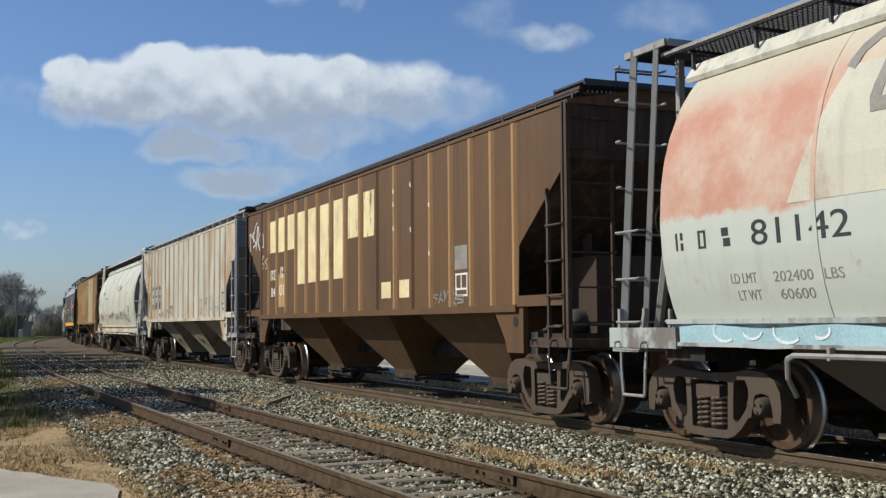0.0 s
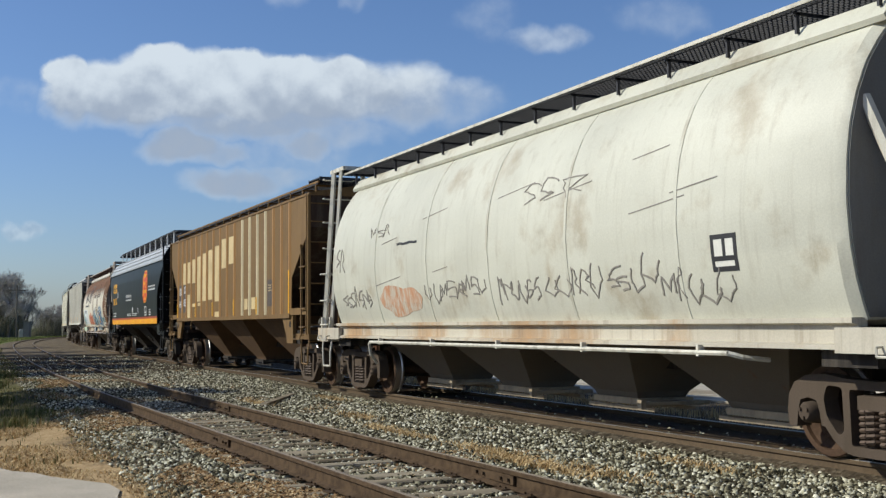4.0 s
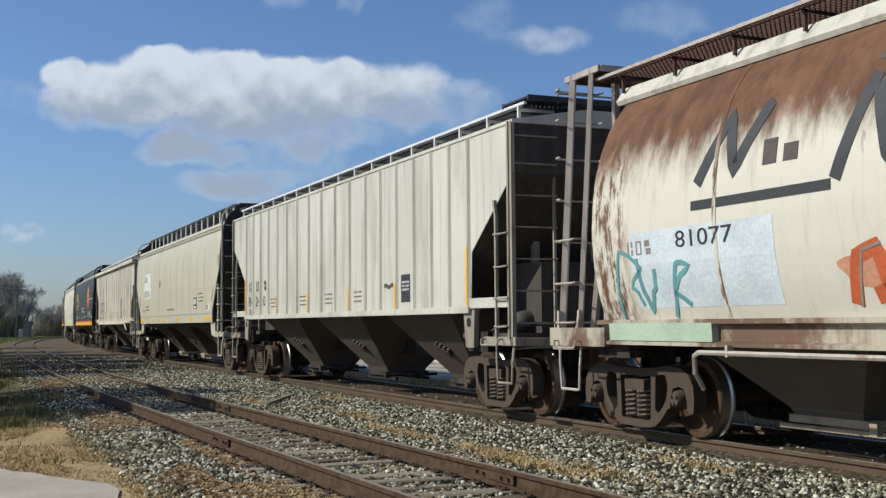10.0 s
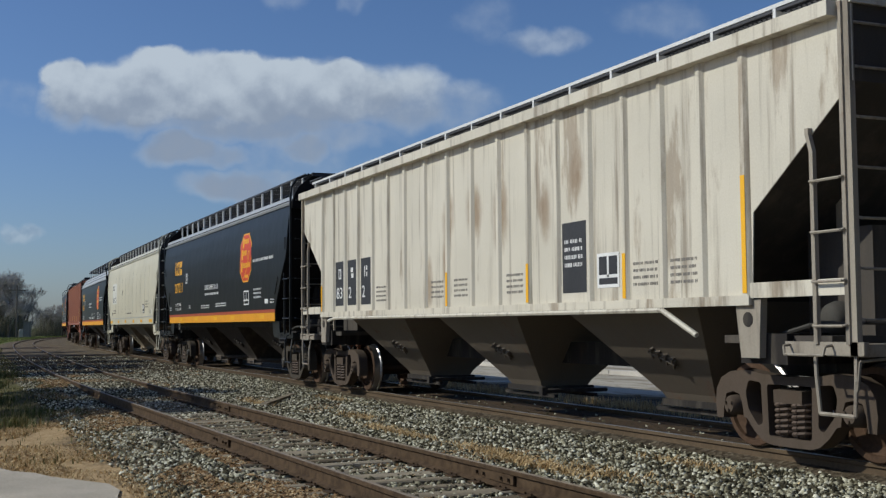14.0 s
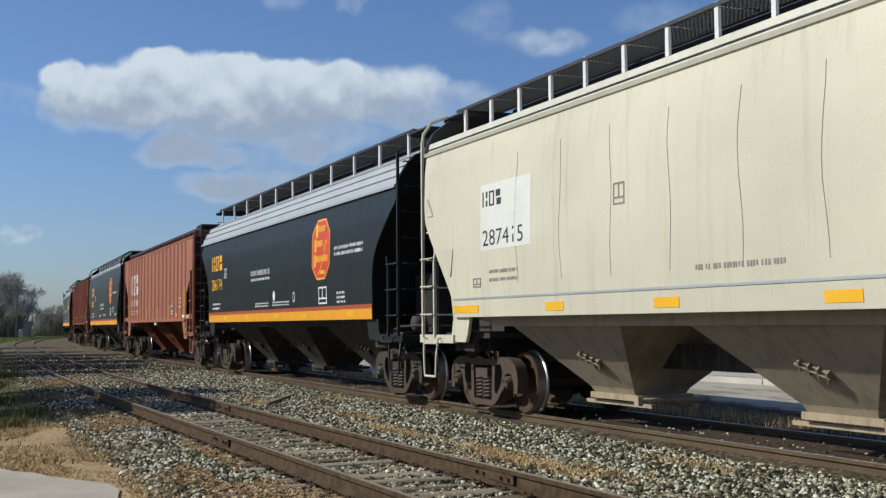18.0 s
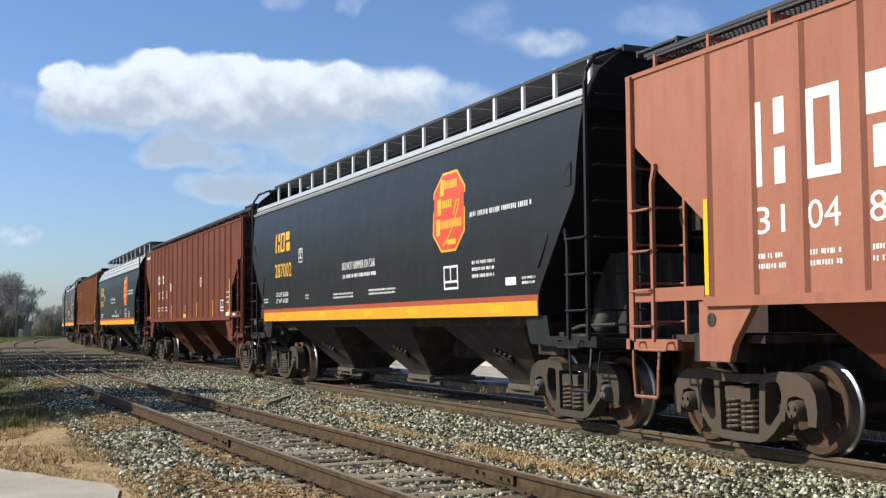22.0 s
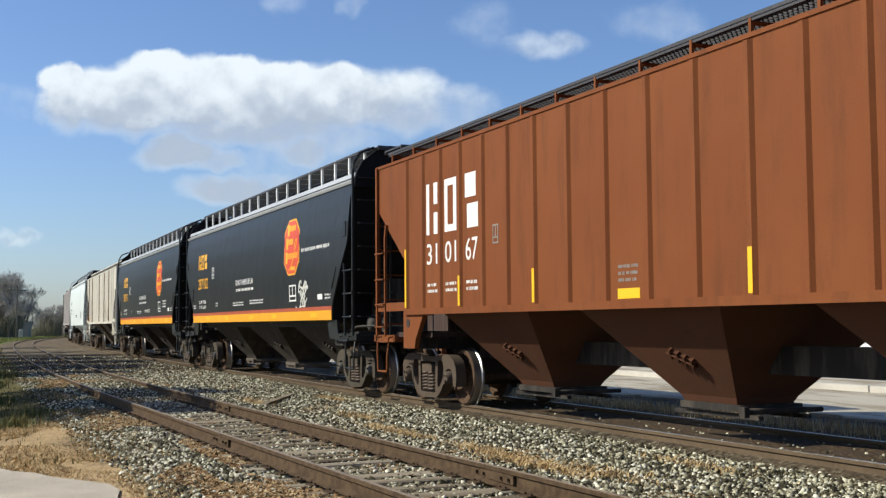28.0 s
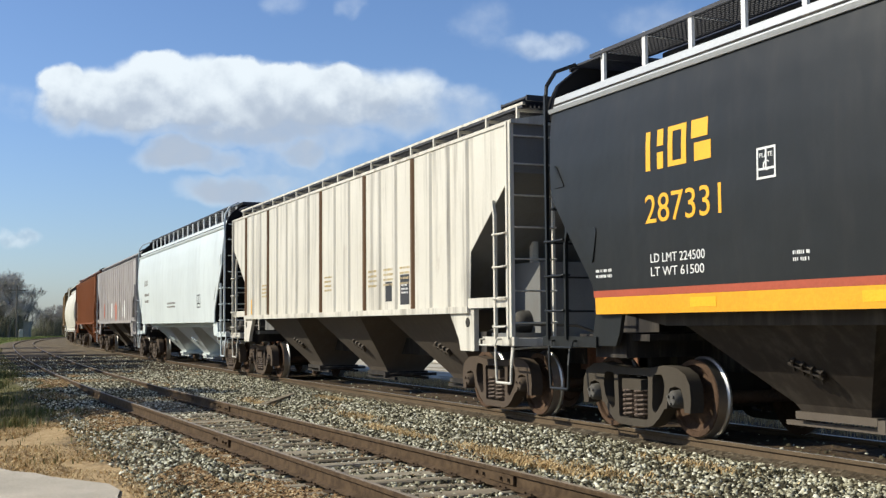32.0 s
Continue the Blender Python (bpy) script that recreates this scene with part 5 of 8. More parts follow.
# ---- pavement where the camera stands, and the lot beyond the train ----
def pavement_material(name, base):
    s = Shader(name, 0.9, spec=0.1)
    a = s.noise(0.7, 5, lo=0.3, hi=0.7)
    f = s.noise(70, 5, 0.75, lo=0.25, hi=0.75)
    c = s.mix(a, tuple(v * 0.82 for v in base), tuple(v * 1.12 for v in base))
    c = s.mix(0.45, c, s.colors(f, [(0, (0.25, 0.25, 0.25)), (1, (0.8, 0.8, 0.8))]), "OVERLAY")
    return s.done(c, None, f, 0.5, 0.006)


def lot_material():
    """Pale concrete under drifts of brown grit and dark damp patches."""
    s = Shader("gritty_pale_concrete", 0.9, spec=0.1)
    f = s.noise(60, 5, 0.75, lo=0.25, hi=0.75)
    drift = s.noise(0.55, 6, 0.7, (0.5, 1.6, 1), 0.46, 0.62)
    damp = s.noise(0.9, 5, 0.65, (0.6, 2.2, 1), 0.60, 0.70)
    c = s.mix(f, (0.40, 0.36, 0.28), (0.54, 0.49, 0.39))
    c = s.mix(s.math("MULTIPLY", drift, 0.8), c, s.mix(f, (0.16, 0.125, 0.08), (0.30, 0.245, 0.165)))
    c = s.mix(s.math("MULTIPLY", damp, 0.75), c, (0.10, 0.082, 0.058))
    return s.done(c, None, f, 0.5, 0.006)


def build_pavements():
    r = random.Random(5)
    edge = [(30, -8.6), (0, -8.0), (-8, -7.55), (-11.6, -7.22), (-12.6, -7.12), (-13.2, -7.2), (-14.1, -7.62), (-15.2, -8.2), (-17.5, -9.5), (-24, -13.2), (-60, -34)]
    fine = []
    for (x0, y0), (x1, y1) in zip(edge, edge[1:]):
        k = max(1, int(math.hypot(x1 - x0, y1 - y0) / 0.35)) if x0 > -18 else 3
        for i in range(k):
            t = i / k
            fine.append((x0 + (x1 - x0) * t + r.uniform(-0.05, 0.05), y0 + (y1 - y0) * t + r.uniform(-0.05, 0.05)))
    fine += [edge[-1], (-60, -60), (30, -60)]
    g = Geo().prism(fine, -0.5, -0.365, "z")
    tagged(put("pavement", g.mesh("pavement"), pavement_material("pale_asphalt", (0.50, 0.44, 0.345))), "pale worn asphalt pavement beside the track", "pavement", kind="structure")
    g = Geo()
    near = [(40 - 0.5 * i, 6.45 + 0.35 * math.sin(i * 0.37) + 0.25 * math.sin(i * 0.11 + 1) + r.uniform(-0.25, 0.25)) for i in range(421)]
    g.prism(near + [(-170, 30.6), (40, 30.6)], -0.6, -0.40, "z")
    tagged(put("lot", g.mesh("lot"), lot_material()), "pale concrete and gravel lot beyond the train", "pavement", kind="structure")
    g = Geo()
    for i in range(34):
        g.box(-110 + i * 4, -110 + i * 4 + 3.95, 12.0, 12.25, -0.42, -0.24)
    tagged(put("kerb", g.mesh("kerb"), pavement_material("kerb_concrete", (0.5, 0.47, 0.42))), "low concrete kerb across the lot", "kerb", kind="structure")


build_pavements()


# ---- rails and ties ----
def rail_material():
    s = Shader("rusty_rail", 0.85, spec=0.15)
    n = s.noise(9, 5, lo=0.3, hi=0.7)
    return s.done(s.mix(n, (0.048, 0.030, 0.016), (0.095, 0.062, 0.034)), None, n, 0.3, 0.004)


RAIL_MAT = rail_material()
RAIL_DUSTY = plain("dusty_rail", (0.105, 0.075, 0.046), 0.9, 0.0, 0.3, spec=0.12)
RAIL_TOP = plain("polished_rail_head", (0.40, 0.37, 0.33), 0.42, 1.0, 0.2)
RAIL_WORN = plain("worn_rail_head", (0.27, 0.215, 0.15), 0.6, 0.3, 0.35)
RAIL_PROF = [(-0.07, -0.172), (-0.07, -0.16), (-0.015, -0.14), (-0.010, -0.05), (-0.036, -0.038), (-0.036, -0.006), (-0.028, 0.0), (0.028, 0.0), (0.036, -0.006), (0.036, -0.038), (0.010, -0.05), (0.015, -0.14), (0.07, -0.16), (0.07, -0.172)]


def sweep(prof, lateral, z, s0, s1, step, aside=None):
    g = Geo()
    n, k = len(prof), int((s1 - s0) / step)
    verts = []
    for i in range(k + 1):
        s = s0 + (s1 - s0) * i / k
        for l, h in prof:
            verts.append(rail_point(s, lateral + l + (float(aside(s)) if aside else 0.0), z + h))
    faces = [(i * n + j, i * n + (j + 1) % n, (i + 1) * n + (j + 1) % n, (i + 1) * n + j) for i in range(k) for j in range(n)]
    return g.add(verts, faces + [tuple(range(n)), tuple(range(k * n, k * n + n))])


def tie_material():
    s = Shader("weathered_tie_wood", 0.92, spec=0.1)
    n = s.noise(6, 6, 0.7, (0.6, 0.05, 0.6), 0.3, 0.7)
    t = s.mix(s.rnd, (0.20, 0.158, 0.10), (0.47, 0.41, 0.295))
    c = s.mix(n, s.mix(0.62, t, (0.05, 0.036, 0.024)), t)
    return s.done(c, None, n, 0.6, 0.012)


def tie_geo(seed):
    r = random.Random(seed)
    g = Geo()
    a, b = 0.104 + r.uniform(-0.015, 0.012), 1.29 + r.uniform(-0.05, 0.05)
    g.prism([(-a, -0.18), (-a, -0.015), (-a + 0.015, 0), (a - 0.02, r.uniform(-0.01, 0.004)), (a, -0.02), (a, -0.18)], -b, b)
    return g


def tie_plate_geo():
    g = Geo()
    for s in (-1, 1):
        c = s * 0.7525
        g.box(-0.1, 0.1, c - 0.16, c + 0.16, 0.0, 0.014)
        for x, y in ((-0.06, -0.1), (0.06, 0.1), (-0.06, 0.1), (0.06, -0.1)):
            g.box(x - 0.009, x + 0.009, c + y - 0.009, c + y + 0.009, 0.01, 0.032)
    return g


def build_tracks():
    main = tagged(new("track_main"), "main railway track with polished rail heads", "railway track", kind="structure")
    for c in (-0.7525, 0.7525):
        put("rail", sweep(RAIL_PROF, c, 0.0, -300, 60, 2.0).mesh("rail"), RAIL_DUSTY, main, "dusty brown steel rail")
        put("rail_head", sweep([(-0.027, 0.0005), (0.027, 0.0005), (0.026, 0.002), (-0.026, 0.002)], c, 0.0, -300, 60, 2.0).mesh("rail_head"), RAIL_TOP, main, "polished rail head")
    wood = tie_material()
    ties = [tie_geo(i).mesh("tie") for i in range(4)]
    r = random.Random(9)
    for i in range(104):
        s = -34 + i * 0.52
        put("tie", ties[i % 4], wood, main, "", Matrix.Translation(rail_point(s, 0, -0.19)) @ pose(0, 0, 0, 0, 0, r.uniform(-1.5, 1.5)))
    siding = tagged(new("track_siding"), "rusty siding track on weathered ties", "railway track", kind="structure")
    for c in (-0.7525, 0.7525):
        put("rail", sweep(RAIL_PROF, c, SIDING_TOP, -300, 60, 2.0, siding_at).mesh("rail"), RAIL_MAT, siding, "rusty brown steel rail")
        put("rail_head", sweep([(-0.024, 0.0005), (0.024, 0.0005), (0.023, 0.002), (-0.023, 0.002)], c, SIDING_TOP, -300, 60, 2.0, siding_at).mesh("rail_head"), RAIL_WORN, siding, "worn pale brown rail head")
    plates = tie_plate_geo().mesh("tie_plate")
    for i in range(106):
        s = -31 + i * 0.5 + r.uniform(-0.06, 0.06)
        a = -math.degrees(float(np.interp(s, TS, TA)))
        m = Matrix.Translation(rail_point(s, float(siding_at(s)) + r.uniform(-0.08, 0.08), SIDING_TOP - 0.172 + r.uniform(-0.012, 0.004))) @ pose(0, 0, 0, r.uniform(-0.5, 0.5), r.uniform(-4, 4), a + r.uniform(-3.5, 3.5))
        put("tie", ties[i % 4], wood, siding, "", m)
        if s > -28:
            put("tie_plate", plates, RAIL_MAT, siding, "", Matrix.Translation(rail_point(s, float(siding_at(s)), SIDING_TOP - 0.176)) @ pose(0, 0, 0, 0, 0, a))


build_tracks()


def joint_geo():
    g = Geo()
    for s in (-1, 1):
        g.box(-0.45, 0.45, s * 0.016 - 0.012, s * 0.016 + 0.012 + 0.0, -0.13, -0.045)
        for x in (-0.36, -0.2, 0.2, 0.36):
            g.tube((x, s * 0.02, -0.09), (x, s * 0.055, -0.09), 0.018, 6)
    return g


def build_joints():
    siding = [o for o in scene.objects if o.name.startswith("track_siding")][0]
    me = joint_geo().mesh("joint_bar")
    for s, side in ((-10.3, 0.7525), (-21.0, 0.7525), (-15.0, -0.7525), (-27.2, -0.7525)):
        put("joint_bar", me, RAIL_MAT, siding, "bolted joint bar", Matrix.Translation(rail_point(s, float(siding_at(s)) + side, SIDING_TOP)) @ pose(0, 0, 0, 0, 0, -1.0))


build_joints()


def build_buried_strip():
    # plank shape stands in for an unidentified pale strip in the ballast
    ob = put("old_timber", Geo().prism([(-1.6, 0.0), (-1.55, 0.07), (1.5, 0.085), (1.6, 0.02)], -0.07, 0.07).mesh("old_timber"), tie_material(), None, "", pose(-23.4, -2.4, -0.225, 0, 0, 153))
    tagged(ob, "long pale strip half buried in the ballast", "timber")


build_buried_strip()


# ---- beyond the train: a white metal building ----
def build_shed():
    shed = tagged(new("metal_building"), "long low white metal-clad building with a flat roof", "building")
    shed.matrix_basis = pose(-62, 36, -0.45)
    white = plain("white_metal_cladding", (0.74, 0.75, 0.74), 0.5, 0.0, 0.06, 3)
    part("wall", Geo().box(-45, 75, -4.0, 8, 0, 4.6), white, shed)
    strip = Geo().prism([(-0.0, 0.0), (-0.05, 0.03), (-0.05, 0.25), (0.0, 0.28)], -45, 75, "x").mesh("cladding_board")
    for i in range(15):
        put("cladding_board", strip, white, shed, "", pose(0, -4.0, 0.1 + i * 0.3))
    part("roof", Geo().box(-45.5, 75.5, -4.4, 8.4, 4.6, 4.85), plain("pale_roof_edge", (0.55, 0.56, 0.56), 0.6), shed, "pale roof edge")


build_shed()


# ---- far off: bare trees, brush, a pole, a signal cabin ----
BARK = plain("grey_brown_bark", (0.17, 0.145, 0.12), 0.95, 0.0, 0.3)
# twig colour lightened to stand in for the haze of distance
HAZED_TWIG = plain("hazed_bare_twigs", (0.40, 0.37, 0.33), 0.95, 0.0, 0.3)


def tree_parts(seed, height, spread):
    r = random.Random(seed)
    trunk, twigs = Geo(), Geo()

    def grow(p, d, length, rad, depth):
        q = p + d * length
        (trunk if depth < 2 else twigs).tube(p, q, rad, 6 if depth < 2 else 3, rad * 0.62)
        if depth >= 7:
            return
        for _ in range(r.choice((2, 3, 3)) if depth < 4 else 3):
            nd = (d + Vector((r.uniform(-1, 1), r.uniform(-1, 1), r.uniform(-0.25, 0.7))) * spread).normalized()
            grow(p + d * length * r.uniform(0.35, 1.0), nd, length * r.uniform(0.62, 0.86), max(0.013, rad * 0.55), depth + 1)

    grow(Vector((0, 0, -0.3)), Vector((0, 0, 1)), height * 0.17, height * 0.018, 0)
    return trunk, twigs


def build_far():
    for name, seed, hgt in (("a", 2, 14.5), ("b", 5, 12.0), ("c", 9, 9.5)):
        tr, tw = tree_parts(seed, hgt, 0.75)
        SHARED["trunk" + name], SHARED["crown" + name] = tr.mesh("trunk"), tw.mesh("crown")
    spots = [("a", -224, 4.4, 0, 1.0), ("b", -219, 0.5, 70, 1.0), ("a", -232, 2.4, 130, 0.95), ("b", -230, 6.4, 200, 0.8), ("a", -240, 5.0, 20, 0.9), ("c", -226, 2.0, 300, 0.9), ("b", -236, -2.0, 40, 1.0),
             ("c", -246, 13.0, 80, 0.95), ("c", -252, 16.5, 10, 1.1), ("b", -258, 18.0, 140, 0.85), ("c", -250, 15.0, 200, 0.9), ("b", -266, 21.0, 60, 0.9), ("c", -262, 23.0, 300, 1.0), ("b", -270, 25.0, 10, 0.9),
             ("a", -275, 29.0, 250, 0.8), ("a", -228, -0.5, 310, 0.95), ("b", -226, 5.2, 15, 0.95), ("c", -222, 3.0, 95, 0.9), ("b", -234, 0.8, 260, 1.05), ("c", -248, 11.0, 33, 1.0), ("c", -251, 14.2, 71, 1.0), ("b", -256, 15.4, 5, 0.8),
             ("c", -249, 12.2, 160, 0.85), ("c", -254, 17.0, 230, 1.05), ("b", -262, 19.5, 290, 0.85), ("c", -258, 20.5, 120, 1.0), ("c", -266, 23.5, 190, 1.0)]
    for k, x, y, turn, size in spots:
        t = tagged(new("bare_tree"), "leafless grey-brown tree far down the line", "tree", "bare trees down the line")
        t.matrix_basis = pose(x, y, -0.45, 0, 0, turn) @ Matrix.Scale(size * (1.95 if y < 7 else 1.4), 4)
        put("trunk", SHARED["trunk" + k], BARK, t)
        put("crown", SHARED["crown" + k], HAZED_TWIG, t, "bare twigs")
    r = np.random.RandomState(4)
    n = 60000
    x, y = r.uniform(-245, -222, n), r.uniform(-4, 6.0, n)
    far = r.uniform(0, 1, n) < 0.55
    x = np.where(far, r.uniform(-290, -245, n), x)
    y = np.where(far, r.uniform(0, 1, n) * 14 + 8.0 + (-245 - x) * 0.32, y)
    pts = np.stack([x, y, np.full(n, -0.45)], 1)
    brush = grass_material("dull_brush", [(0.0, (0.13, 0.125, 0.085)), (0.5, (0.26, 0.245, 0.17)), (1.0, (0.40, 0.37, 0.28))])
    blades("brush", "dull brown and green brush down the line", pts, 0.4 + 4.6 * r.uniform(0, 1, n) ** 2.2, r.uniform(0.012, 0.035, n), brush, 41, 0.9)
    pole = tagged(new("utility_pole"), "weathered wooden utility pole with one crossarm", "utility pole")
    pole.matrix_basis = pose(-215.3, 3.87, -0.45, 0, 0, 20)
    part("pole", Geo().tube((0, 0, -0.4), (0, 0, 9.2), 0.16, 8, 0.11), BARK, pole)
    part("crossarm", Geo().box(-0.06, 0.06, -1.5, 1.5, 8.2, 8.36), BARK, pole)
    for y in (-1.35, -0.7, 0.7, 1.35):
        part("insulator", Geo().tube((0, y, 8.36), (0, y, 8.6), 0.05, 6), MAT["white_post"], pole)
    cabin = tagged(new("relay_cabin"), "small grey trackside equipment cabin", "cabin")
    cabin.matrix_basis = pose(-216.8, 5.75, -0.45, 0, 0, -24)
    steel = plain("dull_grey_steel", (0.24, 0.225, 0.20), 0.85, 0.0, 0.2, spec=0.1)
    part("wall", Geo().box(-0.6, 0.6, -0.5, 0.5, 0, 2.7), steel, cabin)
    part("roof", Geo().box(-0.68, 0.68, -0.58, 0.58, 2.7, 2.82), steel, cabin)
    part("door", Geo().box(0.6, 0.64, -0.35, 0.35, 0.1, 2.1), steel, cabin)
    post = tagged(new("marker_post"), "short white-painted marker post", "post")
    post.matrix_basis = pose(-213.6, 4.5, -0.45)
    part("post", Geo().prism([(-0.3, 0), (0.3, 0), (0.26, 1.3), (0.1, 1.45), (-0.1, 1.45), (-0.26, 1.3)], -0.3, 0.3), plain("pale_concrete_post", (0.42, 0.40, 0.35), 0.9), post)
    wall = tagged(new("low_wall"), "long dark low shed far down the line", "shed")
    wall.matrix_basis = pose(-268, 26, -0.45, 0, 0, -30)
    part("wall", Geo().box(-4, 4, -9, 9, 0, 3.2), plain("dark_boards", (0.05, 0.045, 0.04), 0.9), wall)
    part("roof", Geo().box(-4.3, 4.3, -9.3, 9.3, 3.2, 3.5), plain("dark_roof", (0.06, 0.055, 0.05), 0.9), wall)


build_far()


# ---- dense trees out of view beside the pavement, added to shade the siding ----
def build_shade_trees():
    r = np.random.RandomState(8)
    trunk = Geo().tube((0, 0, -0.3), (0, 0, 3.4), 0.28, 10, 0.2)
    for i in range(7):
        a = i * 0.9
        trunk.tube((0, 0, 2.0 + i * 0.2), (2.0 * math.cos(a), 2.0 * math.sin(a), 4.4 + 0.35 * i), 0.11, 6, 0.05)
    n = 7000
    d = r.normal(0, 1, (n, 3))
    d /= np.linalg.norm(d, axis=1)[:, None]
    c = r.randint(0, 22, n)
    cc = r.normal(0, 1, (22, 3))
    cc /= np.linalg.norm(cc, axis=1)[:, None]
    cc *= np.array([2.5, 2.5, 1.9])
    pts = cc[c] + d * (1.15 * r.uniform(0.5, 1.0, n) ** 0.5)[:, None] + np.array([0, 0, 5.6])
    leaf = grass_material("dark_green_foliage", [(0.0, (0.02, 0.035, 0.012)), (0.6, (0.05, 0.075, 0.025)), (1.0, (0.10, 0.11, 0.04))])
    crown = scatter("crown", "", pts, r.uniform(0.10, 0.2, n), 1.0, leaf, 14, kind_base="leaf")
    crown_mesh = crown.data
    bpy.data.objects.remove(crown)
    trunk_mesh = trunk.mesh("trunk")
    for x, y, turn, k in ((-29.6, -10.0, 0, 0.62), (-25.8, -10.3, 130, 0.62), (-40.5, -10.2, 50, 0.62), (-47, -10.2, 100, 0.78), (-53, -9.9, 10, 0.8), (-59.5, -10.0, 160, 0.8), (-66, -9.8, 200, 0.8), (-74, -9.6, 220, 0.75), (-90, -9.2, 270, 0.75)):
        t = tagged(new("leafy_tree"), "dense dark green tree beside the pavement, out of view", "tree", "trees beside the pavement")
        t.matrix_basis = pose(x, y, -0.42, 0, 0, turn) @ Matrix.Scale(k, 4)
        put("trunk", trunk_mesh, BARK, t)
        put("crown", crown_mesh, leaf, t, "dense dark green leaves")


build_shade_trees()


# ---- clouds: far backdrops of glowing vapour ----
CLOUD_FAR = 3000.0
CLOUDS = []


def cloud_material(name, puffs, noise_scale, cover, base_grey, crisp):
    """puffs: x, y, half width, half height (m on the sheet), weight."""
    s = Shader(name)
    m, t = s.m, s.t
    t.nodes.remove(s.b)
    s.co = s.plain
    wob = t.nodes.new("ShaderNodeTexNoise")
    wob.inputs["Scale"].default_value, wob.inputs["Detail"].default_value, wob.inputs["Roughness"].default_value = noise_scale, 5, 0.5
    s.link(s.co, wob.inputs["Vector"])
    off = t.nodes.new("ShaderNodeVectorMath")
    off.operation = "MULTIPLY_ADD"
    off.inputs[1].default_value = (130, 90, 0)
    s.link(wob.outputs["Color"], off.inputs[0])
    s.link(s.co, off.inputs[2])
    field = None
    for x, y, rx, ry, w in puffs:
        mp = t.nodes.new("ShaderNodeMapping")
        mp.vector_type = "TEXTURE"
        mp.inputs["Location"].default_value = (x + 65, y + 45, 0)
        mp.inputs["Scale"].default_value = (rx, ry, 1)
        s.link(off.outputs[0], mp.inputs[0])
        ln = t.nodes.new("ShaderNodeVectorMath")
        ln.operation = "LENGTH"
        s.link(mp.outputs[0], ln.inputs[0])
        d = s.math("MULTIPLY", s.ramp(ln.outputs["Value"], 1.25, 0.35), w)
        field = d if field is None else s.math("MAXIMUM", field, d)
    det = t.nodes.new("ShaderNodeTexNoise")
    det.inputs["Scale"].default_value, det.inputs["Detail"].default_value, det.inputs["Roughness"].default_value = noise_scale * 2.2, 6, 0.52
    s.link(s.co, det.inputs["Vector"])
    crest = s.ramp(s.axis(1), base_grey[1] * 0.4, base_grey[1])
    body = s.math("ADD", s.math("MULTIPLY", field, s.math("ADD", 1.0, s.math("MULTIPLY", crest, crisp))), s.math("MULTIPLY", s.math("SUBTRACT", det.outputs["Fac"], 0.5), 0.42))
    alpha = s.math("MULTIPLY", s.ramp(body, 0.08, 0.9), cover)
    edge = s.ramp(field, 0.02, 0.2)
    alpha = s.math("MULTIPLY", alpha, edge)
    y = s.axis(1)
    lump = s.math("MULTIPLY", s.math("SUBTRACT", wob.outputs["Fac"], 0.5), 260)
    # white crests and grey base put sunlight and shade into the glow
    shade = s.ramp(s.math("ADD", s.math("ADD", y, lump), s.math("MULTIPLY", s.math("SUBTRACT", det.outputs["Fac"], 0.5), 150)), base_grey[0] - 30, base_grey[1] + 15)
    thin = s.ramp(field, 0.75, 0.2)
    col = s.mix(s.math("MAXIMUM", shade, s.math("MULTIPLY", thin, 0.75)), (0.43, 0.47, 0.56), (0.80, 0.82, 0.86))
    em = t.nodes.new("ShaderNodeEmission")
    s.link(col, em.inputs[0])
    em.inputs[1].default_value = 1.0
    tr = t.nodes.new("ShaderNodeBsdfTransparent")
    mx = t.nodes.new("ShaderNodeMixShader")
    s.link(alpha, mx.inputs[0])
    s.link(tr.outputs[0], mx.inputs[1])
    s.link(em.outputs[0], mx.inputs[2])
    s.link(mx.outputs[0], t.nodes["Material Output"].inputs[0])
    return m


def build_cloud(label, side, up, w, h, puffs, noise_scale, cover, base_grey, crisp=0.0):
    """side, up: metres from the camera's axis at the cloud's distance."""
    cam_m = look(EYE, AIM, -0.424)
    k = 1 + 0.02 * len(CLOUDS)
    m = cam_m @ pose(side * k, up * k, -CLOUD_FAR * k) @ Matrix.Scale(k, 4)
    me = Geo().add([(-w, -h, 0), (w, -h, 0), (w, h, 0), (-w, h, 0)], [(0, 1, 2, 3)]).mesh("cloud")
    ob = put("cloud", me, cloud_material("cloud_vapour", puffs, noise_scale, cover, base_grey, crisp))
    tagged(ob, label, "cloud", "drifting clouds", "structure")
    drift = cam_m.to_3x3() @ Vector((-13.0, -22.0, 0))
    CLOUDS.append((ob, m, drift))


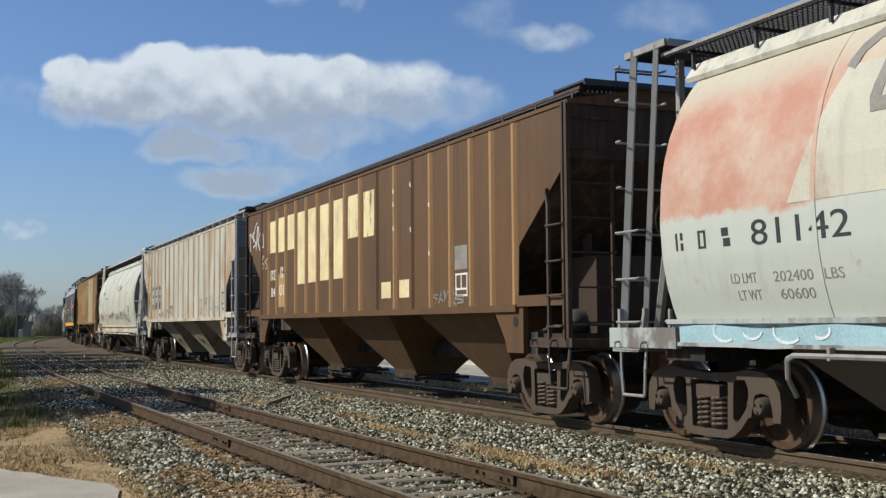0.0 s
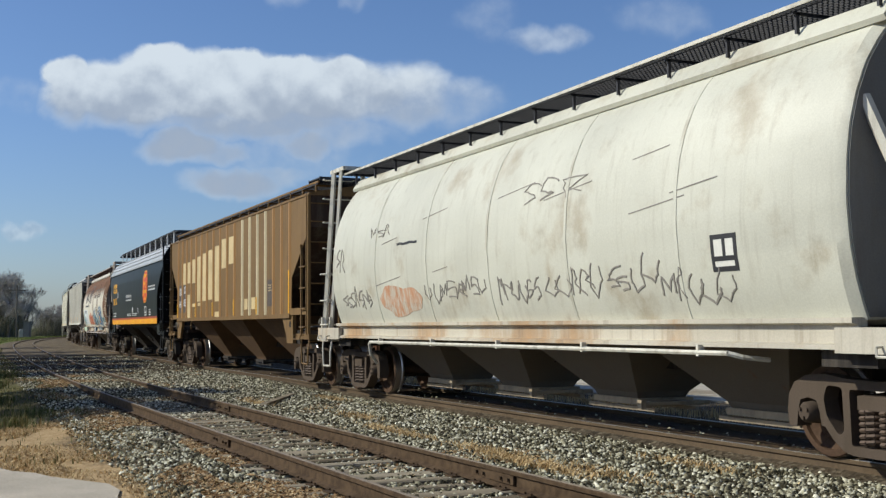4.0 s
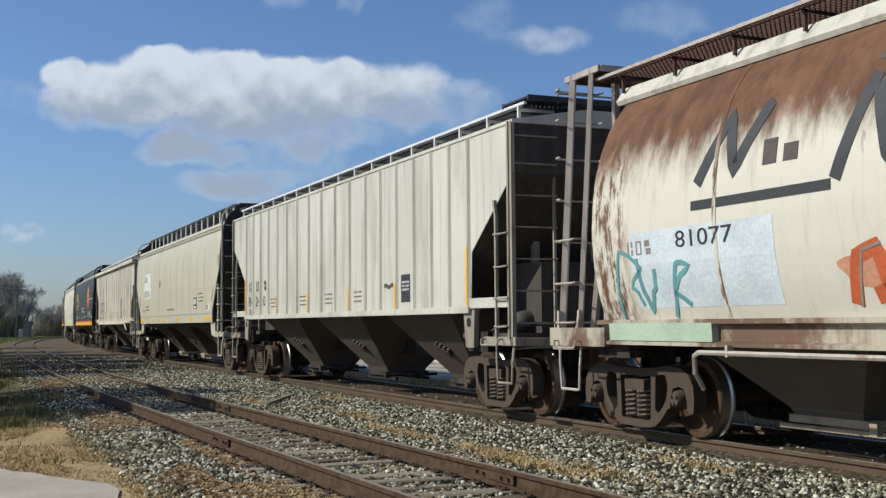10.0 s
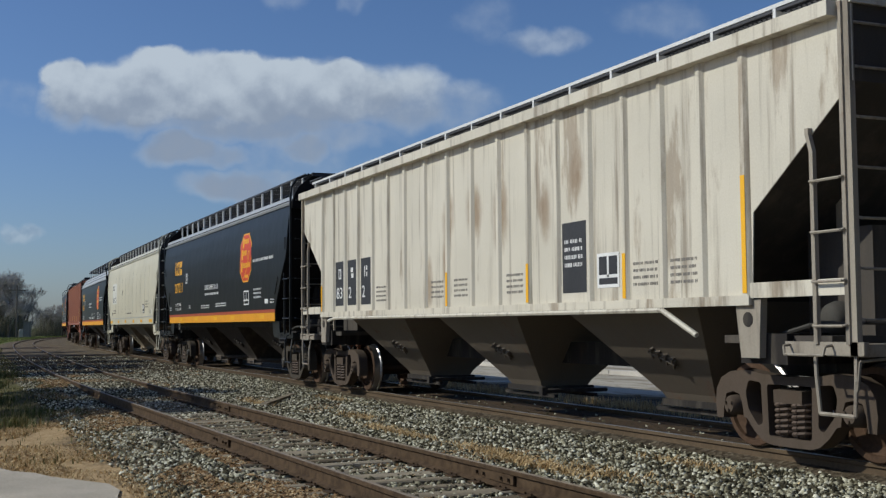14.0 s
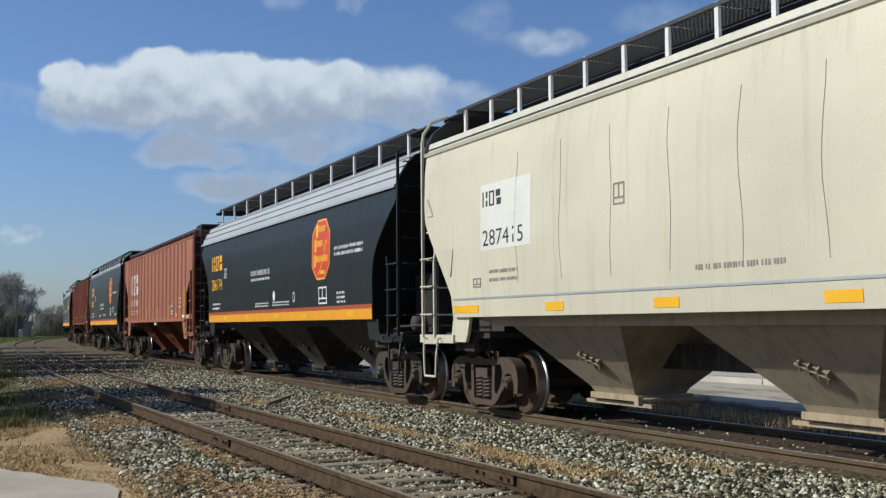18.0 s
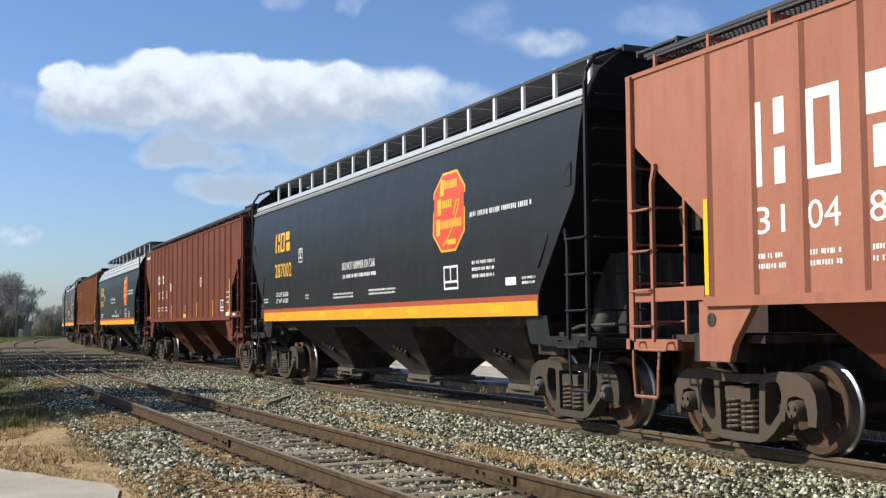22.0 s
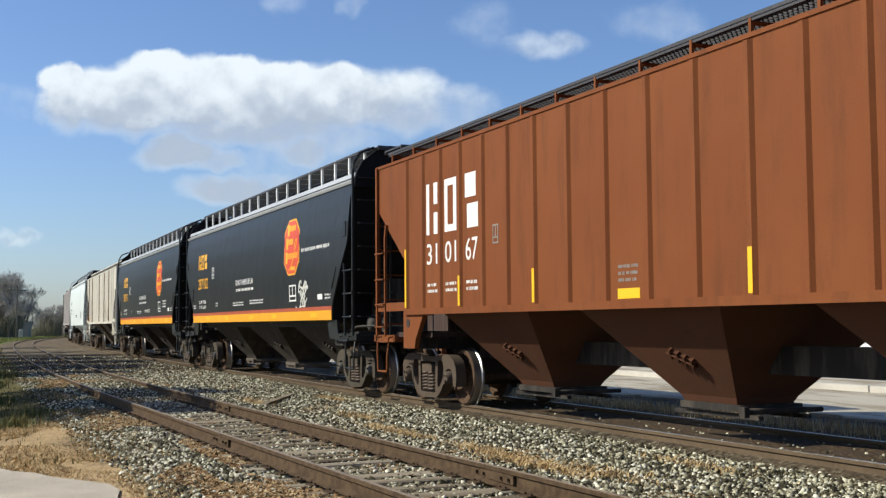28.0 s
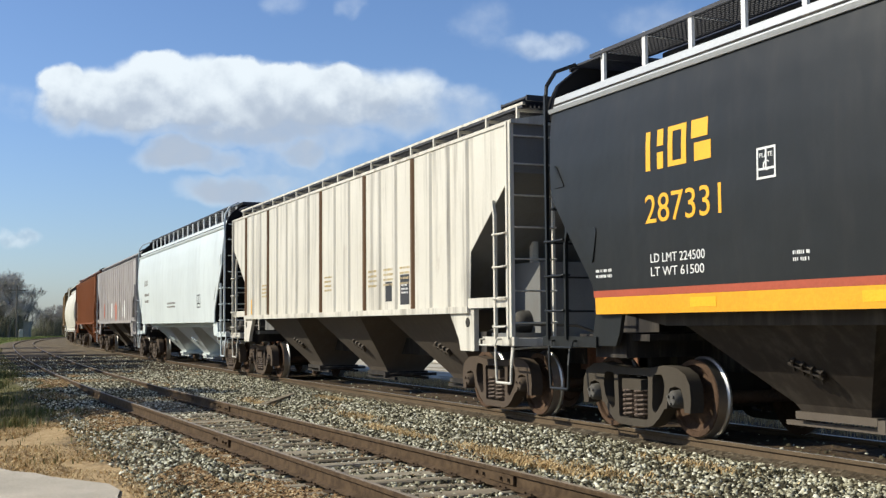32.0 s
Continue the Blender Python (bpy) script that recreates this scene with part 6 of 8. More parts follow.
build_cloud("large white cumulus cloud with a grey base", -420, 312, 760, 330,
            [(-515, 92, 105, 90, 0.9), (-440, 95, 140, 98, 1.0), (-330, 95, 170, 104, 1.0), (-200, 98, 190, 106, 1.0), (-60, 95, 190, 106, 1.0), (80, 92, 190, 100, 0.9), (200, 88, 180, 96, 0.8), (320, 80, 180, 96, 0.62), (440, 68, 170, 76, 0.4),
             (-545, 140, 70, 50, 1.0), (-290, 165, 95, 52, 1.0), (-110, 160, 110, 50, 0.95), (20, 150, 100, 50, 0.9), (150, 145, 110, 45, 0.8), (-60, 20, 330, 60, 0.7), (90, -5, 260, 70, 0.5),
             (-250, -42, 135, 52, 0.78), (-165, -60, 120, 40, 0.6), (-120, -135, 160, 48, 0.74), (-20, -120, 120, 40, 0.5), (85, -45, 75, 52, 0.66), (20, -60, 260, 110, 0.33), (-690, 90, 130, 70, 0.2)],
            0.0075, 0.96, (45, 165), 0.7)
build_cloud("small thin white cloud", 290, 545, 640, 230, [(-15, 0, 125, 46, 0.66), (-170, 60, 110, 80, 0.33), (290, 60, 170, 70, 0.36)], 0.008, 0.55, (-60, 20))
build_cloud("small wisp of white cloud low in the sky", -1085, 48, 230, 140, [(0, 0, 75, 34, 0.62)], 0.012, 0.5, (-30, 20))
build_cloud("faint wisps of high cloud", -330, 640, 380, 180, [(-80, 20, 80, 45, 0.4), (110, 10, 70, 45, 0.4)], 0.01, 0.5, (-60, 0))


# ---- the train ----
def fleet(body, rib=None, post=None, bay=None, **more):
    m = dict(body=body, rib=rib or body, post=post or body, post_end=post or body, board=MAT["mesh"], under=MAT["under"], bay=bay or body,
             truck=MAT["truck"], end=body, roof=body, rail=MAT["white_post"], sill=body, ledge=body)
    m.update(more)
    return m


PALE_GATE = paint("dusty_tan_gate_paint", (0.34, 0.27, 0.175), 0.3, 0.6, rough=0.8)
# dusty paint, darkened further for the shade under the car
SHADED_DUST_BAY = paint("dusty_shaded_bay_paint", (0.080, 0.062, 0.045), 0.2, 0.5, rough=0.7)
BROWN = stained("faded_brown_paint", (0.102, 0.053, 0.021), (0.135, 0.068, 0.025), 0.46, 0.62, 0.7, 0.75, (0.062, 0.036, 0.02), 1.1, 0.3, 0.65)
BROWN_DUSTY = stained("dusty_brown_bay_paint", (0.105, 0.060, 0.028), (0.15, 0.085, 0.04), 0.45, 0.6, 0.6, 0.6, (0.05, 0.03, 0.018), 1.2, 0.4, 0.75)
OCHRE_RIB = paint("ochre_rib_paint", (0.30, 0.165, 0.058), 0.4, 0.3, (0.13, 0.055, 0.025), 0.6)
TAN_BROWN = stained("dusty_tan_brown_paint", (0.165, 0.098, 0.034), (0.20, 0.118, 0.042), 0.46, 0.62, 0.6, 0.7, (0.072, 0.040, 0.017), 1.1, 0.3, 0.65)
CREAM_RIB = paint("cream_rib_paint", (0.58, 0.49, 0.30), 0.25, 0.3, rough=0.6)
GOLD_RIB = paint("gold_rib_paint", (0.33, 0.175, 0.05), 0.15, 0.2, rough=0.55)
GREY_RUSTY = stained("pale_grey_paint_with_rust_bloom", (0.49, 0.45, 0.36), (0.42, 0.24, 0.095), 0.45, 0.65, 0.75, 0.6, (0.22, 0.165, 0.11), 0.65, 0.5, 0.6)
OFF_WHITE = stained("off_white_paint", (0.56, 0.535, 0.445), (0.42, 0.37, 0.28), 0.5, 0.68, 0.6, 0.45, (0.22, 0.18, 0.13), 0.9, 0.35, 0.5)
OFF_WHITE_RUST = stained("off_white_paint_rust_streaked", (0.60, 0.55, 0.44), (0.23, 0.15, 0.08), 0.57, 0.66, 0.55, 0.7, (0.15, 0.11, 0.07), 1.4, 0.3, 0.55, ((-0.43, 3.0, 0.26, 0.42), (-0.55, 2.3, 0.16, 0.5), (0.5, 3.05, 0.34, 0.45), (1.4, 2.9, 0.3, 0.6), (2.75, 2.85, 0.2, 0.5), (-1.26, 2.05, 0.2, 0.5), (3.6, 3.3, 0.2, 0.4)))
DIRTY_POST = paint("dirty_white_post_paint", (0.30, 0.26, 0.20), 0.45, 0.6, (0.12, 0.06, 0.03), 0.65, (0.07, 0.055, 0.04))
SMUDGED_CREAM = stained("light_cream_paint_with_brown_smudge", (0.55, 0.51, 0.385), (0.20, 0.165, 0.12), 0.66, 0.8, 0.5, 0.3, (0.30, 0.26, 0.19), 0.8, 0.4, 0.5)
CREAM_BROWN = paint("cream_paint_brown_streaks", (0.56, 0.525, 0.44), 0.25, 0.55, (0.20, 0.12, 0.08), 0.55, streak=0.1)
BEIGE = paint("pale_beige_paint", (0.48, 0.445, 0.325), 0.02, 0.16, rough=0.45, streak=0.12)
BEIGE_LIGHT = paint("light_cream_paint", (0.54, 0.515, 0.42), 0.02, 0.14, rough=0.45, streak=0.12)
SALMON = paint("salmon_red_paint", (0.31, 0.122, 0.073), 0.12, 0.4, (0.22, 0.07, 0.04), 0.6, (0.22, 0.085, 0.055), spec=0.2)
OXIDE = paint("oxide_red_paint", (0.142, 0.043, 0.026), 0.15, 0.5, (0.07, 0.026, 0.016), 0.65, (0.07, 0.030, 0.019), spec=0.1)
ORANGE_BROWN = paint("orange_brown_paint", (0.160, 0.050, 0.016), 0.25, 0.5, (0.10, 0.034, 0.014), 0.65, (0.095, 0.036, 0.016), spec=0.1)
ICE_WHITE = paint("cool_white_paint", (0.56, 0.60, 0.58), 0.02, 0.12, rough=0.4)
GREY_SPRAYED = paint("grey_paint_with_faded_spray", (0.33, 0.30, 0.28), 0.3, 0.5, (0.2, 0.1, 0.07), 0.6)
WHITE_ROUND = paint("dirty_white_paint", (0.56, 0.53, 0.44), 0.3, 0.5, (0.26, 0.15, 0.08), 0.55)
CHALK_ROUND = stained("chalky_greenish_white_paint", (0.52, 0.51, 0.42), (0.34, 0.27, 0.17), 0.52, 0.70, 0.6, 0.28, (0.24, 0.20, 0.14), 0.8, 1.2, 0.5)
GREY_END = paint("grey_end_paint", (0.15, 0.148, 0.14), 0.2, 0.35, rough=0.6)
# end of the off-white cars: grime, with shade put into its dark tone
SHADED_GRIME = paint("grimy_shaded_end_sheet", (0.05, 0.042, 0.034), 0.3, 0.5, rough=0.8)


def rusty_top(name, base, z0, z1, rust):
    """Paint rusted through from the crown of the car downwards, with ragged runs."""
    s = Shader(name, 0.6, spec=0.25)
    z = s.axis(2)
    ragged = s.noise(2.0, 8, 0.7, (1.4, 1.4, 0.3), 0.2, 0.8)
    fac = s.ramp(s.math("ADD", z, s.math("MULTIPLY", s.math("SUBTRACT", ragged, 0.5), 0.55)), z0, z1)
    patch = s.noise(0.9, 9, 0.75, (1.6, 1.0, 0.45), 0.60, 0.70)
    fac = s.math("MAXIMUM", fac, s.math("MULTIPLY", patch, 0.85))
    # panels where the paint has flaked off in upright strips
    u = s.axis(0)
    flake = s.noise(3.0, 9, 0.78, (2.2, 1.0, 0.55), 0.46, 0.56)
    worn = s.noise(3.0, 9, 0.78, (2.2, 1.0, 0.55), 0.38, 0.48)
    for centre, half in ((-6.9, 0.4), (-0.15, 0.35), (2.55, 0.4), (6.6, 0.75)):
        near = s.ramp(s.math("ABSOLUTE", s.math("SUBTRACT", u, centre), 0.0), half + 0.25, half - 0.1)
        fac = s.math("MAXIMUM", fac, s.math("MULTIPLY", near, worn if centre > 6 else flake))
    tone = s.noise(3.2, 6, 0.7, (1, 1, 0.35), 0.3, 0.7)
    c = s.mix(fac, base, s.mix(tone, tuple(v * 0.65 for v in rust), tuple(v * 1.35 for v in rust)))
    grime = s.noise(4, 6, 0.7, (2, 2, 0.2), 0.5, 0.8)
    c = s.mix(s.math("MULTIPLY", grime, 0.35), c, (0.16, 0.12, 0.08))
    return s.done(c, s.ramp(fac, 0, 1, 0.5, 0.85), ragged, 0.25, 0.01)


def sun_bleached_red(name):
    """White barrel with an old red upper field showing through."""
    s = Shader(name, 0.65)
    z = s.axis(2)
    n = s.noise(1.3, 7, 0.7, (0.7, 0.7, 0.7), 0.2, 0.8)
    zz = s.math("ADD", z, s.math("MULTIPLY", s.math("SUBTRACT", n, 0.5), 0.25))
    band = s.math("MULTIPLY", s.ramp(zz, 2.40, 2.5), s.ramp(zz, 4.0, 3.5))
    red = s.mix(s.noise(0.8, 6, 0.7, lo=0.35, hi=0.7), (0.44, 0.205, 0.135), (0.52, 0.40, 0.30))
    c = s.mix(band, s.mix(s.ramp(z, 2.9, 3.6), (0.46, 0.47, 0.41), (0.50, 0.45, 0.34)), red)
    spots = s.noise(2.4, 9, 0.75, (1, 1, 0.6), 0.60, 0.72)
    c = s.mix(s.math("MULTIPLY", spots, 0.5), c, (0.25, 0.14, 0.09))
    grime = s.noise(3, 6, 0.7, (2, 2, 0.25), 0.5, 0.8)
    c = s.mix(s.math("MULTIPLY", grime, 0.25), c, (0.25, 0.2, 0.16))
    return s.done(c, None, n, 0.25, 0.01)


RUST_BARREL = rusty_top("rust_topped_white_paint", (0.62, 0.58, 0.47), 2.85, 3.45, (0.135, 0.068, 0.036))
ROUND_BAY = paint("dusty_round_car_bay", (0.115, 0.095, 0.07), 0.3, 0.6, rough=0.8)
RED_BARREL = sun_bleached_red("white_barrel_with_old_red")
CARS = []
# red bays: dust, plus shade put in by a darker base
RED_BAY = paint("dusty_shaded_salmon_bay", (0.165, 0.050, 0.026), 0.25, 0.5, (0.09, 0.035, 0.02), 0.8, (0.09, 0.045, 0.03), spec=0.1)
BROWN_BAY = paint("dusty_shaded_red_brown_bay", (0.085, 0.036, 0.02), 0.3, 0.5, (0.055, 0.025, 0.015), 0.8, (0.075, 0.042, 0.026), spec=0.1)
# red and brown ends: grimy paint, much darkened for the shade there
RED_END = paint("grimy_shaded_red_end_sheet", (0.034, 0.016, 0.012), 0.2, 0.5, rough=0.8)
BROWN_END = paint("grimy_shaded_brown_end_sheet", (0.036, 0.020, 0.012), 0.3, 0.5, rough=0.8)
BLACK_BAY = paint("dusty_black_bay_paint", (0.027, 0.020, 0.014), 0.2, 0.4, DARK_RUST, 0.7)
BLACK_FLEET = fleet(MAT["black"], post=MAT["black"], roof=MAT["galv"], bay=BLACK_BAY, truck=MAT["truck_black"], roof_label="pale grey roof band", gate=SHADED_DUST_BAY)
GREEN_FLEET = fleet(MAT["green_black"], post=MAT["black"], roof=MAT["galv"], bay=BLACK_BAY, truck=MAT["truck_black"], roof_label="pale grey corrugated roof flank")
# grime on the beige bays, its tone lowered to deepen their shade
BEIGE_BAY = paint("grimy_shaded_beige_bay", (0.065, 0.05, 0.035), 0.2, 0.5, rough=0.8)
# beige cars' ends: shade on them put into a grimy grey-brown
GREY_BROWN_END = paint("grimy_shaded_grey_brown_end", (0.045, 0.042, 0.040), 0.1, 0.4, DARK_RUST, 0.75, (0.05, 0.04, 0.032), spec=0.15)
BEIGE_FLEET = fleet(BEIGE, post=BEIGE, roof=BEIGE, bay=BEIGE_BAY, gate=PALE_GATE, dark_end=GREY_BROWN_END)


def panel(i):
    r = sorted(RIBS)
    return (r[i] + r[i + 1]) / 2


def reflectors(d, idx, z0=1.62, z1=2.05, lift=0.044):
    r = sorted(RIBS)
    for i in idx:
        d.rects("reflector_strip", [(r[i] - 0.034, r[i] + 0.034, z0, z1)], MAT["reflector"], lift, "yellow reflector strip")


def black_dress(d, number, kind, scuff=None, along=0.0):
    W, Y = MAT["letter_white"], MAT["letter_yellow"]
    skin, end = (SKIN_C, END_C) if kind == "c" else (SKIN_D, END_D)
    car = d.car
    put("sill_stripe", shared(f"stripe_{kind}", lambda: band_geo(skin, end, 1.44, 1.64, 0.012)), MAT["orange_stripe"], car, "yellow-orange sill stripe")
    put("sill_stripe_edge", shared(f"stripe_edge_{kind}", lambda: band_geo(skin, end, 1.642, 1.72, 0.012)), MAT["red_stripe"], car, "red upper edge of the sill stripe")
    for u in (-5.1, -2.6, 0.2, 2.4, 5.6):
        d.rects("stripe_reflector", [(u, u + 0.45, 1.50, 1.60)], MAT["yellow"], 0.016)
    if kind == "c":
        d.marks([along - 5.78, along - 5.35, along - 4.92], 3.03, 0.44, 0.34, Y)
        d.word(number, along - 5.97, 2.44, 0.32, Y, 1.38)
        d.frame_mark(along - 4.02, 2.71, 0.28, 0.31, W, None, 0.022)
        d.word("C", along - 3.93, 2.79, 0.1, W)
        d.word("PLATE", along - 3.98, 2.92, 0.045, W, 0.19)
        d.word("LD LMT 224500", along - 5.9, 2.0, 0.10, W, 1.0)
        d.word("LT WT 61500", along - 5.9, 1.85, 0.10, W, 0.98)
        d.bars(-7.0, 1.94, 0.36, 2, W, seed=3)
        d.word("DO NOT HAMMER ON CAR", along - 1.03, 2.40, 0.15, W, 1.86)
        d.bars(along - 1.0, 2.24, 1.85, 1, W, 0.07, seed=4)
        d.bars(-1.63, 1.93, 1.2, 2, W, seed=5)
        d.bars(along + 0.46, 1.95, 1.35, 2, W, seed=6)
        d.emblem(4.16, 3.09)
        d.bars(4.95, 2.93, 1.95, 1, W, 0.075, 0.13, seed=7)
        d.frame_mark(3.95, 1.87, 0.54, 0.37, W, None, 0.035)
        if not scuff:
            d.bars(5.0, 2.22, 0.75, 3, W, 0.05, 0.1, seed=8)
        d.rects("white_tag", [(6.1, 6.42, 1.87, 1.98)], W)
        d.bars(6.6, 1.94, 0.38, 2, W, seed=9)
        d.bars(along - 3.55, 1.96, 0.22, 2, W, seed=10)
    else:
        d.marks([-6.42, -5.95, -5.48], 2.90, 0.42, 0.36, Y)
        d.word(number, -6.6, 2.35, 0.31, Y, 1.34)
        d.frame_mark(-5.0, 2.66, 0.27, 0.26, W, None, 0.022)
        d.bars(-6.5, 1.92, 0.95, 2, W, 0.06, 0.12, seed=3)
        d.word("DO NOT HAMMER ON CAR", -1.97, 2.58, 0.13, W, 1.84)
        d.bars(-1.95, 2.45, 1.8, 1, W, 0.06, seed=4)
        d.bars(-1.55, 1.86, 1.25, 2, W, seed=5)
        d.bars(0.1, 1.86, 1.4, 2, W, seed=6)
        d.emblem(3.94, 2.91)
        d.bars(4.85, 2.84, 1.7, 2, W, 0.065, 0.12, seed=7)
        d.frame_mark(3.77, 1.77, 0.56, 0.36, W, None, 0.035)
        d.bars(4.98, 1.95, 0.5, 3, W, 0.05, 0.09, seed=8)
        d.blob("round_mark", 0.22, 2.03, 0.1, 0.12, W, 2, 0.0)
        d.blob("round_mark", 1.9, 1.97, 0.08, 0.12, W, 2, 0.0)
        d.blob("round_mark_core", 1.9, 1.97, 0.05, 0.08, MAT["green_black"], 2, 0.0, 0.007)
    if scuff:
        rnd = random.Random(7)
        for i in range(14):
            pts = []
            u, z = 4.9 + rnd.uniform(-0.15, 0.45), 2.05 + rnd.uniform(-0.2, 0.25)
            for k in range(6):
                pts.append((u, z))
                u, z = u + rnd.uniform(-0.14, 0.16), z + rnd.uniform(-0.15, 0.15)
            d.stroke("spray_scrawl", pts, 0.03, MAT["white_patch"], 0.006)


def beige_dress(d, number, light=False):
    B, Y = MAT["letter_black"], MAT["yellow"]
    d.rects("white_ground", [(-5.95, -4.38, 2.4, 3.36)], MAT["white_patch"], 0.003)
    d.marks([-5.8, -5.58, -5.36], 3.03, 0.22, 0.17, B)
    d.word(number, -5.88, 2.46, 0.23, B, 1.27)
    d.frame_mark(-2.3, 2.72, 0.24, 0.26, MAT["letter_grey"], None, 0.02)
    d.bars(-5.7, 2.06, 0.9, 2, MAT["letter_grey"], 0.05, 0.12, seed=2)
    d.frame_mark(-6.25, 1.87, 0.26, 0.14, MAT["letter_grey"], None, 0.02)
    d.bars(-0.73, 1.88, 1.4, 1, MAT["letter_grey"], 0.06, seed=3)
    d.frame_mark(4.27, 1.87, 0.48, 0.35, B, MAT["letter_black"], 0.03)
    d.rects("placard_writing", [(4.32, 4.46, 2.0, 2.18), (4.52, 4.68, 2.02, 2.18), (4.33, 4.7, 1.9, 1.95)], MAT["letter_white"], 0.009)
    d.bars(5.06, 2.3, 0.7, 3, MAT["letter_grey"], 0.04, 0.11, seed=4)
    d.rects("white_tag", [(6.5, 6.74, 1.8, 2.0)], MAT["white_patch"])
    d.bars(6.2, 1.92, 0.25, 2, MAT["letter_grey"], seed=5)
    d.rects("sill_lip", [(-6.98, 6.98, 1.70, 1.73)], MAT["galv"], 0.01)
    for u, w in ((-7.0, -6.1), (-4.05, -3.57), (-1.53, -1.05), (1.18, 1.66), (3.56, 4.07), (5.98, 6.8)):
        d.rects("sill_reflector", [(u, w, 1.50, 1.615)], Y, 0.006, "yellow reflector patch")
    for u in (-4.83, -3.6, -2.38, -1.17, 0.05, 1.25, 2.45, 3.65, 4.85, 6.05):
        pts = [(u + 0.03 * math.sin(k * 0.7 + u), 1.9 + k * 0.18) for k in range(11)]
        d.stroke("seam_stain", pts, 0.009, MAT["letter_grey"], 0.003)


def scrawl(d, u, z, w, h, seed, material, n=5, width=0.04, name="spray_scrawl"):
    """Looping spray lines that spell nothing."""
    rnd = random.Random(seed)
    for i in range(n):
        cu = u + w * (i + 0.5) / n
        pts = []
        a0, turns = rnd.uniform(0, 6), rnd.uniform(4, 8)
        for k in range(22):
            t = k / 21
            a = a0 + turns * t
            pts.append((cu + w / n * 0.55 * math.cos(a) * (1 - 0.3 * t), z + h * 0.5 * math.sin(a * rnd.uniform(0.97, 1.03)) * (0.55 + 0.45 * t)))
        d.stroke(name, pts, width, material, 0.008)


def tag(d, u, z, w, h, seed, material, n=8, width=0.03, slope=0.0):
    """A scrawled signature of uneven jagged strokes that spell nothing."""
    rnd = random.Random(seed)
    x = u
    step = w / n
    for i in range(n):
        hh = h * rnd.uniform(0.55, 1.25)
        z0 = z - h / 2 + slope * (x - u) + rnd.uniform(-0.12, 0.12) * h
        kind = rnd.randint(0, 3)
        k = step * rnd.uniform(0.8, 1.5)
        if kind == 0:
            key = [(0, 0), (0.1, 1), (0.55, 0.45), (0.9, 1.05), (1.0, 0.05)]
        elif kind == 1:
            key = [(0.9, 0.95), (0.3, 1.0), (0.05, 0.6), (0.7, 0.45), (0.85, 0.15), (0.0, -0.05)]
        elif kind == 2:
            key = [(0.2, 1.1), (0.0, 0.3), (0.4, -0.05), (0.9, 0.3), (0.8, 1.0)]
        else:
            key = [(0.1, -0.1), (0.35, 1.1), (0.75, 0.75), (0.3, 0.5), (1.1, -0.15)]
        key = [(p + rnd.uniform(-0.22, 0.22), q + rnd.uniform(-0.2, 0.2)) for p, q in key]
        pts = []
        for (a0, b0), (a1, b1) in zip(key, key[1:]):
            for q in range(4):
                t = q / 4
                pts.append((x + k * (a0 + (a1 - a0) * t + rnd.uniform(-0.05, 0.05)), z0 + hh * (b0 + (b1 - b0) * t + 0.06 * math.sin(t * 3.14))))
        d.stroke("spray_scrawl", pts, width * rnd.uniform(0.7, 1.3), material, 0.008)
        x += step


